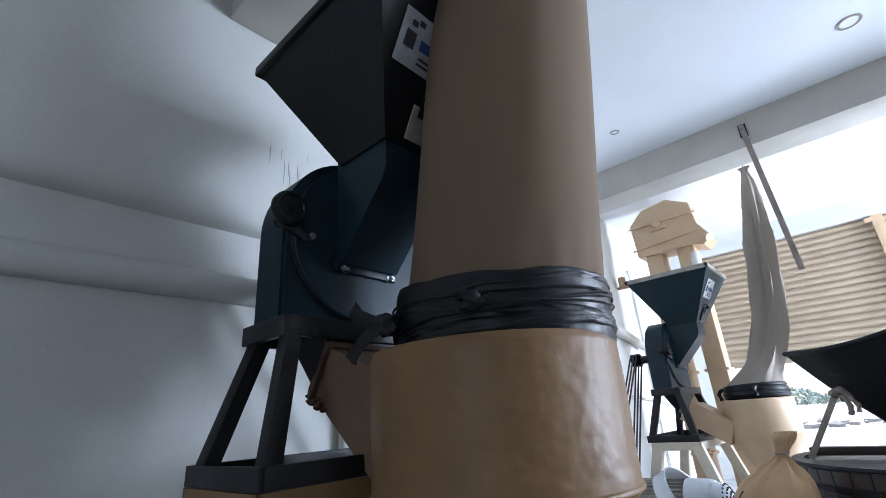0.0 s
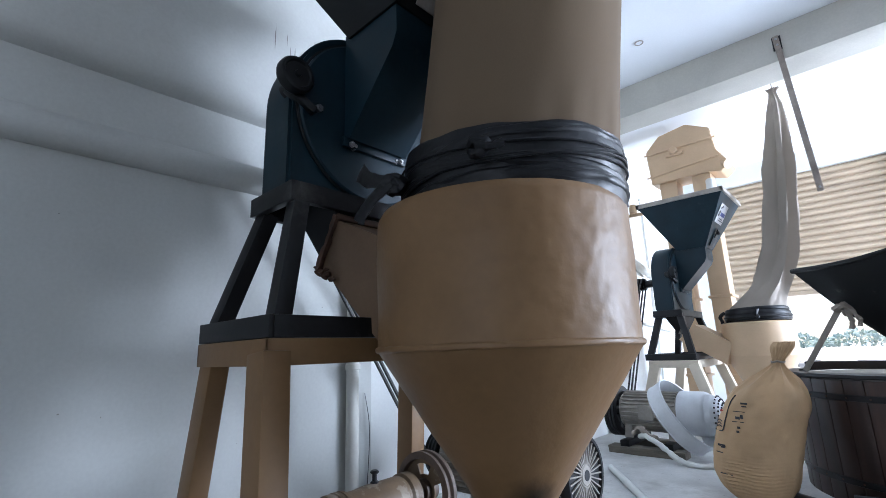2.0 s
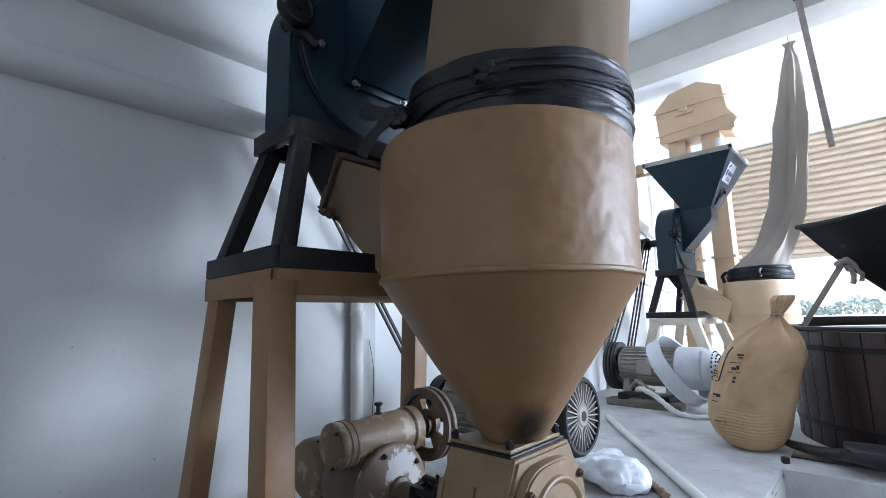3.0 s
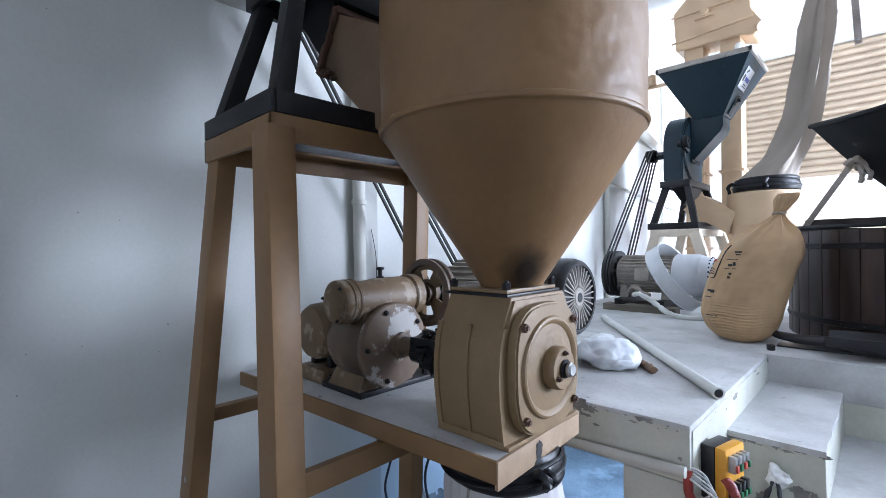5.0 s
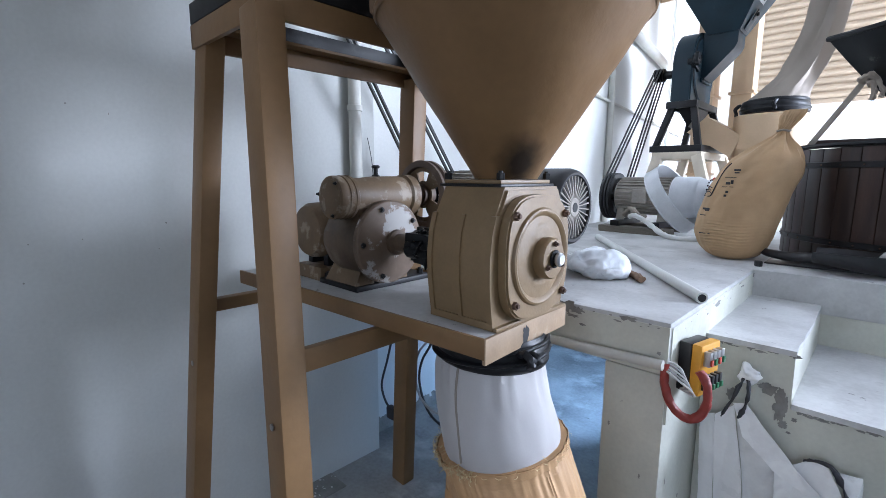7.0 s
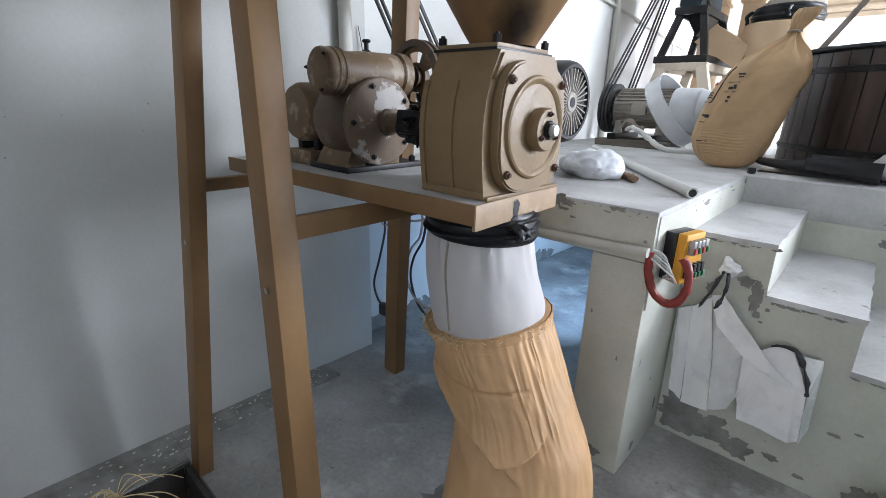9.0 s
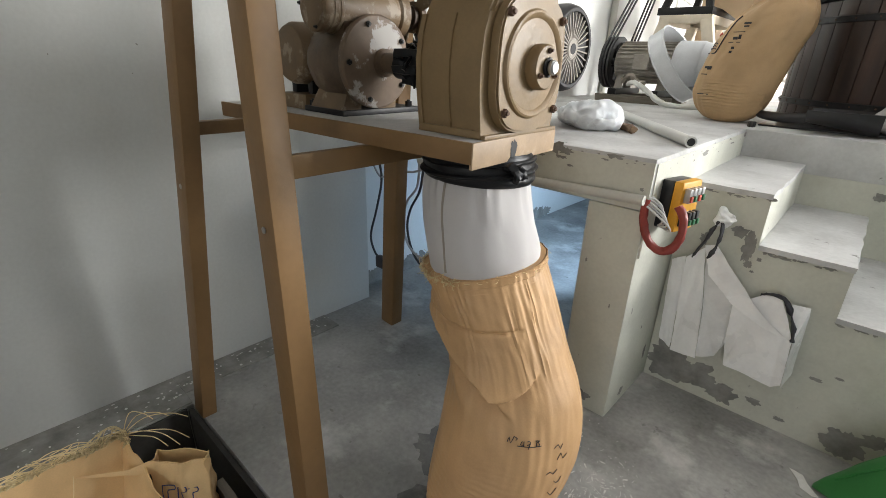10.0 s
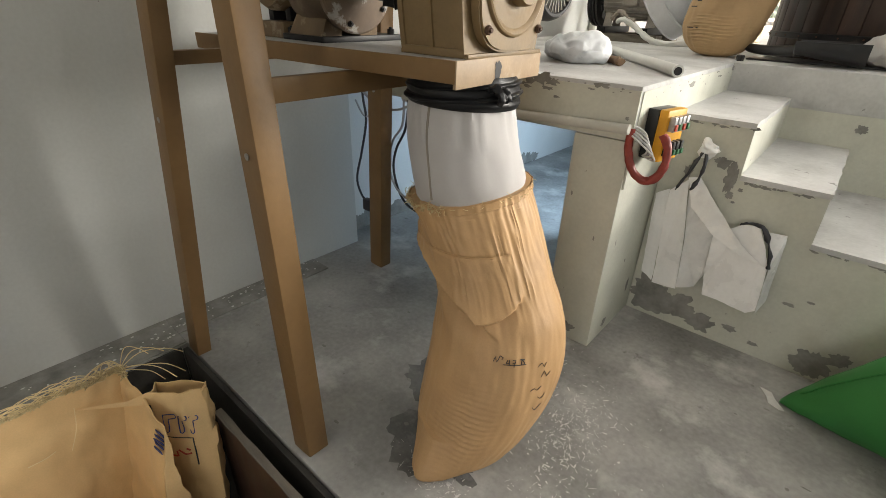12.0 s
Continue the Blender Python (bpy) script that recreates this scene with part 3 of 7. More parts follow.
def build_mill(base, s, label, near=True):
    """Hammer mill in the near mill's own place, then moved and scaled to base."""
    home = Vector((-1.02, 0.99, 1.645))
    ml = thing("hammer_mill", home, label, "mill")
    z = 1.645
    reach = 0.13 if near else 0.0
    # base frame, splayed posts and top frame of black steel
    for p, q in (((-1.216, 0.638, z + 0.024), (-0.853, 0.638, z + 0.024)), ((-1.216, 1.359, z + 0.024), (-0.853, 1.359, z + 0.024)),
                 ((-1.21, 0.644, z + 0.024), (-1.21, 1.353, z + 0.024)), ((-0.859, 0.644, z + 0.024), (-0.859, 1.353, z + 0.024))):
        bm = bmesh.new()
        bar(bm, p, q, 0.012, 0.047, (0, 0, 1), 0.003)
        part("base_rail", bm, STEELBLACK, ml)
    for x, xt in ((-1.19, -1.108), (-0.877, -0.955)):
        for y, yt in ((0.66, 0.745), (1.335, 1.235)):
            bm = bmesh.new()
            bar(bm, (x, y, z + 0.01), (xt, yt, z + 0.335), 0.045, 0.04, (0, 1, 0), 0.003)
            part("post", bm, STEELBLACK, ml)
    for p, q in (((-1.145, 0.722, z + 0.352), (-0.93, 0.722, z + 0.352)), ((-1.145, 1.258, z + 0.352), (-0.93, 1.258, z + 0.352)),
                 ((-1.135, 0.732, z + 0.352), (-1.135, 1.248, z + 0.352)), ((-0.94, 0.732, z + 0.352), (-0.94, 1.248, z + 0.352))):
        bm = bmesh.new()
        bar(bm, p, q, 0.022, 0.05, (0, 0, 1), 0.003)
        part("top_rail", bm, STEELBLACK, ml)
    # casing: arched slab and the round face plate
    cy, cz, R = 0.99, 2.285, 0.262
    arch = [(cy - R, z + 0.378), (cy + R, z + 0.378)] + [(cy + R * math.cos(a), cz + R * math.sin(a)) for a in [math.pi * i / 28 for i in range(29)]]
    bm = bmesh.new()
    prism(bm, arch, "x", -1.125, -0.985)
    bmesh.ops.bevel(bm, geom=[e for e in bm.edges if abs(e.verts[0].co.x - e.verts[1].co.x) < 1e-5], offset=0.008, segments=2, affect="EDGES")
    casing = part("casing", bm, TEAL, ml, "dark teal arched casing")
    bm = bmesh.new()
    lathe(bm, [(0.235, -0.985), (0.243, -0.981), (0.243, -0.974), (0.238, -0.970)], (0, cy, cz - 0.012), "x", 56)
    face = part("face_plate", bm, TEAL, casing)
    bm = bmesh.new()
    lathe(bm, [(0.244, -0.986), (0.250, -0.983), (0.250, -0.979), (0.244, -0.977)], (0, cy, cz - 0.012), "x", 56, caps=False)
    part("seal_ring", bm, BLACK, casing)
    for dy, dz in ((-0.19, -0.03), (-0.075, -0.106), (0.078, -0.106), (0.17, 0.06)):
        part("bolt", bolt(bmesh.new(), (-0.971, cy + dy, cz + dz), "x", 0.011, 0.014), STEEL, casing)
    # clamp knob on its bracket
    bm = bmesh.new()
    bar(bm, (-0.985, 0.715, 2.29), (-0.962, 0.785, 2.235), 0.034, 0.022, (0, 0, 1), 0.005)
    cyl(bm, (0, 0.735, 2.30), 0.024, -1.02, -0.955, "x", 20)
    part("clamp", bm, BLACK, casing)
    bm = bmesh.new()
    lathe(bm, [(0.02, -0.985), (0.044, -0.970), (0.049, -0.960), (0.049, -0.944), (0.045, -0.936), (0.037, -0.935), (0.034, -0.940), (0.010, -0.940), (0.008, -0.933), (0.001, -0.933)], (0, 0.722, 2.312), "x", 30)
    part("knob", bm, BLACK, casing, "round black clamp knob")
    # feed box: a wedge on the face plate, then the flared hopper
    bm = bmesh.new()
    prism(bm, [(-0.968, 2.205), (-0.945, 2.19), (-0.76, 2.385), (-0.744, 2.42), (-0.744, 2.52), (-0.968, 2.52)], "y", 0.885, 1.095)
    feed = part("feed_box", bm, TEAL, ml)
    part("flange", boxed(-0.968, -0.955, 0.875, 1.105, 2.17, 2.2, 0.003), TEAL, feed)
    for y in (0.90, 1.08):
        part("bolt", bolt(bmesh.new(), (-0.957, y, 2.178), "x", 0.009, 0.01), STEEL, feed)
    bm = bmesh.new()
    tx0, tx1, ty0, ty1, tz = -0.945, -0.738, 0.878, 1.102, 2.5
    rx0, rx1, ry0, ry1, rz = -1.15, -0.533, 0.70, 1.28, 2.87
    hull8(bm, [(tx0, ty0, tz), (tx1, ty0, tz), (tx1, ty1, tz), (tx0, ty1, tz)], [(rx0, ry0, rz), (rx1, ry0, rz), (rx1, ry1, rz), (rx0, ry1, rz)])
    bmesh.ops.delete(bm, geom=[f for f in bm.faces if abs(f.calc_center_median().z - rz) < 1e-4], context="FACES")
    bmesh.ops.solidify(bm, geom=bm.faces, thickness=0.004)
    hop = part("hopper", bm, BLACK if near else TEAL, ml, "flared dark sheet-steel hopper")
    bm = bmesh.new()
    for p, q in (((rx0 - 0.012, ry0, rz + 0.012), (rx1 + 0.012, ry0, rz + 0.012)), ((rx0 - 0.012, ry1, rz + 0.012), (rx1 + 0.012, ry1, rz + 0.012)),
                 ((rx0, ry0 - 0.012, rz + 0.012), (rx0, ry1 + 0.012, rz + 0.012)), ((rx1, ry0 - 0.012, rz + 0.012), (rx1, ry1 + 0.012, rz + 0.012))):
        bar(bm, p, q, 0.024, 0.034, (0, 0, 1), 0.003)
    part("hopper_rim", bm, BLACK if near else GREYPAINT, hop)
    # paper label on the side face, with plain bars for its print
    a, b, c, d = (Vector(p) for p in ((tx1, ty0, tz), (tx1, ty1, tz), (rx1, ry1, rz), (rx1, ry0, rz)))
    u = Vector((0, 1, 0))
    v = ((c + d) / 2 - (a + b) / 2).normalized()
    n = u.cross(v).normalized()
    o = (a + b) / 2 + v * 0.20 - u * 0.17 + n * 0.0045
    m = Matrix(((u.x, v.x, n.x, o.x), (u.y, v.y, n.y, o.y), (u.z, v.z, n.z, o.z), (0, 0, 0, 1)))
    part("label", box(bmesh.new(), 0, 0.2, 0, 0.15, 0, 0.001, 0, m), LABEL, hop, "white printed paper label")
    bars(hop, "print_bar", [(0.03, 0.11, 0.02, 0.015), (0.055, 0.12, 0.02, 0.015), (0.02, 0.05, 0.035, 0.045), (0.08, 0.02, 0.1, 0.006), (0.08, 0.035, 0.08, 0.006)], o + n * 0.001, u, v, INK)
    bars(hop, "print_band", [(0.075, 0.06, 0.11, 0.028)], o + n * 0.001, u, v, BLUEINK)
    # slide-gate plate and catch low on the side face
    o2 = (a + b) / 2 + v * 0.03 - u * 0.055 + n * 0.005
    m2 = Matrix(((u.x, v.x, n.x, o2.x), (u.y, v.y, n.y, o2.y), (u.z, v.z, n.z, o2.z), (0, 0, 0, 1)))
    part("slide_gate", box(bmesh.new(), 0, 0.11, -0.01, 0.09, 0, 0.006, 0.002, m2), GREYPAINT if near else TEAL, hop)
    bm = box(bmesh.new(), 0.02, 0.055, 0.06, 0.13, 0.004, 0.012, 0.002, m2)
    cyl(bm, o2 + u * 0.04 + v * 0.1 + n * 0.008, 0.014, 0, 0.02, "x", 16)
    part("gate_catch", bm, BLACK, hop)
    # discharge spout under the casing
    bm = bmesh.new()
    hull8(bm, [(-1.022, 0.864, 1.842), (-0.957, 0.864, 1.948), (-0.957, 1.10, 1.948), (-1.022, 1.10, 1.842)], [(-1.12, 0.82, 2.02), (-0.95, 0.82, 2.02), (-0.95, 1.16, 2.02), (-1.12, 1.16, 2.02)])
    part("spout", bm, BLACK, ml)
    # shaft with its grooved pulley behind the casing
    bm = bmesh.new()
    cyl(bm, (0, cy, cz - 0.01), 0.032, -1.125, -1.26 - reach, "x", 24)
    part("bearing_tube", bm, BLACK, ml)
    bm = bmesh.new()
    lathe(bm, [(0.03, -1.335), (0.052, -1.335), (0.052, -1.325), (0.042, -1.315), (0.052, -1.305), (0.042, -1.295), (0.052, -1.285), (0.042, -1.275), (0.052, -1.265), (0.03, -1.262)], (-reach, cy, cz - 0.01), "x", 28)
    part("pulley", bm, BLACK, ml)
    if base is not None:
        ml.location, ml.scale = base, (s, s, s)
    return ml


build_mill(None, 1.0, "dark teal hammer mill with flared hopper and black frame")


# ---- cyclone, its chute, band and filter sleeve ----
AX, AY = -0.572, 1.04


RUSTY = material("rust_brown_steel", (0.085, 0.045, 0.028), 0.75, dark=0.5, light=1.5, scale=22, bump=0.5, depth=0.003)
CHUTE = material("rust_streaked_tan_enamel", (0.17, 0.105, 0.058), 0.55, dark=0.75, light=1.15, scale=6, bump=0.4, depth=0.003, stain=(0.10, 0.055, 0.035), stain_amount=0.05, stain_scale=7, stain_edge=0.25)


def sooted(base, name, place, reach):
    """A copy of a paint with a soot stain burnt round one place."""
    m = base.copy()
    m.name = name
    nodes, links = m.node_tree.nodes, m.node_tree.links
    b = next(n for n in nodes if n.type == "BSDF_PRINCIPLED")
    old = b.inputs["Base Color"].links[0].from_socket
    geo = nodes.new("ShaderNodeNewGeometry")
    squash = nodes.new("ShaderNodeMapping")
    squash.inputs["Scale"].default_value = (1, 1, 0.55)
    links.new(geo.outputs["Position"], squash.inputs["Vector"])
    far = nodes.new("ShaderNodeVectorMath")
    far.operation = "DISTANCE"
    far.inputs[1].default_value = (place[0], place[1], place[2] * 0.55)
    links.new(squash.outputs[0], far.inputs[0])
    n = nodes.new("ShaderNodeTexNoise")
    n.inputs["Scale"].default_value, n.inputs["Detail"].default_value = 18, 6
    links.new(geo.outputs["Position"], n.inputs["Vector"])
    rag = nodes.new("ShaderNodeMath")
    rag.operation = "MULTIPLY_ADD"
    rag.inputs[1].default_value, rag.inputs[2].default_value = reach * 0.9, -reach * 0.45
    links.new(n.outputs["Fac"], rag.inputs[0])
    total = nodes.new("ShaderNodeMath")
    links.new(far.outputs["Value"], total.inputs[0])
    links.new(rag.outputs[0], total.inputs[1])
    ramp = nodes.new("ShaderNodeMapRange")
    ramp.inputs["From Min"].default_value, ramp.inputs["From Max"].default_value = reach * 0.25, reach
    ramp.inputs["To Min"].default_value, ramp.inputs["To Max"].default_value = 0.93, 0.0
    links.new(total.outputs["Value"], ramp.inputs["Value"])
    mix = nodes.new("ShaderNodeMix")
    mix.data_type = "RGBA"
    links.new(ramp.outputs[0], mix.inputs["Factor"])
    links.new(old, mix.inputs["A"])
    mix.inputs["B"].default_value = (0.012, 0.009, 0.007, 1)
    links.new(mix.outputs["Result"], b.inputs["Base Color"])
    return m


def build_cyclone():
    cy = thing("cyclone_hopper", (AX, AY, 1.28), "tan enamelled sheet-steel cyclone hopper with a conical bottom", "hopper")
    bm = bmesh.new()
    lathe(bm, [(0.278, 1.612), (0.280, 1.616), (0.279, 1.70), (0.281, 1.80), (0.279, 1.885), (0.272, 1.898), (0.262, 1.900)], (AX, AY, 0), "z", 240, caps=False)
    bmesh.ops.subdivide_edges(bm, edges=[e for e in bm.edges if abs(e.verts[0].co.z - e.verts[1].co.z) > 0.05], cuts=15)
    for v in bm.verts:
        d = Vector((v.co.x - AX, v.co.y - AY, 0)).normalized()
        side = max(0.0, d.dot(Vector((0.92, -0.2, 0))))
        v.co += d * ((0.0004 + 0.0012 * side ** 1.5) * noise.fractal(v.co * 22, 0.6, 2.1, 4) + 0.002 * noise.noise(v.co * 7) + 0.003 * side * max(0.0, noise.noise(v.co * 48) - 0.35))
    drum = part("drum", bm, TAN, cy, "tan drum with lumpy dented paint")
    bm = bmesh.new()
    lathe(bm, [(0.068, 1.285), (0.070, 1.29), (0.281, 1.612)], (AX, AY, 0), "z", 96, caps=False)
    bmesh.ops.subdivide_edges(bm, edges=[e for e in bm.edges if abs(e.verts[0].co.z - e.verts[1].co.z) > 0.05], cuts=12)
    for v in bm.verts:
        d = Vector((v.co.x - AX, v.co.y - AY, 0)).normalized()
        v.co += d * 0.0022 * noise.fractal(v.co * 12, 0.9, 2.1, 3)
    cone = part("cone", bm, sooted(TAN, "tan_enamel_with_soot", (-0.498, 0.985, 1.30), 0.062), cy, "tan cone with a soot mark at its outlet")
    bm = bmesh.new()
    lathe(bm, [(0.279, 1.606), (0.2835, 1.609), (0.2845, 1.613), (0.2835, 1.617), (0.2795, 1.620)], (AX, AY, 0), "z", 96, caps=False)
    wobble(bm, 0.002, 30)
    part("weld_seam", bm, TAN, cone)
    bm = bmesh.new()
    hull8(bm, [(-1.026, 0.860, 1.838), (-0.956, 0.860, 1.952), (-0.956, 1.11, 1.952), (-1.026, 1.11, 1.838)], [(-0.80, 0.90, 1.60), (-0.72, 0.90, 1.84), (-0.72, 1.14, 1.84), (-0.80, 1.14, 1.60)])
    chute = part("chute", bm, CHUTE, cy, "rusty brown sloping feed chute")
    bm = bmesh.new()
    bar(bm, (-1.034, 0.852, 1.83), (-0.95, 0.852, 1.963), 0.016, 0.012, (0, 1, 0), 0.002)
    bar(bm, (-0.95, 0.852, 1.958), (-0.95, 1.118, 1.958), 0.016, 0.014, (0, 0, 1), 0.002)
    bar(bm, (-1.034, 0.852, 1.834), (-1.034, 1.118, 1.834), 0.016, 0.014, (0, 0, 1), 0.002)
    bmesh.ops.subdivide_edges(bm, edges=[e for e in bm.edges if e.calc_length() > 0.08], cuts=10)
    wobble(bm, 0.005, 45, 3)
    part("mouth_flange", bm, RUSTY, chute, "ragged rusty flange")
    bm = bmesh.new()
    for k, (x, z) in enumerate(((-1.03, 1.826), (-1.012, 1.818), (-0.995, 1.812), (-1.045, 1.838), (-0.978, 1.80))):
        bmesh.ops.create_icosphere(bm, subdivisions=2, radius=0.011 - 0.001 * k, matrix=Matrix.Translation((x, 0.855, z)))
    wobble(bm, 0.012, 60, 5)
    part("torn_gasket", bm, RUSTY, chute)
    return cy


build_cyclone()


def build_sleeve():
    """Tall brown filter sleeve leaning away, tied on with strips of inner tube."""
    sl = thing("filter_sleeve", (AX, AY, 1.9), "tall brown cloth filter sleeve standing on the cyclone", "filter sleeve")
    rings = []
    n = 72
    for i in range(46):
        z = 1.93 + i * (3.64 - 1.93) / 45
        k = (z - 1.9) / 0.95
        cx, cyy = AX + 0.035 + 0.098 * k - 0.012, AY + 0.022 + 0.066 * k
        r = 0.233 + 0.010 * math.exp(-((z - 2.03) / 0.05) ** 2) * 0 - 0.006 * math.exp(-((z - 1.96) / 0.06) ** 2)
        ring = []
        for j in range(n):
            a = 2 * math.pi * j / n
            w = 0.004 * noise.noise(Vector((math.cos(a) * 3, math.sin(a) * 3, z * 2.2)))
            w += 0.0025 * math.exp(-((z - 2.05) / 0.06) ** 2) * math.sin(a * 17 + 3 * math.sin(a * 3))
            ring.append((cx + (r + w) * math.cos(a), cyy + (r + w) * math.sin(a), z))
        rings.append(ring)
    part("sleeve", skin(bmesh.new(), rings), SLEEVE, sl)
    tie = None
    for zz, rr, hh, tilt in ((1.93, 0.244, 0.075, 0.02), (1.968, 0.246, 0.08, -0.03), (1.99, 0.244, 0.075, 0.03), (1.955, 0.2485, 0.03, 0.06), (1.985, 0.249, 0.022, -0.055), (1.918, 0.248, 0.03, -0.01)):
        bm = bmesh.new()
        rings = []
        for j in range(9):
            t = -1 + 2 * j / 8
            ring = []
            for k in range(96):
                a = 2 * math.pi * k / 96
                r = rr + 0.0045 * (1 - t ** 4) + 0.004 * noise.noise(Vector((math.cos(a) * 2.3 + zz * 50, math.sin(a) * 2.3, t * 2 + zz * 30))) + 0.0045 * abs(noise.noise(Vector((math.cos(a - 0.05 * t) * 3, math.sin(a - 0.05 * t) * 3, t * 4.5 + a * 0.6 + zz * 77))))
                z = zz + t * hh / 2 + tilt * 0.5 * math.sin(a - 0.6 + zz * 9) + 0.005 * noise.noise(Vector((math.cos(a) * 4, math.sin(a) * 4, zz * 40)))
                ring.append((AX + 0.028 + r * math.cos(a), AY + 0.018 + r * math.sin(a), z))
            rings.append(ring)
        part("tie_band", skin(bm, rings, caps=False), TUBE_RUBBER, sl, "black inner-tube rubber tie")
    for zz, tilt, ph in ((1.972, 0.030, 0.2), (1.962, 0.022, 0.5), (1.980, 0.036, -0.1), (1.95, 0.014, 0.9), (1.99, -0.012, 2.0)):
        bm = bmesh.new()
        tube(bm, [(AX + 0.028 + 0.2555 * math.cos(a), AY + 0.018 + 0.2555 * math.sin(a), zz + tilt * math.sin(a + ph) + 0.004 * math.sin(3 * a + zz * 80)) for a in [2 * math.pi * k / 72 for k in range(73)]], 0.0028, 6, 1)
        part("tie_strand", bm, TUBE_RUBBER, sl)
    # knot and the two loose ends
    bm = bmesh.new()
    tube(bm, [(-0.455, 0.80, 1.962), (-0.43, 0.787, 1.968), (-0.41, 0.795, 1.955), (-0.43, 0.79, 1.945), (-0.45, 0.795, 1.955)], 0.010, 8)
    tube(bm, [(-0.43, 0.785, 1.958), (-0.405, 0.79, 1.95), (-0.385, 0.806, 1.956)], 0.008, 8)
    wobble(bm, 0.004, 60)
    part("knot", bm, TUBE_RUBBER, sl)
    for q in (((-0.66, 0.80, 1.955), (-0.72, 0.778, 1.975), (-0.755, 0.772, 2.002)), ((-0.66, 0.80, 1.952), (-0.70, 0.775, 1.935), (-0.745, 0.765, 1.905), (-0.758, 0.765, 1.888))):
        bm = bmesh.new()
        tube(bm, q, 0.012, 12, taper=0.024)
        for v in bm.verts:
            v.co.y = 0.782 + (v.co.y - 0.782) * 0.2
        wobble(bm, 0.004, 25)
        part("loose_end", bm, TUBE_RUBBER, sl)
    bm = bmesh.new()
    bmesh.ops.create_icosphere(bm, subdivisions=3, radius=0.026, matrix=Matrix.Translation((-0.665, 0.805, 1.952)))
    wobble(bm, 0.012, 40)
    part("knot", bm, TUBE_RUBBER, sl)


build_sleeve()


# ---- shelf under the cyclone, rotary valve, gearbox ----
def build_shelf():
    sh = thing("machine_shelf", (-0.98, 1.02, 0.95), "tan steel shelf dusted with flour under the gearbox", "shelf")
    bm = boxed(-1.435, -0.483, 0.862, 1.178, 0.979, 0.987)
    part("top_plate", bm, DECK, sh)
    bm = bmesh.new()
    bar(bm, (-1.445, 0.858, 0.967), (-0.478, 0.858, 0.967), 0.008, 0.042, (0, 0, 1), 0.002)
    bar(bm, (-1.445, 0.88, 0.949), (-0.478, 0.88, 0.949), 0.045, 0.006, (0, 0, 1), 0.002)
    part("front_channel", bm, TAN, sh)
    bm = bmesh.new()
    bar(bm, (-1.445, 1.182, 0.967), (-0.478, 1.182, 0.967), 0.008, 0.042, (0, 0, 1), 0.002)
    part("rear_channel", bm, TAN, sh)
    bm = bmesh.new()
    bar(bm, (-0.479, 0.855, 0.962), (-0.479, 1.186, 0.962), 0.008, 0.052, (0, 0, 1), 0.002)
    end = part("end_plate", bm, TANCAST, sh)
    bm = bmesh.new()
    vs = [bm.verts.new((-0.4742, 1.0 + (0.012 + 0.008 * noise.noise(Vector((math.cos(t) * 2, math.sin(t) * 2, 3)))) * math.cos(t), 0.962 + (0.02 + 0.012 * noise.noise(Vector((math.cos(t) * 2, math.sin(t) * 2, 7)))) * math.sin(t))) for t in [i * math.pi / 12 for i in range(24)]]
    bm.faces.new(vs)
    part("grease_smudge", bm, SCREEN, end)
    # the shelf stands slightly askew to the wall
    turn = Matrix.Translation((-0.485, 0.862, 0)) @ Matrix.Rotation(radians(3.0), 4, "Z") @ Matrix.Translation((0.485, -0.862, 0))
    sh.location, sh.rotation_euler = turn @ sh.location, (0, 0, radians(3.0))


build_shelf()


VALVEPAINT = material("dusty_tan_cast_iron", (0.215, 0.140, 0.066), 0.5, dark=0.78, light=1.12, scale=9, fine=140, bump=0.45, depth=0.002, stain=(0.29, 0.21, 0.125), stain_amount=0.05, stain_scale=6, stain_edge=0.3, grime=(0.13, 0.085, 0.052), grime_amount=-0.02, grime_scale=22, grime_edge=0.12)


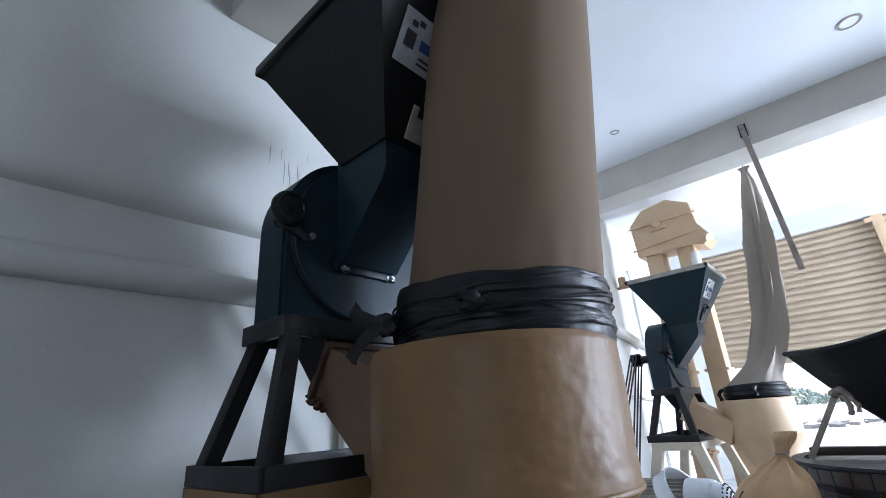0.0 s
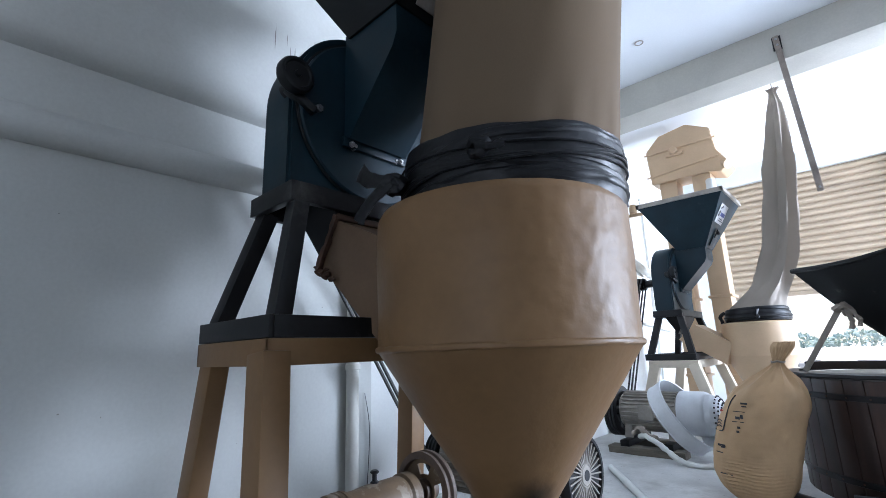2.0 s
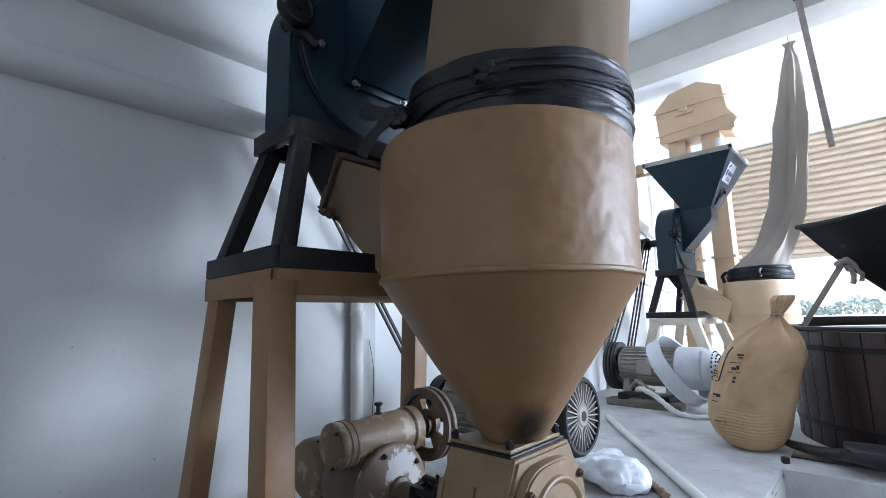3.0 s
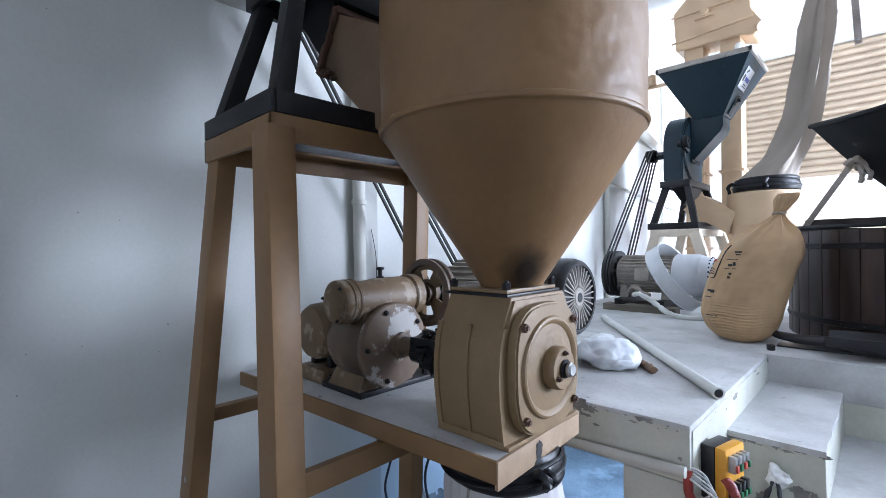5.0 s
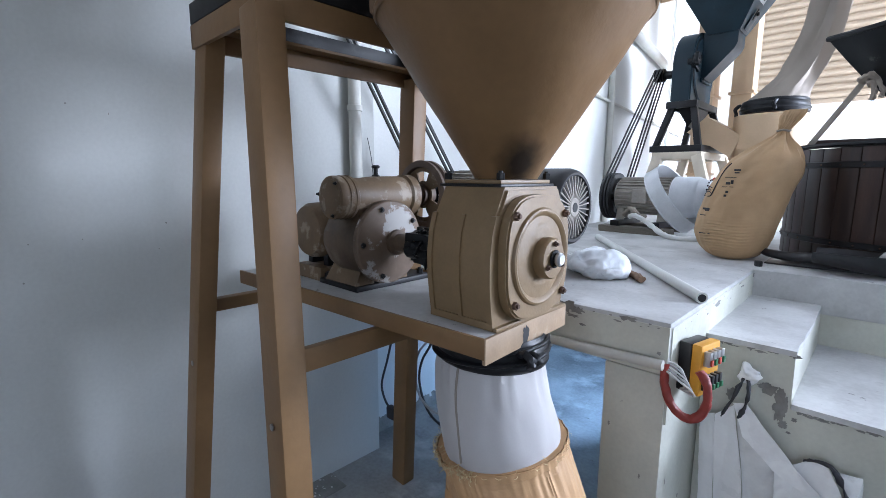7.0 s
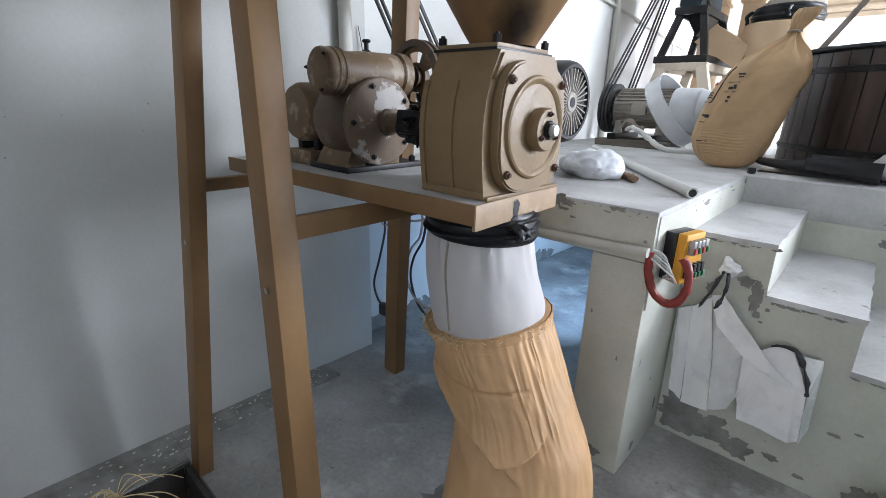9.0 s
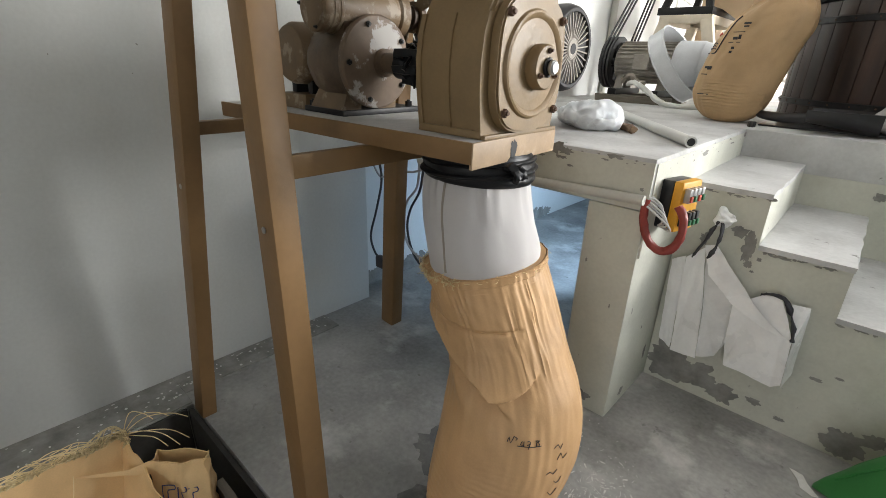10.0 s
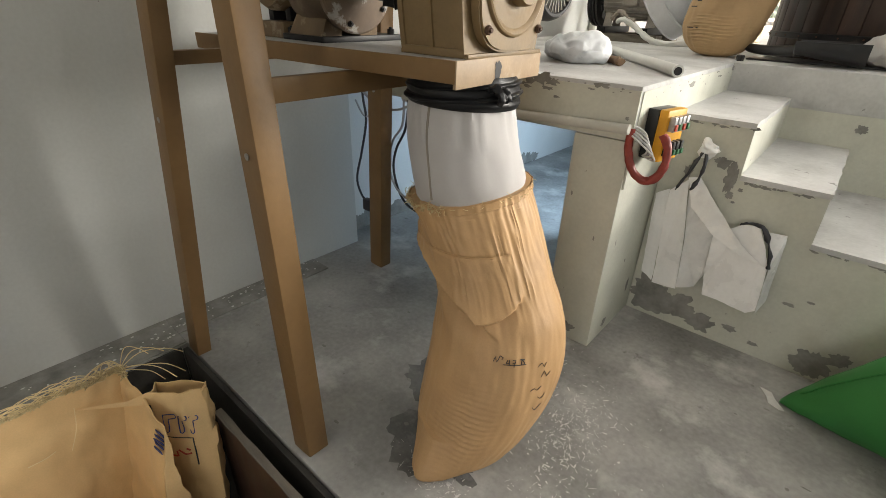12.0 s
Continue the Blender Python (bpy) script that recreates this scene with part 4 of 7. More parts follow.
def build_valve():
    va = thing("rotary_valve", (-0.59, 1.035, 0.987), "tan cast-iron rotary valve with round bolted end cover", "valve")
    cy, cz = 1.027, 1.126
    front = [(0.905, 0.99), (0.899, 1.03), (0.893, 1.08), (0.892, 1.13), (0.898, 1.18), (0.909, 1.215), (0.926, 1.246), (0.938, 1.27)]
    bm = bmesh.new()
    prism(bm, front + [(2.07 - y, z) for y, z in front[::-1]], "x", -0.664, -0.494)
    bmesh.ops.bevel(bm, geom=[e for e in bm.edges if abs(e.verts[0].co.x - e.verts[1].co.x) < 1e-5], offset=0.006, segments=2, affect="EDGES")
    body = part("body", bm, VALVEPAINT, va)
    for x0, x1 in ((-0.6645, -0.652), (-0.583, -0.573), (-0.507, -0.4938)):
        bm = bmesh.new()
        prism(bm, [(y - 0.0045, z) for y, z in front[:6]] + [(y + 0.01, z) for y, z in front[:6][::-1]], "x", x0, x1)
        part("rib", bm, VALVEPAINT, body)
    part("lower_rib", boxed(-0.664, -0.494, 0.8985, 0.912, 0.9885, 1.004, 0.002), VALVEPAINT, body)
    part("foot", boxed(-0.668, -0.484, 0.901, 1.169, 0.9872, 0.996, 0.002), VALVEPAINT, body)
    part("top_flange", boxed(-0.674, -0.508, 0.936, 1.134, 1.2695, 1.2755, 0.002), STEELBLACK, va)
    part("upper_flange", boxed(-0.668, -0.514, 0.944, 1.126, 1.276, 1.284, 0.002), VALVEPAINT, va)
    for x in (-0.660, -0.520):
        for y in (0.95, 1.12):
            part("bolt", bolt(bmesh.new(), (x, y, 1.284), "z", 0.009, 0.014), STEELBLACK, va)
    # end cover: a barrel-shaped bolted plate with a dished round face
    bm = bmesh.new()
    outline = []
    for i in range(56):
        a = 2 * math.pi * i / 56
        c, q = math.cos(a), math.sin(a)
        outline.append((cy + 0.117 * math.copysign(abs(c) ** 0.66, c), cz + 0.129 * math.copysign(abs(q) ** 0.66, q)))
    prism(bm, outline, "x", -0.496, -0.470)
    bmesh.ops.bevel(bm, geom=[e for e in bm.edges if abs(e.verts[0].co.x - e.verts[1].co.x) < 1e-5], offset=0.004, segments=2, affect="EDGES")
    cover = part("end_cover", bm, VALVEPAINT, va)
    bm = bmesh.new()
    lathe(bm, [(0.103, -0.4705), (0.100, -0.464), (0.096, -0.4625), (0.091, -0.4645), (0.086, -0.469), (0.06, -0.4675), (0.03, -0.467)], (0, cy, cz), "x", 72, caps=False)
    bmesh.ops.subdivide_edges(bm, edges=[e for e in bm.edges if e.calc_length() > 0.02], cuts=6)
    for v in bm.verts:
        v.co.x += 0.0006 * noise.fractal(v.co * 80, 0.7, 2.1, 4)
    part("dished_face", bm, VALVEPAINT, cover, "rough painted dished face")
    bm = bmesh.new()
    lathe(bm, [(0.043, -0.47), (0.044, -0.456), (0.043, -0.447), (0.040, -0.4435), (0.018, -0.443)], (0, 1.036, 1.124), "x", 40)
    boss = part("bearing_cap", bm, VALVEPAINT, cover)
    part("shaft_collar", cyl(bmesh.new(), (0, 1.036, 1.124), 0.019, -0.4432, -0.437, "x", 24), STEELBLACK, cover)
    part("shaft_end", cyl(bmesh.new(), (0, 1.036, 1.124), 0.0145, -0.437, -0.424, "x", 20), STEEL, cover, "bare steel shaft end")
    for a in (90, 210, 330):
        part("bolt", bolt(bmesh.new(), (-0.4435, 1.036 + 0.031 * math.cos(radians(a)), 1.124 + 0.031 * math.sin(radians(a))), "x", 0.0055, 0.006), RUSTY, boss)
    for y, z in ((0.934, 1.216), (0.937, 1.039), (1.117, 1.212), (1.118, 1.039)):
        part("bolt", bolt(bmesh.new(), (-0.471, y, z), "x", 0.0085, 0.009), RUSTY, cover)


build_valve()


def motor(name, label, cx0, cx1, cy, cz, r, mat, cowl_mat, base_z, fins=28, cowl=0.11, toward=1):
    """Electric motor with its axis along x; the fan cowl is at the toward end."""
    mo = thing(name, ((cx0 + cx1) / 2, cy, base_z), label, "motor")
    bm = bmesh.new()
    a0, a1 = (cx0, cx1 - cowl) if toward > 0 else (cx0 + cowl, cx1)
    cyl(bm, (0, cy, cz), r * 0.88, a0, a1, "x", 36, 0.008)
    body = part("body", bm, mat, mo)
    bm = bmesh.new()
    for i in range(fins):
        a = 2 * math.pi * i / fins
        m = Matrix.Translation((0, cy, cz)) @ Matrix.Rotation(a, 4, "X")
        box(bm, a0 + 0.02, a1 - 0.015, -0.003, 0.003, r * 0.86, r * 1.0, 0, m)
    part("finned_shell", bm, mat, body)["kind"] = "stuff"
    part("junction_box", boxed((a0 + a1) / 2 - 0.05, (a0 + a1) / 2 + 0.05, cy - r * 1.12, cy - r * 0.75, cz - 0.045, cz + 0.05, 0.006), mat, mo)
    bm = bmesh.new()
    c0, c1 = (a1 - 0.004, cx1) if toward > 0 else (a0 + 0.004, cx0)
    d = 1 if c1 > c0 else -1
    lathe(bm, [(r * 1.0, c0), (r * 1.04, c0 + d * 0.006), (r * 1.04, c1 - d * 0.03), (r * 0.99, c1 - d * 0.008), (r * 0.93, c1), (r * 0.86, c1 - d * 0.001), (r * 0.84, c1 - d * 0.012), (0.01, c1 - d * 0.014)], (0, cy, cz), "x", 48)
    cw = part("fan_cowl", bm, cowl_mat, mo)
    bm = bmesh.new()
    for i in range(30):
        a = 2 * math.pi * i / 30
        m = Matrix.Translation((0, cy, cz)) @ Matrix.Rotation(a, 4, "X")
        e0, e1 = sorted((c1 - d * 0.004, c1 - d * 0.009))
        box(bm, e0, e1, -0.0021, 0.0021, r * 0.24, r * 0.84, 0, m)
    part("fan_grille", bm, GREYPAINT, cw)["kind"] = "stuff"
    lathe_c = bmesh.new()
    cyl(lathe_c, (0, cy, cz), r * 0.26, c1 - d * 0.012, c1 - d * 0.001, "x", 24)
    part("grille_hub", lathe_c, GREYPAINT, cw)
    part("hub_hole", cyl(bmesh.new(), (0, cy, cz), r * 0.13, c1 - d * 0.004, c1 + d * 0.0005, "x", 20, 0.0003), SCREEN, mo)
    for x in (a0 + 0.05, a1 - 0.05):
        for s in (-1, 1):
            bm = bmesh.new()
            hull8(bm, [(x - 0.03, cy + s * r * 0.55 - 0.03, base_z), (x + 0.03, cy + s * r * 0.55 - 0.03, base_z), (x + 0.03, cy + s * r * 0.95 + 0.03, base_z), (x - 0.03, cy + s * r * 0.95 + 0.03, base_z)],
                  [(x - 0.02, cy + s * r * 0.5 - 0.02, cz - r * 0.5), (x + 0.02, cy + s * r * 0.5 - 0.02, cz - r * 0.5), (x + 0.02, cy + s * r * 0.75, cz - r * 0.5), (x - 0.02, cy + s * r * 0.75, cz - r * 0.5)])
            part("foot", bm, mat, mo)
    return mo


def pulley_wheel(parent, cx, cy, cz, r, w, mat, spokes=5, name="pulley"):
    bm = bmesh.new()
    prof, x = [(r * 0.78, cx - w / 2)], cx - w / 2
    k = 4
    for i in range(k):
        prof += [(r, cx - w / 2 + w * i / k + 0.001), (r, cx - w / 2 + w * (i + 0.25) / k), (r * 0.92, cx - w / 2 + w * (i + 0.5) / k), (r, cx - w / 2 + w * (i + 0.78) / k)]
    prof += [(r * 0.78, cx + w / 2)]
    lathe(bm, prof, (0, cy, cz), "x", 48, caps=False)
    lathe(bm, [(r * 0.78, cx + w / 2), (r * 0.76, cx + w / 2 - 0.01), (r * 0.76, cx - w / 2 + 0.01), (r * 0.78, cx - w / 2)], (0, cy, cz), "x", 48, caps=False)
    rim = part(name, bm, mat, parent)
    for i in range(spokes):
        a = 2 * math.pi * i / spokes + 0.3
        m = Matrix.Translation((0, cy, cz)) @ Matrix.Rotation(a, 4, "X")
        part("spoke", box(bmesh.new(), cx - w * 0.2, cx + w * 0.2, -r * 0.09, r * 0.09, r * 0.15, r * 0.79, 0.003, m), mat, rim)
    part("hub", cyl(bmesh.new(), (0, cy, cz), r * 0.24, cx - w * 0.55, cx + w * 0.55, "x", 24), mat, rim)
    return rim


def belts(name, label, y0, z0, r0, y1, z1, r1, xs):
    """V-belts round two pulleys whose shafts run along x."""
    be = thing(name, ((xs[0] + xs[-1]) / 2, (y0 + y1) / 2, min(z0, z1)), label, "belt")
    base = math.atan2(z1 - z0, y1 - y0)
    dist = math.hypot(y1 - y0, z1 - z0)
    off = math.acos((r0 - r1) / dist)
    pts = []
    for i in range(17):
        a = base + off + (2 * math.pi - 2 * off) * i / 16
        pts.append((y0 + r0 * math.cos(a), z0 + r0 * math.sin(a)))
    for i in range(17):
        a = base - off + 2 * off * i / 16
        pts.append((y1 + r1 * math.cos(a), z1 + r1 * math.sin(a)))
    for x in xs:
        n = len(pts)
        rings = []
        for i in range(n):
            p, q, s = pts[i - 1], pts[i], pts[(i + 1) % n]
            d = Vector((0, s[0] - p[0], s[1] - p[1])).normalized()
            o = Vector((0, d.z, -d.y))
            c = Vector((x, q[0], q[1]))
            rings.append([c + Vector((-0.0065, 0, 0)) + o * 0.005, c + Vector((0.0065, 0, 0)) + o * 0.005, c + Vector((0.004, 0, 0)) - o * 0.005, c + Vector((-0.004, 0, 0)) - o * 0.005])
        rings.append(rings[0])
        part("belt", skin(bmesh.new(), rings, caps=False), RUBBER, be)


near_motor = motor("electric_motor", "large dark electric motor with slotted fan cowl on the platform", -1.37, -0.78, 1.755, 1.18, 0.136, GREYPAINT, RUBBER, 0.9, cowl=0.15)
pulley_wheel(near_motor, -1.43, 1.755, 1.18, 0.10, 0.075, BLACK)
belts("drive_belts", "pair of black rubber drive belts to the near motor", 0.99, 2.275, 0.05, 1.755, 1.18, 0.10, (-1.415, -1.445))


GREASYTAN = material("oily_tan_enamel", (0.155, 0.100, 0.052), 0.55, dark=0.7, light=1.15, scale=14, fine=150, bump=0.4, depth=0.002, stain=(0.27, 0.215, 0.155), stain_amount=0.07, stain_scale=18, stain_edge=0.08, grime=(0.04, 0.028, 0.018), grime_amount=0.03, grime_scale=13, grime_edge=0.1)


FLAKED = material("flaked_paint", (0.145, 0.098, 0.064), 0.6, dark=0.7, light=1.2, scale=14, bump=0.4, stain=(0.37, 0.35, 0.325), stain_amount=0.095, stain_scale=9, stain_edge=0.03, grime=(0.05, 0.036, 0.026), grime_amount=0.03, grime_scale=10, grime_edge=0.06)


def build_gearbox():
    gb = thing("gearbox", (-1.0, 1.0, 0.987), "tan worm gearbox with flaking grey paint", "gearbox")
    cy, cz, wx, wz = 0.98, 1.118, -0.965, 1.236
    bm = bmesh.new()
    lathe(bm, [(0.075, -1.085), (0.094, -1.07), (0.104, -1.03), (0.104, -0.925), (0.098, -0.915)], (0, cy, cz), "x", 56)
    # saddle that carries the worm tube
    hull8(bm, [(-1.03, 0.89, 1.13), (-0.92, 0.89, 1.13), (-0.92, 1.075, 1.13), (-1.03, 1.075, 1.13)], [(-1.01, 0.905, 1.24), (-0.925, 0.905, 1.24), (-0.925, 1.08, 1.24), (-1.01, 1.08, 1.24)])
    wobble(bm, 0.002, 30)
    part("housing", bm, GREASY, gb)
    for y in (0.93, 1.05):
        bm = bmesh.new()
        hull8(bm, [(-1.09, y - 0.03, 1.0015), (-0.945, y - 0.03, 1.0015), (-0.945, y + 0.03, 1.0015), (-1.09, y + 0.03, 1.0015)], [(-1.05, y - 0.012, 1.075), (-0.93, y - 0.012, 1.075), (-0.93, y + 0.02, 1.075), (-1.05, y + 0.02, 1.075)])
        part("foot", bm, GREASYTAN, gb)
    bm = bmesh.new()
    lathe(bm, [(0.103, -0.917), (0.110, -0.912), (0.110, -0.900), (0.106, -0.896), (0.075, -0.893), (0.05, -0.888), (0.03, -0.886)], (0, cy, cz), "x", 60)
    cover = part("end_cover", bm, FLAKED, gb, "round cover with flaking grey-white paint")
    for a in (35, 110, 180, 250, 325):
        part("bolt", bolt(bmesh.new(), (-0.896, cy + 0.092 * math.cos(radians(a)), cz + 0.092 * math.sin(radians(a))), "x", 0.007, 0.007), STEELBLACK, cover)
    bm = bmesh.new()
    lathe(bm, [(0.048, 0.842), (0.0535, 0.845), (0.055, 0.849), (0.055, 0.862), (0.0535, 0.864), (0.0535, 0.868), (0.056, 0.870), (0.056, 0.878), (0.054, 0.880), (0.054, 0.885), (0.056, 0.887), (0.056, 0.894), (0.050, 0.899), (0.049, 0.93), (0.053, 0.97), (0.054, 1.06), (0.052, 1.072), (0.058, 1.078), (0.058, 1.104), (0.05, 1.11), (0.02, 1.113)], (wx, 0, wz), "y", 48)
    worm = part("worm_housing", bm, GREASYTAN, gb)
    part("end_cap", lathe(bmesh.new(), [(0.047, 0.8425), (0.047, 0.8405), (0.044, 0.839), (0.001, 0.839)], (wx, 0, wz), "y", 40), GREASYTAN, worm)
    for a in (50, 170, 290):
        part("bolt", bolt(bmesh.new(), (wx + 0.047 * math.cos(radians(a)), 0.8415, wz + 0.047 * math.sin(radians(a))), "y", 0.005, -0.004), STEELBLACK, worm)
    bm = bmesh.new()
    cyl(bm, (-0.968, 0.99, 0), 0.011, 1.286, 1.294, "z", 6)
    cyl(bm, (-0.968, 0.99, 0), 0.006, 1.29, 1.312, "z", 12)
    cyl(bm, (-0.968, 0.99, 0), 0.0115, 1.310, 1.319, "z", 16)
    part("breather_plug", bm, STEELBLACK, worm)
    part("foot_plate", boxed(-1.115, -0.935, 0.895, 1.165, 0.9872, 1.002, 0.003), STEELBLACK, gb)
    for x in (-1.095, -0.955):
        for y in (0.912, 1.14):
            part("bolt", bolt(bmesh.new(), (x, y, 1.002), "z", 0.01, 0.014), STEELBLACK, gb)
    # shaft and greasy flexible coupling to the valve
    bm = bmesh.new()
    lathe(bm, [(0.034, -0.888), (0.033, -0.876), (0.024, -0.872), (0.024, -0.80), (0.02, -0.798)], (0, cy + 0.01, cz), "x", 28)
    part("output_shaft", bm, GREASY, gb)
    bm = bmesh.new()
    lathe(bm, [(0.025, -0.83), (0.036, -0.826), (0.037, -0.80), (0.028, -0.795), (0.028, -0.77), (0.040, -0.765), (0.041, -0.735), (0.026, -0.73), (0.026, -0.665)], (0, 1.0, cz), "x", 28)
    for a in range(6):
        q = radians(60 * a + 20)
        box(bm, -0.818, -0.738, 1.0 + 0.037 * math.cos(q) - 0.009, 1.0 + 0.037 * math.cos(q) + 0.009, cz + 0.037 * math.sin(q) - 0.009, cz + 0.037 * math.sin(q) + 0.009, 0.002)
    for k in range(7):
        q = k * 0.9
        tube(bm, [(-0.80 + 0.012 * k, 1.0 + 0.035 * math.cos(q), cz + 0.035 * math.sin(q)), (-0.795 + 0.012 * k, 1.0 + 0.05 * math.cos(q + 0.3), cz + 0.05 * math.sin(q + 0.3)), (-0.79 + 0.010 * k, 1.0 + 0.06 * math.cos(q + 0.5), cz + 0.055 * math.sin(q + 0.5) - 0.006)], 0.007, 6, 3, 0.003)
    bmesh.ops.subdivide_edges(bm, edges=[e for e in bm.edges if e.calc_length() > 0.03], cuts=2)
    wobble(bm, 0.007, 50)
    part("coupling", bm, BLACK, gb, "greasy black shaft coupling")
    # grooved wheel on the worm shaft, its web pierced by four windows
    bm = bmesh.new()
    lathe(bm, [(0.082, 1.150), (0.100, 1.151), (0.100, 1.160), (0.090, 1.167), (0.100, 1.174), (0.100, 1.185), (0.082, 1.186)], (wx, 0, wz), "y", 64, caps=False)
    lathe(bm, [(0.082, 1.186), (0.080, 1.176), (0.080, 1.160), (0.082, 1.150)], (wx, 0, wz), "y", 64, caps=False)
    lathe(bm, [(0.016, 1.112), (0.016, 1.145), (0.03, 1.146), (0.03, 1.19), (0.01, 1.19)], (wx, 0, wz), "y", 24)
    wheel = part("drive_wheel", bm, material("rusty_cast_iron", (0.12, 0.082, 0.058), 0.6, dark=0.6, light=1.3, scale=20, bump=0.4), gb, "rusty grooved drive wheel")
    bm = bmesh.new()
    lathe(bm, [(0.028, 1.168), (0.040, 1.168), (0.068, 1.168), (0.0825, 1.168)], (wx, 0, wz), "y", 48, caps=False)
    gaps = []
    for f in bm.faces:
        c = f.calc_center_median() - Vector((wx, 1.168, wz))
        if 0.045 < math.hypot(c.x, c.z) < 0.066 and (math.degrees(math.atan2(c.z, c.x)) + 20) % 90 < 44:
            gaps.append(f)
    bmesh.ops.delete(bm, geom=gaps, context="FACES")
    bmesh.ops.recalc_face_normals(bm, faces=bm.faces)
    bmesh.ops.solidify(bm, geom=bm.faces, thickness=0.006)
    part("web", bm, GREASYTAN, wheel)


build_gearbox()


def build_small_motor():
    mo = thing("small_motor", (-1.17, 0.99, 0.987), "small dusty tan motor behind the gearbox", "motor")
    bm = bmesh.new()
    lathe(bm, [(0.05, 0.885), (0.070, 0.89), (0.079, 0.905), (0.081, 0.94), (0.080, 0.955), (0.068, 0.96), (0.068, 1.12), (0.074, 1.13), (0.06, 1.15)], (-1.165, 0, 1.133), "y", 40)
    body = part("body", bm, GREASYTAN, mo)
    bm = bmesh.new()
    for i in range(26):
        m = Matrix.Translation((-1.165, 0, 1.133)) @ Matrix.Rotation(2 * math.pi * i / 26, 4, "Y")
        box(bm, -0.002, 0.002, 0.965, 1.11, 0.066, 0.080, 0, m)
    part("finned_shell", bm, STEELBLACK, body)["kind"] = "stuff"
    part("base", boxed(-1.25, -1.115, 0.90, 1.14, 0.9875, 1.028, 0.004), GREASYTAN, mo)
    for x in (-1.22, -1.135):
        part("foot", boxed(x - 0.012, x + 0.012, 0.93, 1.11, 1.0285, 1.08, 0.003), STEELBLACK, mo)


build_small_motor()


# ---- the sack being filled ----
def sack_body(bm, rows, n=72, folds=0.004, seed=1, steps=6):
    """Soft tube through rows of (x, y, z, rx, ry): creased cloth."""
    path = smooth_path([r[:3] for r in rows], steps)
    radii = smooth_path([(r[3], r[4], 0) for r in rows], steps)
    rings = []
    for i, (p, q) in enumerate(zip(path, radii)):
        ring = []
        for k in range(n):
            a = 2 * math.pi * k / n
            c, s = math.cos(a), math.sin(a)
            w = folds * noise.fractal(Vector((c * 2.2, s * 2.2, p.z * 7 + seed)), 0.9, 2.0, 4)
            w += folds * 0.5 * math.sin(k * 0.9 + 6 * noise.noise(Vector((c, s, p.z * 3 + seed)))) * (0.4 + 0.6 * noise.noise(Vector((p.z * 9, c * 2, seed))))
            ring.append(Vector((p.x + (q.x + w) * c, p.y + (q.y + w) * s, p.z)))
        rings.append(ring)
    return rings


SACK_N = 288


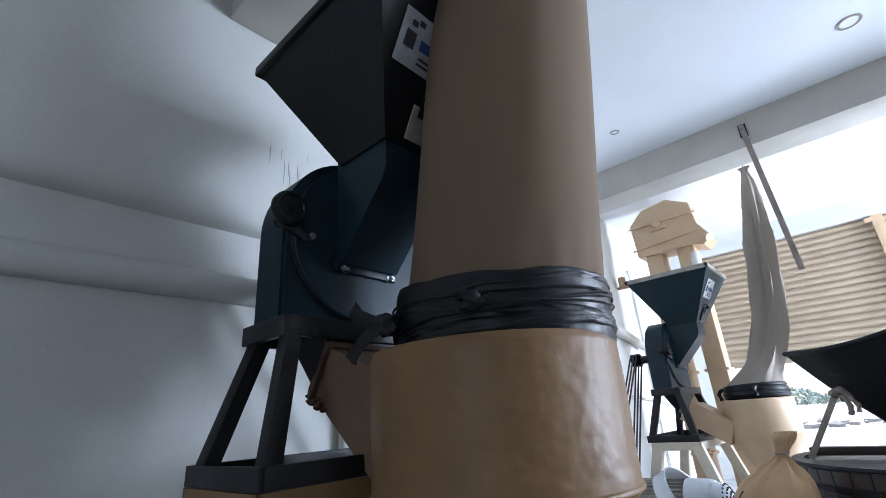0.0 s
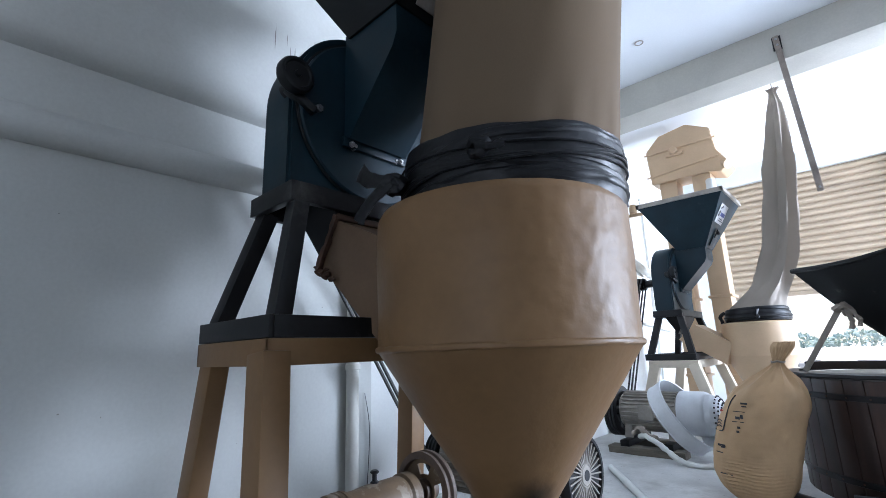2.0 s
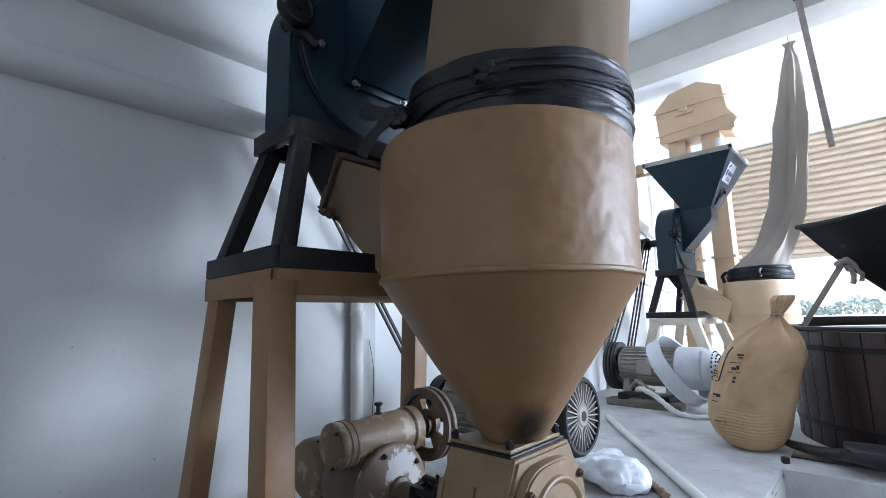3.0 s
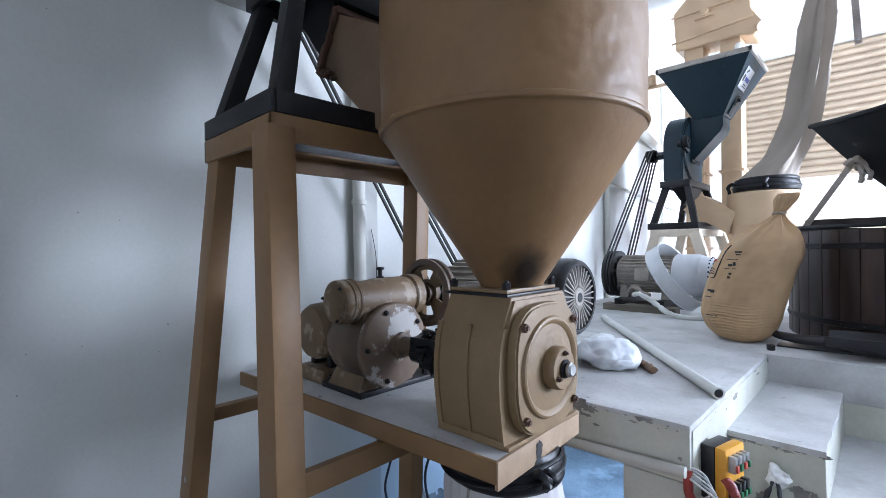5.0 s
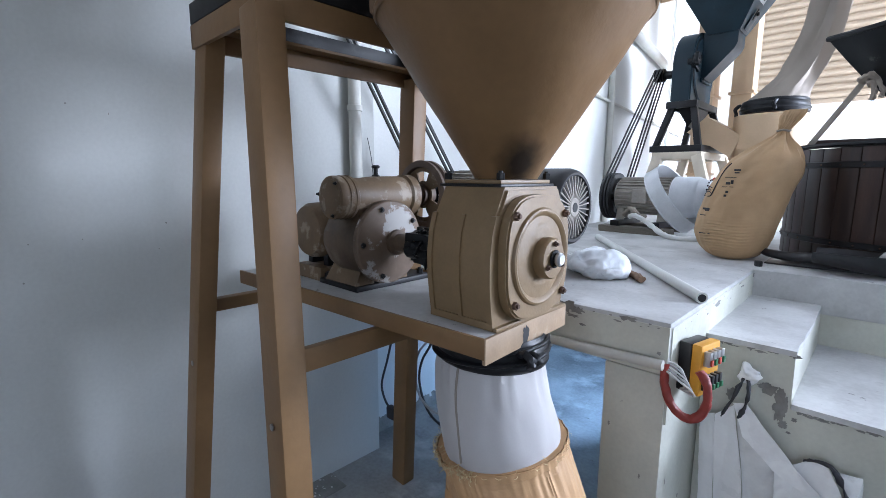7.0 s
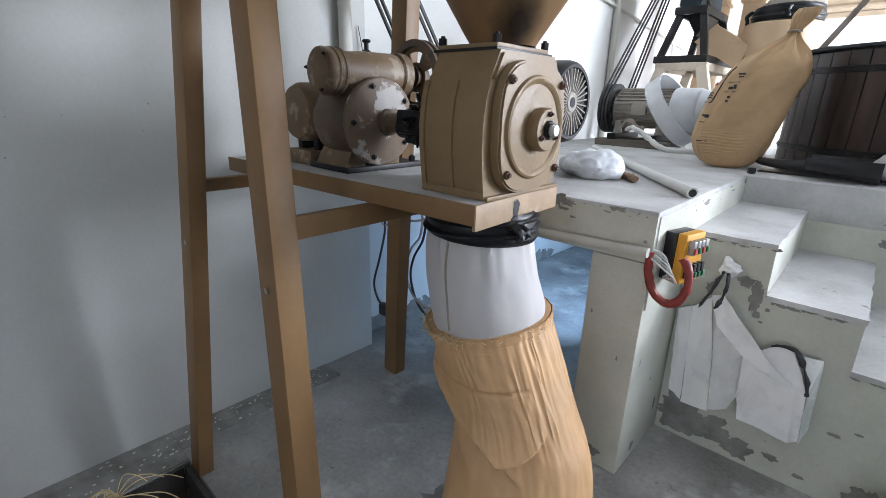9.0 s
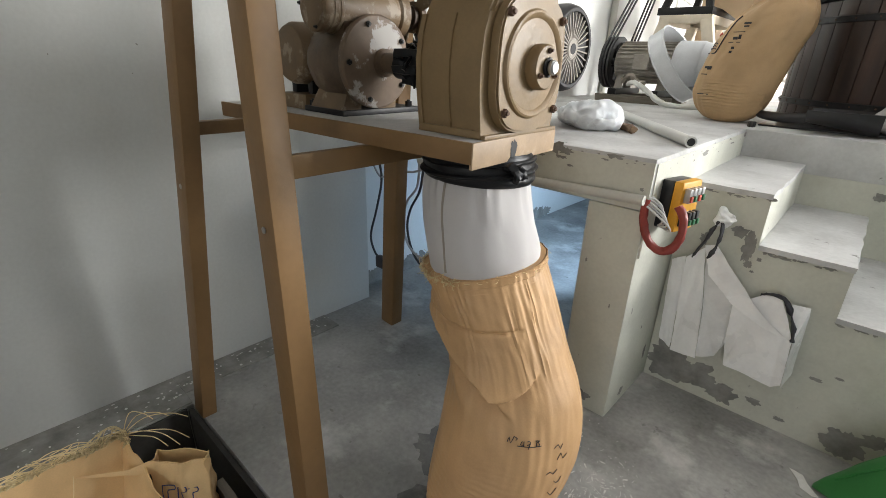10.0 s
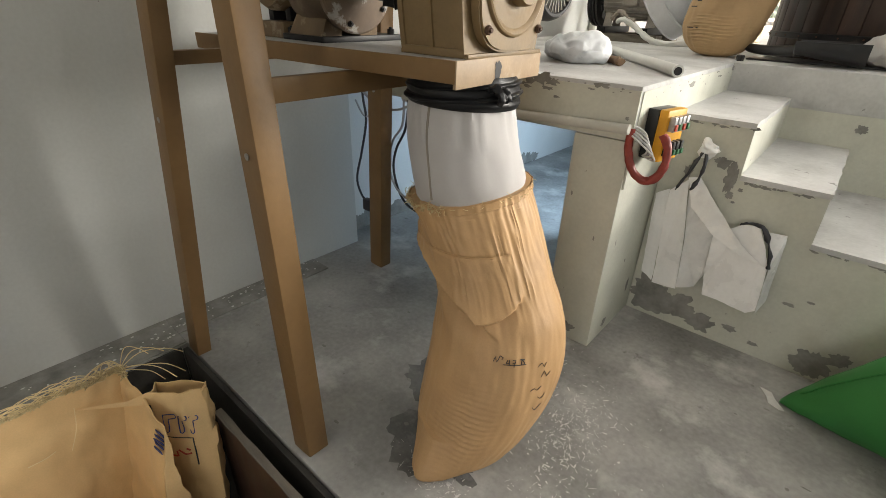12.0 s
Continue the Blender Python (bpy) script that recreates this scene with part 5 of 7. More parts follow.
def build_filled_sack():
    sk = thing("filling_spout", (-0.595, 1.03, 0.73), "white cotton filling sleeve tied below the valve", "sleeve")
    rings = sack_body(None, [(-0.597, 1.032, 0.93, 0.118, 0.118), (-0.598, 1.032, 0.90, 0.120, 0.120), (-0.598, 1.03, 0.86, 0.127, 0.127), (-0.585, 1.03, 0.78, 0.135, 0.135), (-0.565, 1.03, 0.71, 0.140, 0.140), (-0.555, 1.03, 0.66, 0.138, 0.138)], 96, 0.003, 3)
    for r in rings:
        for k, p in enumerate(r):
            if p.z > 0.80:
                p += (Vector((-0.597, 1.032, p.z)) - p).normalized() * 0.0035 * math.sin(k * 1.1 + 2 * math.sin(k * 0.37)) * (p.z - 0.78) / 0.12
    part("cloth", skin(bmesh.new(), rings), WHITECLOTH, sk)
    bm = bmesh.new()
    tube(bm, [(-0.59, 0.910, 0.895), (-0.588, 0.899, 0.82), (-0.572, 0.892, 0.74), (-0.562, 0.890, 0.68)], 0.0028, 6)
    part("seam", bm, GREYCLOTH, sk)
    part("neck_pipe", cyl(bmesh.new(), (-0.597, 1.032, 0), 0.112, 0.89, 0.955, "z", 40), STEELBLACK, sk)
    for z, r, h in ((0.935, 0.121, 0.03), (0.912, 0.126, 0.036), (0.893, 0.128, 0.026), (0.925, 0.128, 0.012), (0.903, 0.132, 0.012)):
        rings = []
        for j in range(7):
            t = -1 + j / 3
            rings.append([(-0.597 + (r + 0.006 * (1 - t * t) + 0.003 * noise.noise(Vector((k * 0.3, t, z * 90)))) * math.cos(2 * math.pi * k / 64),
                           1.032 + (r + 0.006 * (1 - t * t) + 0.003 * noise.noise(Vector((k * 0.3, t, z * 90)))) * math.sin(2 * math.pi * k / 64),
                           z + t * h / 2 + 0.006 * math.sin(2 * math.pi * k / 64 + z * 300)) for k in range(64)])
        part("tie_band", skin(bmesh.new(), rings, caps=False), TUBE_RUBBER, sk, "black rubber tie strip")
    bm = bmesh.new()
    for p in ([(-0.478, 0.975, 0.925), (-0.463, 0.972, 0.932), (-0.452, 0.978, 0.916), (-0.458, 0.985, 0.895)], [(-0.474, 1.0, 0.925), (-0.458, 1.006, 0.918), (-0.455, 1.01, 0.90)], [(-0.474, 0.985, 0.918), (-0.458, 0.992, 0.912), (-0.464, 0.998, 0.902)]):
        tube(bm, p, 0.007, 8)
    wobble(bm, 0.006, 60)
    part("knot", bm, TUBE_RUBBER, sk)

    sa = thing("flour_sack", (-0.43, 0.96, 0.0), "full kraft woven sack bulging under the filling sleeve", "sack")
    rows = [(-0.415, 0.80, 0.003, 0.03, 0.05), (-0.413, 0.83, 0.02, 0.075, 0.09), (-0.410, 0.88, 0.06, 0.125, 0.13), (-0.412, 0.935, 0.13, 0.160, 0.165), (-0.410, 0.975, 0.22, 0.174, 0.174), (-0.416, 1.0, 0.31, 0.174, 0.172),
            (-0.432, 1.018, 0.40, 0.164, 0.16), (-0.464, 1.028, 0.48, 0.152, 0.15), (-0.502, 1.03, 0.57, 0.148, 0.149), (-0.535, 1.03, 0.65, 0.150, 0.149), (-0.556, 1.03, 0.705, 0.147, 0.147), (-0.560, 1.03, 0.722, 0.147, 0.147)]
    rings = sack_body(None, rows, SACK_N, 0.0015, 8, 24)
    rng = random.Random(2)
    centre = [sum(r, Vector()) / len(r) for r in rings]
    for r, c in zip(rings, centre):
        for k, p in enumerate(r):
            a = 2 * math.pi * k / SACK_N
            ca, sa_ = math.cos(a), math.sin(a)
            d = (p - c).normalized()
            z = p.z
            # fine pleats low down
            low = math.exp(-((z - 0.16) / 0.09) ** 2)
            p += d * 0.0011 * low * max(0.0, 0.4 + 1.3 * noise.noise(Vector((ca * 1.5, sa_ * 1.5, 3)))) * (1 - 2 * abs(math.sin(z * 240 - 0.35 * math.sin(a - 0.4) * 10 + 3 * noise.noise(Vector((ca * 2, sa_ * 2, z * 5))))))
            # sharp puckers running down the upper half
            top = max(0.0, min(1.0, (z - 0.40) / 0.08))
            w = noise.noise(Vector((ca * 10 + z * 2.5, sa_ * 10 - z * 2.0, z * 6)))
            w2 = noise.noise(Vector((ca * 24 - z * 3, sa_ * 24, z * 7 + 9)))
            mask = max(0.1, min(1.0, 0.55 + 1.3 * noise.noise(Vector((ca * 1.8 + 5, sa_ * 1.8, z * 5)))))
            p += d * top * mask * (0.0062 * (0.3 - abs(w)) + 0.0034 * (0.3 - abs(w2)))
            p += d * 0.004 * noise.fractal(Vector((ca * 2.5, sa_ * 2.5, z * 6 + 4)), 0.8, 2, 3)
            deg = math.degrees(a)
            if 150 < deg < 305:
                # the upper cloth folds over the swollen lower half along a slanting crease
                line = 0.590 - 0.165 * ((deg - 195) / 90) + 0.024 * noise.noise(Vector((deg * 0.045, 2, 7)))
                q = z - line
                fade = min(1.0, (deg - 150) / 40) * min(1.0, (305 - deg) / 70)
                step = 0.5 + 0.5 * math.tanh(q / 0.0035)
                p += d * fade * (0.032 * step * math.exp(-max(q, 0.0) / 0.05) - 0.046 * (1 - step) * math.exp(min(q, 0.0) / 0.04))
                p += d * fade * 0.010 * math.exp(-((q + 0.075) / 0.03) ** 2)
            # short second fold under the first
            if 262 < deg < 335:
                q = z - (0.408 + 0.0006 * (deg - 262) + 0.03 * ((deg - 295) / 35) ** 2)
                fade = min(1.0, (deg - 262) / 15) * min(1.0, (335 - deg) / 25)
                step = 0.5 + 0.5 * math.tanh(q / 0.003)
                p += d * fade * (0.013 * step * math.exp(-max(q, 0.0) / 0.03) - 0.014 * (1 - step) * math.exp(min(q, 0.0) / 0.03))
            # pinched notch below the mouth
            p -= d * 0.034 * math.exp(-((deg - 205) / 24) ** 2) * math.exp(-((z - 0.655) / 0.022) ** 2)
            # stitched tuck across the upper cloth
            if 185 < deg < 330:
                p -= d * 0.004 * math.exp(-((z - 0.60 - 0.02 * math.sin(a)) / 0.005) ** 2)
            up = max(0.0, min(1.0, (z - 0.52) / 0.18))
            p.z += up * (-0.038 + 0.026 * math.cos(a - 0.65)) + (0.006 * noise.noise(Vector((ca * 4, sa_ * 4, 3))) if z > 0.69 else 0.0)
    # the corner ear at the sack's foot
    for r in rings[:69]:
        for p in r:
            d = Vector((p.x + 0.41, p.y - 0.93, 0))
            k = max(0.0, d.normalized().dot(Vector((-0.12, -0.99, 0)))) ** 14
            p += Vector((-0.005, -0.045, 0)) * k * max(0.0, 1 - p.z / 0.16)
    part("bag", skin(bmesh.new(), rings, caps=True), SACK, sa)
    top = rings[-1]
    bm = bmesh.new()
    for i in range(260):
        p = Vector(top[rng.randrange(int(SACK_N * 0.55), int(SACK_N * 0.80)) if i < 200 else rng.randrange(SACK_N)])
        d = (p - sum(top, Vector()) / SACK_N).normalized()
        l = rng.uniform(0.006, 0.022)
        s = Vector((rng.uniform(-1, 1), rng.uniform(-1, 1), rng.uniform(-0.6, 0.9)))
        q = p + d * rng.uniform(0.0, 0.006) - Vector((0, 0, rng.uniform(0, 0.012)))
        tube(bm, [q, q + s * l * 0.5 + d * 0.004, q + s * l], 0.0007, 3, 2)
    fr = part("frayed_edge", bm, STRAW, sa)
    hem = []
    for lift, i in ((0.0012, -26), (0.0035, -25), (0.0040, -16), (0.0042, -8), (0.0042, -3), (0.003, -1)):
        hem.append([Vector(p) + (Vector(p) - sum(rings[i], Vector()) / SACK_N).normalized() * (lift + 0.0015 * noise.noise(Vector((k * 0.22, i * 0.05, 5)))) for k, p in enumerate(rings[i])])
    part("hem", skin(bmesh.new(), hem, caps=False), SACK, sa)
    fr["kind"] = "stuff"
    # stitched tuck and pen marks, as plain strokes
    bm = bmesh.new()
    ring = min(rings, key=lambda r: abs(r[int(SACK_N * 0.75)].z - 0.565))
    ray = [Vector(ring[k]) + (Vector(ring[k]) - sum(ring, Vector()) / SACK_N).normalized() * 0.0012 for k in range(int(SACK_N * 0.6), int(SACK_N * 0.88))]
    tube(bm, ray, 0.0013, 5, 1)
    part("tuck_seam", bm, SACK, sa)
    return rings


SACK_RINGS = build_filled_sack()


def on_sack(angle, z, lift=0.0015):
    ring = min(SACK_RINGS, key=lambda r: abs(r[0].z - z))
    k = int(round(angle / 360 * SACK_N)) % SACK_N
    c = sum(ring, Vector()) / SACK_N
    p = Vector(ring[k])
    return p + (p - c).normalized() * lift


def build_marks():
    sa = bpy.data.objects["flour_sack"]
    bm = bmesh.new()
    for stroke in (((293, 0.378), (294, 0.390), (296, 0.379), (298, 0.392)), ((298.5, 0.392), (300, 0.390), (299, 0.387)), ((301, 0.375), (306, 0.374), (312, 0.373), (319, 0.374)),
                   ((304, 0.386), (303, 0.379), (306, 0.379)), ((306, 0.384), (306, 0.374)), ((308, 0.385), (311, 0.385), (309.5, 0.376), (309, 0.371)), ((308.5, 0.379), (311, 0.380)),
                   ((317, 0.386), (314.5, 0.384), (317, 0.380), (318, 0.376), (315, 0.375), (316, 0.380), (317.5, 0.386))):
        tube(bm, [on_sack(a + 7, z - 0.03) for a, z in stroke], 0.0010, 5, 2)
    for i in range(5):
        z, a = 0.33 - i * 0.026, 338 + 5 * math.sin(i * 2.3)
        tube(bm, [on_sack(a, z), on_sack(a + 3, z + 0.010 * math.sin(i + 1)), on_sack(a + 6, z - 0.006), on_sack(a + 8 + i % 3, z + 0.003)], 0.0009, 5, 2)
    part("pen_strokes", bm, INK, sa, "black handwritten pen strokes")["kind"] = "stuff"


build_marks()


# ---- the far mill, its stand, motor, belts, cyclone and elevator ----
build_mill((-1.173, 4.419, 1.484), 1.03, "dark teal hammer mill on a cream stand by the wall", near=False)
far_stand = build_stand(0.9, (4.02, -1.45, -0.86, 0.0), (4.84, -1.45, -0.86), 1.455, (-1.352, -0.995), (4.045, 4.80), "cream painted steel stand of the far mill", PALECREAM)
far_motor = motor("electric_motor", "grey electric motor on weathered planks beside the wall", -1.42, -0.86, 3.66, 1.155, 0.135, GREYPAINT, WHITEMETAL, 0.985, cowl=0.17)
pulley_wheel(far_motor, -1.47, 3.66, 1.15, 0.17, 0.08, RUBBER)
belts("drive_belts", "set of black rubber drive belts to the far motor", 4.419, 2.132, 0.053, 3.66, 1.15, 0.168, (-1.445, -1.47, -1.495))


def build_motor_bed():
    bed = thing("motor_bed", (-1.22, 3.6, 0.9), "two weathered planks under the grey motor", "planks")
    for y in (3.48, 3.80):
        bm = boxed(-1.47, -0.98, y - 0.055, y + 0.055, 0.9, 0.945, 0.004)
        bmesh.ops.subdivide_edges(bm, edges=[e for e in bm.edges if e.calc_length() > 0.3], cuts=8)
        wobble(bm, 0.003, 20)
        part("plank", bm, GREYWOOD, bed)
    for x in (-1.36, -1.08):
        part("rail", boxed(x - 0.03, x + 0.03, 3.44, 3.86, 0.945, 0.985, 0.003), STEELBLACK, bed)
    ring = thing("sieve_ring", (-1.03, 3.42, 1.1), "white painted sheet-metal sieve ring leaning on the motor", "sieve")
    m = Matrix.Translation((-1.0, 3.53, 1.15)) @ Vector((1, 0, 0)).rotation_difference(Vector((0.825, -0.03, 0.56))).to_matrix().to_4x4()
    bm = bmesh.new()
    lathe(bm, [(0.235, -0.05), (0.240, -0.05), (0.242, -0.045), (0.238, -0.04), (0.238, 0.045), (0.243, 0.05), (0.240, 0.055), (0.233, 0.052), (0.234, -0.045), (0.235, -0.05)], (0, 0, 0), "x", 56, caps=False)
    bmesh.ops.transform(bm, matrix=m, verts=bm.verts)
    part("ring", bm, WHITEMETAL, ring)
    bm = bmesh.new()
    lathe(bm, [(0.13, -0.86), (0.128, -0.84), (0.115, -0.80), (0.08, -0.775), (0.03, -0.765), (0.001, -0.764)], (0, 3.62, 1.155), "x", 36, caps=False)
    part("domed_cover", bm, WHITEMETAL, far_motor, "pale perforated dome over the fan")
    bm = bmesh.new()
    for i in range(4):
        for k in range(24):
            a = 2 * math.pi * k / 24 + i * 0.13
            r, x = ((0.118, -0.805), (0.10, -0.787), (0.078, -0.774), (0.052, -0.768))[i]
            cyl(bm, (0, 3.62 + r * math.cos(a), 1.155 + r * math.sin(a)), 0.006, x - 0.002, x + 0.006, "x", 6, 0.0005)
    part("perforated_sheet", bm, SCREEN, far_motor)["kind"] = "stuff"
    hose = thing("cable_bundle", (-0.95, 3.3, 0.9), "pale cloth-wrapped cable lying by the motor", "cable")
    bm = bmesh.new()
    tube(bm, [(-1.25, 3.44, 1.02), (-1.18, 3.38, 1.03), (-1.08, 3.36, 0.98), (-0.98, 3.30, 0.93), (-0.86, 3.28, 0.915), (-0.70, 3.36, 0.915), (-0.6, 3.42, 0.915)], 0.016, 10)
    wobble(bm, 0.006, 30)
    part("cable", bm, PVC, hose)
    bm = bmesh.new()
    tube(bm, [(-1.30, 3.45, 1.03), (-1.24, 3.42, 1.075), (-1.18, 3.40, 1.04), (-1.12, 3.38, 1.03)], 0.013, 8)
    wobble(bm, 0.010, 40)
    part("rag", bm, GREYCLOTH, hose)


build_motor_bed()


def build_far_cyclone():
    x0, y0 = -0.655, 4.46
    cy = thing("cyclone_hopper", (x0, y0, 1.05), "cream enamelled cyclone hopper of the far mill", "hopper")
    bm = bmesh.new()
    lathe(bm, [(0.238, 1.50), (0.240, 1.505), (0.238, 1.74), (0.226, 1.75)], (x0, y0, 0), "z", 64, caps=False)
    part("drum", bm, TANPALE, cy)
    bm = bmesh.new()
    lathe(bm, [(0.065, 1.12), (0.24, 1.502)], (x0, y0, 0), "z", 64, caps=False)
    part("cone", bm, TANPALE, cy)
    part("outlet_pipe", cyl(bmesh.new(), (x0, y0, 0), 0.07, 0.90, 1.13, "z", 32), TANPALE, cy)
    bm = bmesh.new()
    hull8(bm, [(-1.16, 4.23, 1.64), (-1.03, 4.23, 1.75), (-1.03, 4.5, 1.75), (-1.16, 4.5, 1.64)], [(-0.86, 4.28, 1.44), (-0.80, 4.28, 1.60), (-0.80, 4.55, 1.60), (-0.86, 4.55, 1.44)])
    part("chute", bm, TANPALE, cy)
    sl = thing("filter_sleeve", (-0.62, y0, 1.75), "limp grey cloth filter sleeve hung from the ceiling", "filter sleeve")
    rows = [(-0.64, 4.46, 1.76, 0.205, 0.20), (-0.635, 4.46, 1.84, 0.195, 0.19), (-0.59, 4.46, 1.92, 0.165, 0.16), (-0.505, 4.47, 2.05, 0.120, 0.11), (-0.425, 4.49, 2.3, 0.102, 0.08), (-0.375, 4.52, 2.6, 0.097, 0.07),
            (-0.335, 4.56, 2.95, 0.088, 0.065), (-0.305, 4.6, 3.25, 0.074, 0.055), (-0.287, 4.64, 3.48, 0.052, 0.045), (-0.285, 4.66, 3.58, 0.03, 0.03), (-0.283, 4.66, 3.63, 0.022, 0.022), (-0.28, 4.66, 3.66, 0.045, 0.03)]
    rings = sack_body(None, rows, 96, 0.006, 11)
    for r in rings:
        c = sum(r, Vector()) / len(r)
        amp = 0.040 * max(0.0, min(1.0, (r[0].z - 1.85) / 0.25)) * max(0.25, min(1.0, (3.6 - r[0].z) / 0.7))
        for k, p in enumerate(r):
            a = 2 * math.pi * k / 96
            p += (p - c).normalized() * amp * (1 - 2 * abs(math.sin(a * 3 + 0.6 * math.sin(a * 2 + 1) + p.z * 0.35)) ** 0.7)
    part("sleeve", skin(bmesh.new(), rings), GREYCLOTH, sl)
    for z, r, h in ((1.775, 0.212, 0.045), (1.81, 0.21, 0.04), (1.835, 0.204, 0.03), (1.79, 0.218, 0.018)):
        rr = []
        for j in range(6):
            t = -1 + 2 * j / 5
            rr.append([(-0.642 + (r + 0.006 * (1 - t * t)) * math.cos(2 * math.pi * k / 64), 4.46 + (r + 0.006 * (1 - t * t)) * math.sin(2 * math.pi * k / 64), z + t * h / 2 + 0.008 * math.sin(2 * math.pi * k / 64 + z * 200)) for k in range(64)])
        part("tie_band", skin(bmesh.new(), rr, caps=False), TUBE_RUBBER, sl, "black rubber tie strip")
    for q in ([(-0.60, 4.25, 1.84), (-0.61, 4.225, 1.80), (-0.60, 4.235, 1.77)], [(-0.84, 4.38, 1.83), (-0.87, 4.36, 1.80), (-0.86, 4.36, 1.75)]):
        part("loose_end", wobble(tube(bmesh.new(), q, 0.012, 8), 0.006, 40), TUBE_RUBBER, sl)
    bm = bmesh.new()
    tube(bm, [(-0.283, 4.66, 3.62), (-0.285, 4.662, CEIL)], 0.004, 6, 1)
    part("hanging_cord", bm, GREYCLOTH, sl)


build_far_cyclone()


def build_elevator():
    y0, y1 = 4.98, 5.22
    el = thing("bucket_elevator", (-1.1, 5.1, 0.9), "cream sheet-steel bucket elevator reaching to the ceiling", "elevator")
    for x0, x1 in ((-1.36, -1.20), (-1.06, -0.90)):
        bm = boxed(x0, x1, y0 + 0.02, y1 - 0.02, 0.9, 3.27, 0.004)
        leg = part("leg_duct", bm, TANPALE, el)
        for z in (1.32, 2.02, 2.72):
            part("flange", boxed(x0 - 0.02, x1 + 0.02, y0, y1, z - 0.012, z + 0.012, 0.003), TANPALE, leg)
    prof = [(-1.42, 3.20), (-1.44, 3.56), (-1.30, 3.695), (-1.04, 3.735), (-0.84, 3.63), (-0.815, 3.40), (-0.72, 3.24), (-0.80, 3.17), (-0.90, 3.20)]
    bm = bmesh.new()
    prism(bm, prof, "y", y0 - 0.02, y1 + 0.02)
    bmesh.ops.bevel(bm, geom=bm.edges[:], offset=0.006, segments=2, affect="EDGES")
    head = part("head", bm, TANPALE, el)
    for za, zb in ((3.52, 3.52), (3.275, 3.33)):
        bm = bmesh.new()
        bar(bm, (-1.455, y0 - 0.027, za), (-0.80, y0 - 0.027, zb), 0.016, 0.014, (0, 0, 1), 0.002)
        part("flange", bm, TANPALE, head)
    bm = bmesh.new()
    cyl(bm, (-1.17, 0, 3.49), 0.035, y0 - 0.075, y0 - 0.018, "y", 24)
    part("bearing", bm, TANPALE, head)
    part("bearing_plate", boxed(-1.25, -1.09, y0 - 0.045, y0 - 0.02, 3.44, 3.465, 0.003), TANPALE, head)
    bm = bmesh.new()
    tube(bm, [(-0.80, 5.02, 3.27), (-0.735, 4.97, 3.225)], 0.045, 20, 1)
    part("outlet", bm, TANPALE, el)
    bm = bmesh.new()
    tube(bm, [(-0.90, 4.96, 3.10), (-0.89, 4.90, 2.98), (-0.89, 4.86, 2.88)], 0.04, 16, 4)
    part("spout", bm, PVC, el)


build_elevator()


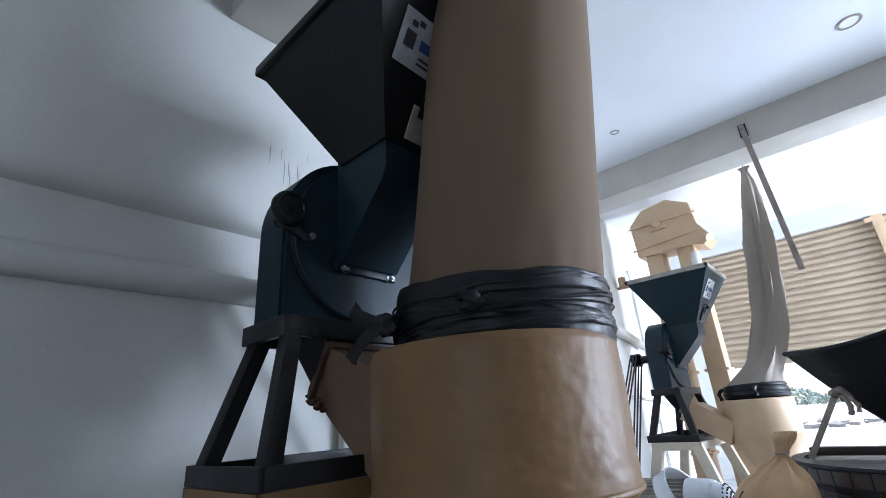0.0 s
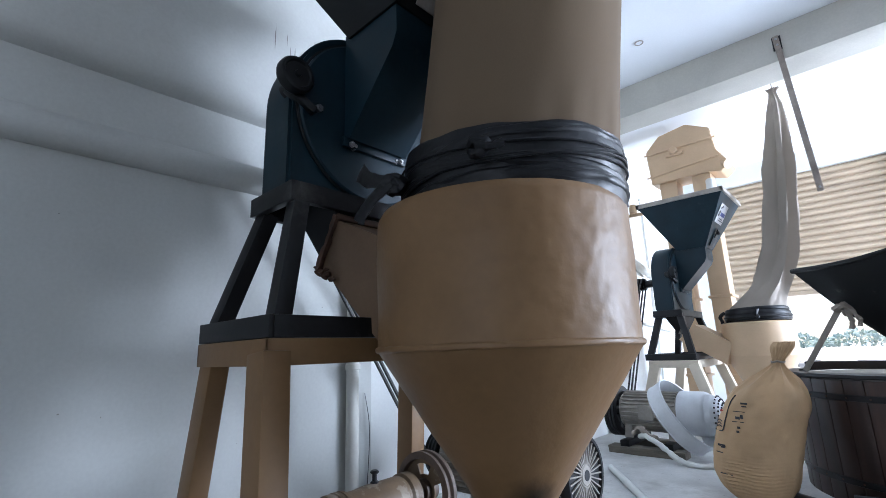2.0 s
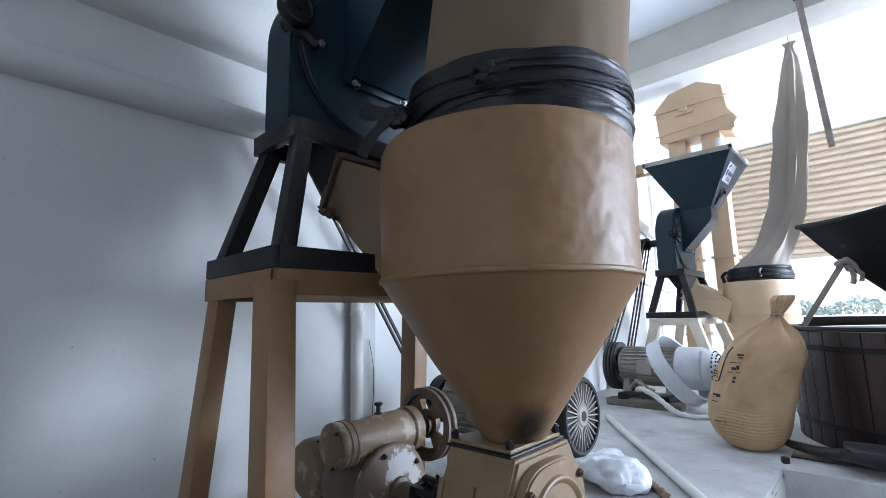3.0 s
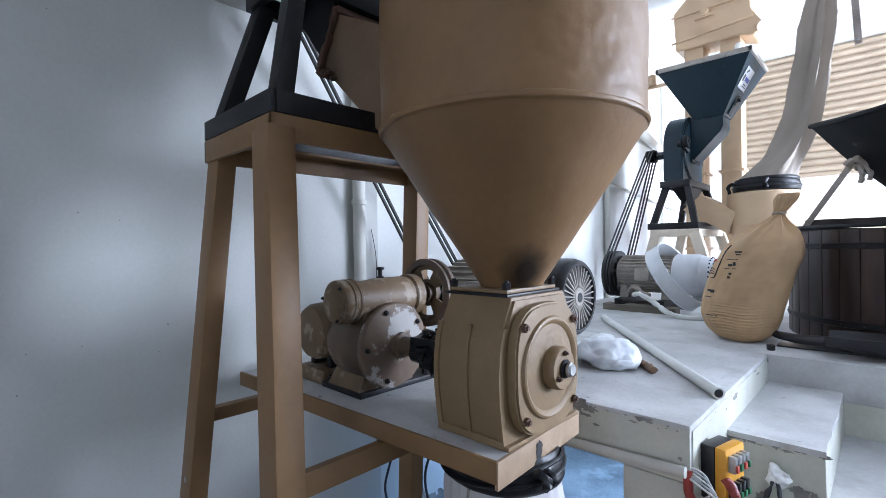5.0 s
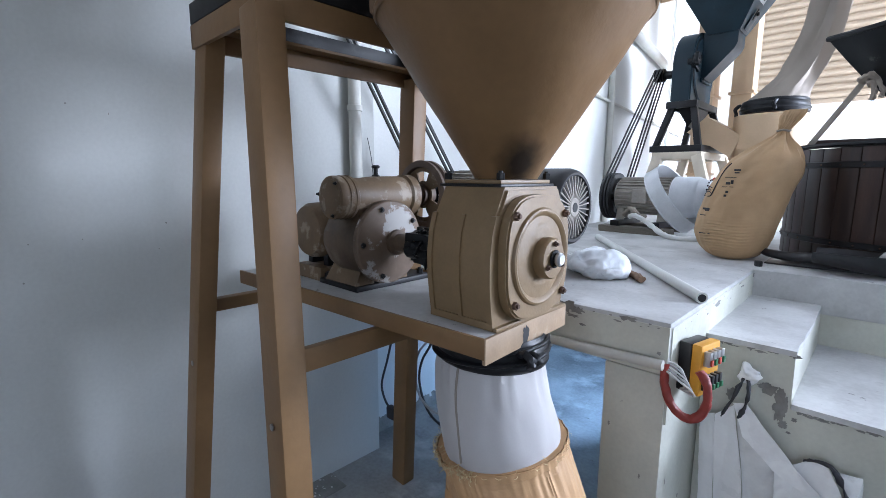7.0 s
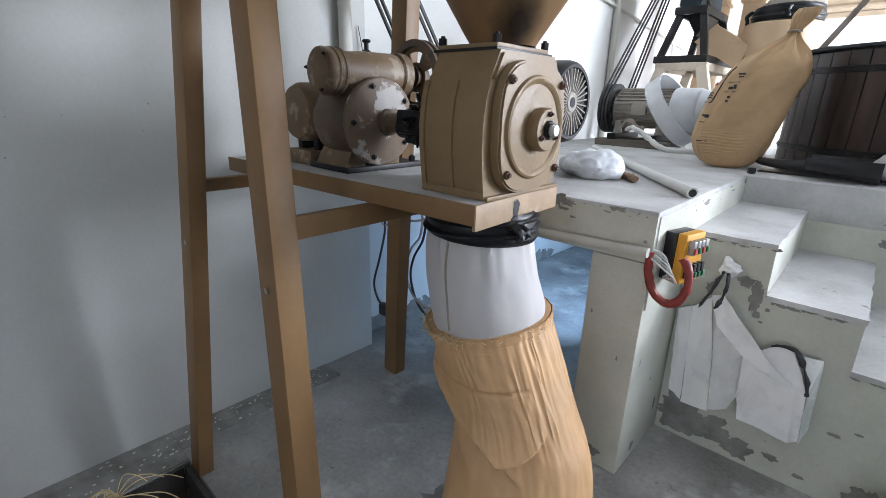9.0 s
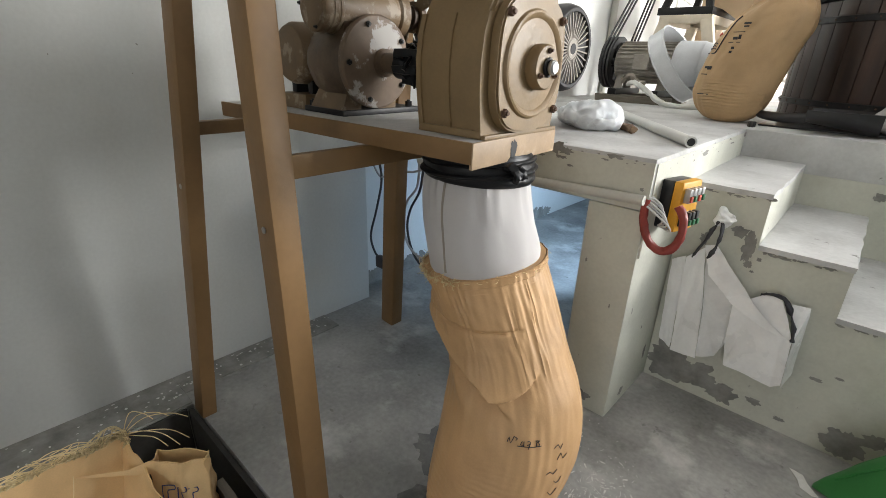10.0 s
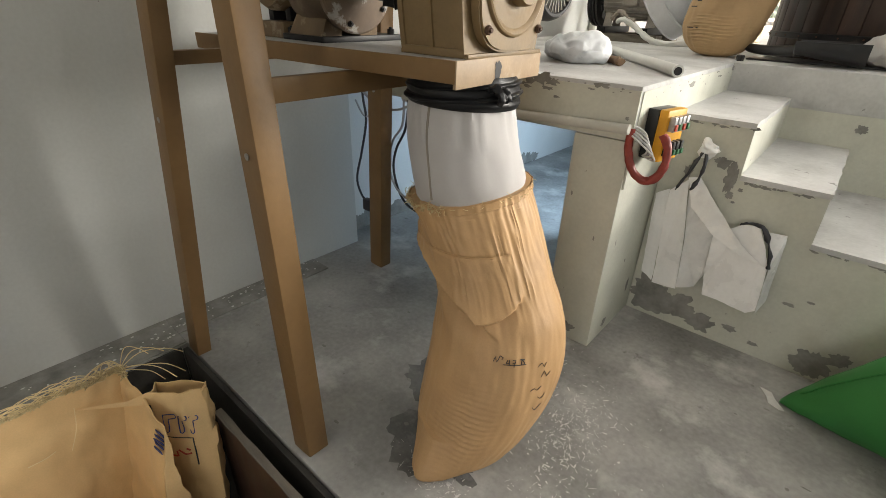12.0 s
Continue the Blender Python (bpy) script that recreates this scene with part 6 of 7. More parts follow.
# ---- wooden tub, its rubber funnel, sacks and clutter on the platform ----
def build_tub():
    cx, cy, R = 0.225, 3.42, 0.585
    tb = thing("wooden_tub", (cx, cy, 0.9), "dark stained wooden stave tub with nailed iron hoops", "tub")
    n = 44
    first = None
    w = 2 * math.pi * R / n * 0.99
    for i in range(n):
        a = 2 * math.pi * i / n
        if first is None:
            bm = boxed(R - 0.02, R + 0.012, -w / 2, w / 2, 0, 0.525, 0.004)
            me_ob = link_mesh("stave", bm, WOOD)
            me_ob.parent = tb
            me_ob.rotation_euler = (0, 0, 0)
            first = me_ob
        else:
            o = first.copy()
            scene.collection.objects.link(o)
            o.rotation_euler = (0, 0, a)
    lid = bmesh.new()
    cyl(lid, (cx, cy, 0), R - 0.021, 1.38, 1.425, "z", 64, 0.004)
    part("lid", lid, GREYWOOD, tb)
    for z, h in ((0.985, 0.03), (1.335, 0.03)):
        bm = bmesh.new()
        lathe(bm, [(R + 0.010, z), (R + 0.018, z + 0.003), (R + 0.018, z + h - 0.003), (R + 0.010, z + h)], (cx, cy, 0), "z", 88, caps=False)
        hoop = part("hoop", bm, STEELBLACK, tb)
        bm = bmesh.new()
        for k in range(40):
            a = 2 * math.pi * k / 40
            bolt(bm, (cx + (R + 0.018) * math.cos(a), cy + (R + 0.018) * math.sin(a), z + h / 2), "y", 0.004, -0.003)
        part("nail_ring", bm, RUSTY, hoop)["kind"] = "stuff"
    bm = bmesh.new()
    lathe(bm, [(R - 0.03, 1.43), (R + 0.026, 1.43), (R + 0.030, 1.436), (R + 0.026, 1.448), (R - 0.03, 1.448)], (cx, cy, 0), "z", 88, caps=False)
    part("rim", bm, BLACK, tb)
    bm = boxed(-0.30, 0.95, 3.40, 3.47, 1.45, 1.49, 0.006)
    part("cross_bar", bm, WOOD, tb)
    fn = thing("rubber_funnel", (0.3, 3.4, 1.45), "black rubber feed funnel on thin struts over the tub", "funnel")
    tip = Vector((0.32, 3.38, 1.47))
    corners = [Vector((-0.255, 3.22, 1.955)), Vector((0.02, 3.02, 1.955)), Vector((0.50, 2.95, 2.06)), Vector((0.86, 3.2, 2.1)), Vector((0.85, 3.62, 2.08)), Vector((0.40, 3.85, 2.05)), Vector((-0.05, 3.65, 1.98))]
    rim = smooth_path(corners + corners[:1], 8)[:-1]
    rings = []
    for i in range(12):
        t = i / 11
        k = 1 - t
        ring = []
        for j, p in enumerate(rim):
            q = tip + (p - tip) * (0.16 + 0.84 * k)
            q.z = tip.z + (p.z - tip.z) * (k ** 1.15) - 0.03 * math.sin(math.pi * k) + 0.012 * noise.noise(Vector((j * 0.4, k * 3, 2)))
            ring.append(q)
        rings.append(ring)
    bm = skin(bmesh.new(), rings, caps=False)
    bmesh.ops.recalc_face_normals(bm, faces=bm.faces)
    bmesh.ops.solidify(bm, geom=bm.faces, thickness=0.008)
    part("funnel", bm, BLACK, fn)
    part("rolled_lip", tube(bmesh.new(), [p + Vector((0, 0, 0.004)) for p in rim + rim[:1]], 0.013, 8, 1), BLACK, fn)
    bm = bmesh.new()
    bar(bm, (-0.29, 3.30, 1.448), (-0.10, 3.235, 1.75), 0.026, 0.012, (0, 1, 0), 0.002)
    part("strut", bm, GREYPAINT, fn)
    bm = bmesh.new()
    tube(bm, [(-0.115, 3.21, 1.74), (-0.085, 3.19, 1.765), (-0.06, 3.2, 1.74), (-0.09, 3.2, 1.725)], 0.018, 8)
    tube(bm, [(-0.075, 3.19, 1.74), (-0.06, 3.185, 1.69), (-0.065, 3.19, 1.65)], 0.011, 8)
    tube(bm, [(-0.055, 3.19, 1.74), (-0.03, 3.18, 1.69), (-0.035, 3.18, 1.66)], 0.010, 8)
    wobble(bm, 0.008, 35)
    part("rag_knot", bm, GREYCLOTH, fn)


build_tub()


def build_platform_sack():
    sk = thing("tied_sack", (-0.49, 2.84, 0.9), "full dusty kraft sack tied at the neck, leaning on the tub", "sack")
    rows = [(-0.485, 2.80, 0.902, 0.05, 0.05), (-0.49, 2.805, 0.925, 0.11, 0.09), (-0.495, 2.82, 0.99, 0.158, 0.125), (-0.485, 2.84, 1.09, 0.175, 0.14), (-0.462, 2.86, 1.20, 0.176, 0.14), (-0.428, 2.88, 1.30, 0.172, 0.135),
            (-0.402, 2.89, 1.37, 0.150, 0.118), (-0.380, 2.90, 1.425, 0.100, 0.085), (-0.362, 2.90, 1.465, 0.052, 0.045), (-0.352, 2.90, 1.49, 0.027, 0.024), (-0.346, 2.90, 1.51, 0.021, 0.019), (-0.332, 2.90, 1.54, 0.034, 0.024), (-0.318, 2.90, 1.575, 0.046, 0.028), (-0.308, 2.90, 1.60, 0.042, 0.02)]
    rings = sack_body(None, rows, 96, 0.004, 21, 18)
    for r in rings:
        c = sum(r, Vector()) / len(r)
        for k, p in enumerate(r):
            a = 2 * math.pi * k / 96
            d = (p - c).normalized()
            p += d * 0.0028 * math.exp(-((p.z - 1.01) / 0.075) ** 2) * max(0.0, 0.6 + noise.noise(Vector((math.cos(a) * 1.5, math.sin(a) * 1.5, 6)))) * math.sin(p.z * 430 + 4 * noise.noise(Vector((a * 1.5, p.z * 3, 2))))
            p += d * 0.009 * math.exp(-((p.z - 1.44) / 0.07) ** 2) * (1 - 2 * abs(math.sin(a * 5 + 1.2 * math.sin(a * 2)))) + d * 0.005 * noise.fractal(Vector((math.cos(a) * 3, math.sin(a) * 3, p.z * 9)), 0.8, 2, 3)
    part("bag", skin(bmesh.new(), rings), SACKTAN, sk)
    part("tie", tube(bmesh.new(), [(-0.346 + 0.025 * math.cos(a), 2.90 + 0.025 * math.sin(a), 1.508 + 0.003 * math.sin(3 * a)) for a in [i * math.pi / 6 for i in range(13)]], 0.005, 6, 1), GREYCLOTH, sk)

    def spot(s, z):
        ring = min(rings, key=lambda r: abs(r[0].z - z))
        best = min(ring, key=lambda p: abs(p.x - s) + (10 if p.y > 2.87 else 0))
        c = sum(ring, Vector()) / len(ring)
        return best + (best - c).normalized() * 0.0025
    bm = bmesh.new()
    frame_line = [(-0.52, 1.36), (-0.545, 1.33), (-0.565, 1.27), (-0.585, 1.21), (-0.60, 1.20), (-0.63, 1.20)]
    tube(bm, [spot(x, z) for x, z in frame_line], 0.003, 5, 3)
    part("printed_outline", bm, INK, sk)
    for i in range(3):
        bm = bmesh.new()
        tube(bm, [spot(-0.64 + 0.012 * k, 1.215 + 0.012 * i + 0.006 * (k % 2)) for k in range(5)], 0.002, 5, 2)
        part("printed_wave", bm, INK, sk)
    bm = bmesh.new()
    for x, z, w, h in ((-0.50, 1.325, 0.025, 0.008), (-0.50, 1.315, 0.02, 0.006), (-0.54, 1.245, 0.05, 0.003), (-0.54, 1.29, 0.05, 0.003), (-0.53, 1.265, 0.02, 0.012), (-0.51, 1.27, 0.012, 0.018), (-0.525, 1.225, 0.016, 0.01), (-0.53, 1.205, 0.014, 0.01),
                       (-0.62, 1.14, 0.035, 0.01), (-0.60, 1.13, 0.02, 0.008), (-0.63, 1.105, 0.03, 0.004), (-0.62, 1.02, 0.05, 0.004)):
        p, q = spot(x, z), spot(x + w, z)
        bar(bm, p, q, max(h, 0.003), 0.002, (0, -1, 0))
    part("printed_bars", bm, INK, sk)["kind"] = "stuff"
    bm = bmesh.new()
    bar(bm, spot(-0.625, 1.275), spot(-0.59, 1.285), 0.016, 0.002, (0, -1, 0))
    part("red_print", bm, REDINK, sk)


build_platform_sack()


def build_platform_clutter():
    sc = thing("scoop", (-0.06, 2.68, 0.9), "black plastic grain scoop lying at the platform edge", "scoop")
    rings = []
    for i in range(10):
        t = i / 9
        x = -0.02 + 0.0 * t
        w = 0.105 * (0.55 + 0.45 * math.sin(math.pi * min(1, 0.25 + t * 0.6)))
        ring = []
        for k in range(13):
            a = math.pi + math.pi * k / 12
            ring.append((-0.16 + t * 0.24, 2.68 + w * math.cos(a), 0.992 + 0.088 * math.sin(a) * (0.6 + 0.4 * t)))
        rings.append(ring)
    bm = skin(bmesh.new(), rings, closed=False, caps=False)
    bmesh.ops.recalc_face_normals(bm, faces=bm.faces)
    bmesh.ops.solidify(bm, geom=bm.faces, thickness=0.005)
    part("pan", bm, BLACKPLASTIC, sc)
    bm = bmesh.new()
    tube(bm, [(-0.14, 2.69, 0.955), (-0.24, 2.735, 0.945), (-0.33, 2.79, 0.945), (-0.36, 2.81, 0.95)], 0.024, 10, taper=0.016)
    part("handle", bm, BLACKPLASTIC, sc)
    tr = thing("floor_mat", (-0.22, 2.86, 0.9), "dark flat tray under the scoop handle", "tray")
    part("sheet", boxed(-0.34, 0.3, 2.74, 2.97, 0.9005, 0.908, 0.003), BLACKPLASTIC, tr)
    for name, c, r, seed in (("grey_sack", (0.22, 2.76, 0.965), (0.19, 0.13, 0.066), 3), ("grey_sack", (0.27, 2.80, 1.075), (0.17, 0.11, 0.062), 9)):
        g = thing(name, (c[0], c[1], 0.9 if seed == 3 else 1.02), "limp pale grey cloth sack beside the tub", "sack", "grey sacks")
        bm = bmesh.new()
        bmesh.ops.create_icosphere(bm, subdivisions=5, radius=1, matrix=Matrix.Translation(c) @ Matrix.Diagonal((*r, 1)))
        wobble(bm, 0.035, 7, seed)
        wobble(bm, 0.006, 30, seed)
        for v in bm.verts:
            v.co.z = max(v.co.z, c[2] - r[2] * 0.97)
        part("bag", bm, WHITECLOTH, g)
    pb = thing("plastic_bag", (-0.80, 1.97, 0.9), "crumpled clear white plastic bag on the platform", "bag")
    bm = bmesh.new()
    bmesh.ops.create_icosphere(bm, subdivisions=6, radius=1, matrix=Matrix.Translation((-0.80, 1.97, 0.945)) @ Matrix.Rotation(radians(-40), 4, "Z") @ Matrix.Diagonal((0.18, 0.12, 0.056, 1)))
    wobble(bm, 0.034, 6, 5)
    bm.normal_update()
    for v in bm.verts:
        q = v.co * 1.0
        v.co += v.normal * (0.014 * (0.28 - abs(noise.noise(q * 13))) + 0.006 * (0.28 - abs(noise.noise(q * 27 + Vector((3, 1, 7))))))
        v.co.z = max(v.co.z, 0.902)
    part("film", bm, PLASTIC, pb)
    rod = thing("plastic_pipe", (-0.8, 2.37, 0.9), "loose white plastic pipe lying on the platform", "pipe")
    d = (Vector((-0.345, 1.775, 0)) - Vector((-1.25, 2.96, 0))).normalized()
    bm = bmesh.new()
    tube(bm, [(-1.25, 2.96, 0.9185), (-0.345, 1.775, 0.9185)], 0.018, 20, 1)
    pp = part("pipe", bm, PVC, rod)
    bm = bmesh.new()
    e = Vector((-0.345, 1.775, 0.9185))
    tube(bm, [e - d * 0.001, e + d * 0.0008], 0.0125, 20, 1)
    part("bore", bm, SCREEN, pp)
    st = thing("broken_stick", (-0.68, 2.02, 0.9), "short broken brown stick", "stick")
    bm = bmesh.new()
    tube(bm, [(-0.80, 2.14, 0.914), (-0.72, 2.07, 0.917), (-0.64, 1.985, 0.915), (-0.585, 1.925, 0.916)], 0.014, 10)
    wobble(bm, 0.007, 30)
    part("stick", bm, STICK, st)
    nut = thing("bolt_stub", (-0.35, 2.66, 0.9), "small black iron bolt stub", "bolt")
    part("stub", cyl(bmesh.new(), (-0.345, 2.64, 0), 0.016, 0.9, 0.925, "z", 6, 0.003), RUBBER, nut)


build_platform_clutter()


# ---- pipes, ceiling fittings, control box ----
def pipe(name, label, pts, r, mat, clamps=(), steps=1):
    p = thing(name, pts[0], label, "pipe")
    part("pipe", tube(bmesh.new(), pts, r, 16, steps), mat, p)
    for q in clamps:
        part("clamp", cyl(bmesh.new(), (pts[0][0], pts[0][1], 0), r * 1.18, q - 0.012, q + 0.012, "z", 20, 0.002), mat, p)
    return p


pipe("drain_pipe", "cream painted vertical drain pipe on the wall", [(-1.56, 1.352, 0.86), (-1.56, 1.352, 2.2)], 0.026, PIPEPAINT, (0.9, 1.56))
pipe("drain_pipe", "white vertical pipe on the far wall", [(-1.742, 4.12, 0.9), (-1.742, 4.12, CEIL)], 0.026, PIPEPAINT, (1.3, 2.3))
pipe("conduit", "thin white conduit on the far wall", [(-1.75, 5.55, 1.0), (-1.75, 5.55, 3.1), (-1.74, 5.5, 3.2), (-1.70, 5.35, 3.2)], 0.013, PVC)
pipe("overhead_pipe", "grey sloping pipe along the far wall", [(-1.71, 3.95, 2.62), (-1.71, 5.4, 2.36)], 0.045, PIPEPAINT)
pipe("shelf_pipe", "thin horizontal pipe on the far wall", [(-1.745, 3.2, 2.0), (-1.745, 6.0, 1.75)], 0.012, PIPEPAINT)
pipe("cable_conduit", "cream painted conduit along the platform edge", [(-1.25, 1.478, 0.752), (-0.352, 1.478, 0.785)], 0.0145, PIPEPAINT)
bm = bmesh.new()
br = thing("wall_bracket", (-1.72, 5.2, 2.95), "small cream iron bracket on the far wall", "bracket")
bar(bm, (-1.77, 5.15, 2.98), (-1.45, 5.1, 2.96), 0.03, 0.03, (0, 0, 1), 0.003)
cyl(bm, (-1.70, 5.13, 0), 0.04, 2.99, 3.09, "z", 20)
part("bracket", bm, TANPALE, br)


def build_ceiling_fittings():
    for x, y, k in ((0.512, 3.225, 1.0), (-0.858, 3.262, 0.5)):
        lt = thing("recessed_light", (x, y, NEARCEIL), "empty round recessed light ring in the ceiling", "light fitting", "recessed lights")
        bm = bmesh.new()
        lathe(bm, [(0.044 * k, NEARCEIL - 0.001), (0.046 * k, NEARCEIL - 0.005), (0.057 * k, NEARCEIL - 0.005), (0.060 * k, NEARCEIL - 0.001)], (x, y, 0), "z", 36, caps=False)
        part("ring", bm, GREYPAINT, lt)
        part("cover", cyl(bmesh.new(), (x, y, 0), 0.042 * k, NEARCEIL - 0.003, NEARCEIL - 0.0005, "z", 32, 0.0005), CEILING, lt)
    rod = thing("hanging_bar", (-0.142, 3.745, 3.54), "rusty flat steel bar bolted to the ceiling beam", "bar")
    bm = bmesh.new()
    bar(bm, (-0.146, 3.744, 3.60), (-0.086, 3.752, 2.49), 0.034, 0.007, (0, -1, 0), 0.002)
    flat = part("flat_bar", bm, material("rusty_steel", (0.33, 0.28, 0.24), 0.7, dark=0.6, light=1.2, scale=14, bump=0.3), rod)
    part("plate", boxed(-0.168, -0.118, 3.752, 3.76, 3.50, 3.60, 0.002), STEELBLACK, rod)
    for z in (3.575, 3.53, 2.515):
        part("bolt", bolt(bmesh.new(), (-0.143 + (3.56 - z) * 0.054, 3.741, z), "y", 0.008, -0.007), STEEL, flat)


build_ceiling_fittings()


def build_control_box():
    cb = thing("control_box", (-0.30, 1.62, 0.58), "yellow and black push-button control box on the platform corner", "control box")
    part("back_box", boxed(-0.343, -0.307, 1.562, 1.658, 0.690, 0.835, 0.005), BLACKPLASTIC, cb)
    part("cover", boxed(-0.3065, -0.277, 1.560, 1.660, 0.688, 0.837, 0.008), YELLOW, cb)
    for r, (z, mat, guard) in enumerate(((0.798, STEEL, REDINK), (0.727, BLACKPLASTIC, BLACKPLASTIC))):
        for i in range(4):
            y = 1.578 + 0.021 * i
            b = part("button", boxed(-0.278, -0.259, y - 0.007, y + 0.007, z - 0.020, z + 0.022, 0.003), mat, cb)
            part("button_cap", boxed(-0.2592, -0.254, y - 0.005, y + 0.005, z - 0.016, z + (0.0 if r else 0.002), 0.002), REDINK if i % 2 == 0 and r == 0 else GREENBTN, b)
    # the box hangs turned a little towards the floor
    cb.rotation_euler = (0, 0, radians(-13))
    cb.location.x += 0.012
    cable = thing("cable_loop", (-0.33, 1.49, 0.6), "red wrapped cable loop hanging from the control box", "cable")
    bm = bmesh.new()
    tube(bm, [(-0.352, 1.500, 0.785), (-0.352, 1.498, 0.745), (-0.342, 1.500, 0.695), (-0.312, 1.505, 0.652), (-0.275, 1.512, 0.645), (-0.250, 1.52, 0.685), (-0.252, 1.528, 0.74), (-0.275, 1.532, 0.775)], 0.0115, 12)
    wobble(bm, 0.003, 50)
    part("red_wrap", bm, REDTAPE, cable)
    for i in range(5):
        bm = bmesh.new()
        k = i * 0.006
        tube(bm, [(-0.352, 1.50, 0.79 - k), (-0.335, 1.515 - k, 0.785 - k), (-0.315 + k, 1.525, 0.765 - 2 * k), (-0.31 + k, 1.54, 0.72 - k), (-0.325, 1.557, 0.70)], 0.003, 6)
        part("wire", bm, CABLE if i % 2 else PVC, cable)
    wires = thing("hanging_wires", (-1.2, 1.5, 0.5), "thin dark wires drooping under the shelf", "wire")
    for pts, r, mat in (([(-1.476, 1.42, 0.798), (-1.419, 1.42, 0.754), (-1.343, 1.42, 0.714), (-1.238, 1.42, 0.714), (-1.16, 1.42, 0.74)], 0.005, CABLE),
                        ([(-1.437, 1.42, 0.80), (-1.43, 1.42, 0.73), (-1.418, 1.42, 0.641), (-1.458, 1.42, 0.50), (-1.50, 1.42, 0.373), (-1.475, 1.42, 0.30), (-1.437, 1.42, 0.278)], 0.005, DARKCABLE),
                        ([(-1.19, 1.42, 0.76), (-1.201, 1.42, 0.661), (-1.258, 1.42, 0.588), (-1.285, 1.42, 0.488), (-1.247, 1.42, 0.398), (-1.174, 1.42, 0.363), (-1.08, 1.42, 0.385)], 0.005, CABLE),
                        ([(-1.17, 1.425, 0.76), (-1.19, 1.425, 0.648), (-1.242, 1.425, 0.56), (-1.262, 1.425, 0.475), (-1.235, 1.425, 0.385), (-1.18, 1.425, 0.33), (-1.08, 1.425, 0.31)], 0.005, DARKCABLE),
                        ([(-1.26, 1.42, 0.80), (-1.33, 1.42, 0.72), (-1.42, 1.42, 0.66), (-1.48, 1.42, 0.72)], 0.004, CABLE),
                        ([(-1.582, 1.43, 1.45), (-1.575, 1.45, 1.30), (-1.582, 1.44, 1.05)], 0.0016, DARKCABLE)):
        part("wire", tube(bmesh.new(), pts, r, 6), mat, wires)
    part("plug", boxed(-1.455, -1.405, 1.405, 1.435, 0.235, 0.29, 0.008), DARKCABLE, wires)


build_control_box()


# ---- hanging plastic bags, green sack, sacks in the pit ----
FILM = material("thin_polythene_film", (0.76, 0.76, 0.74), 0.22, dark=0.85, light=1.08, scale=12, bump=0.25, depth=0.003, stain=(0.44, 0.44, 0.42), stain_amount=0.02, stain_scale=7, stain_edge=0.2)


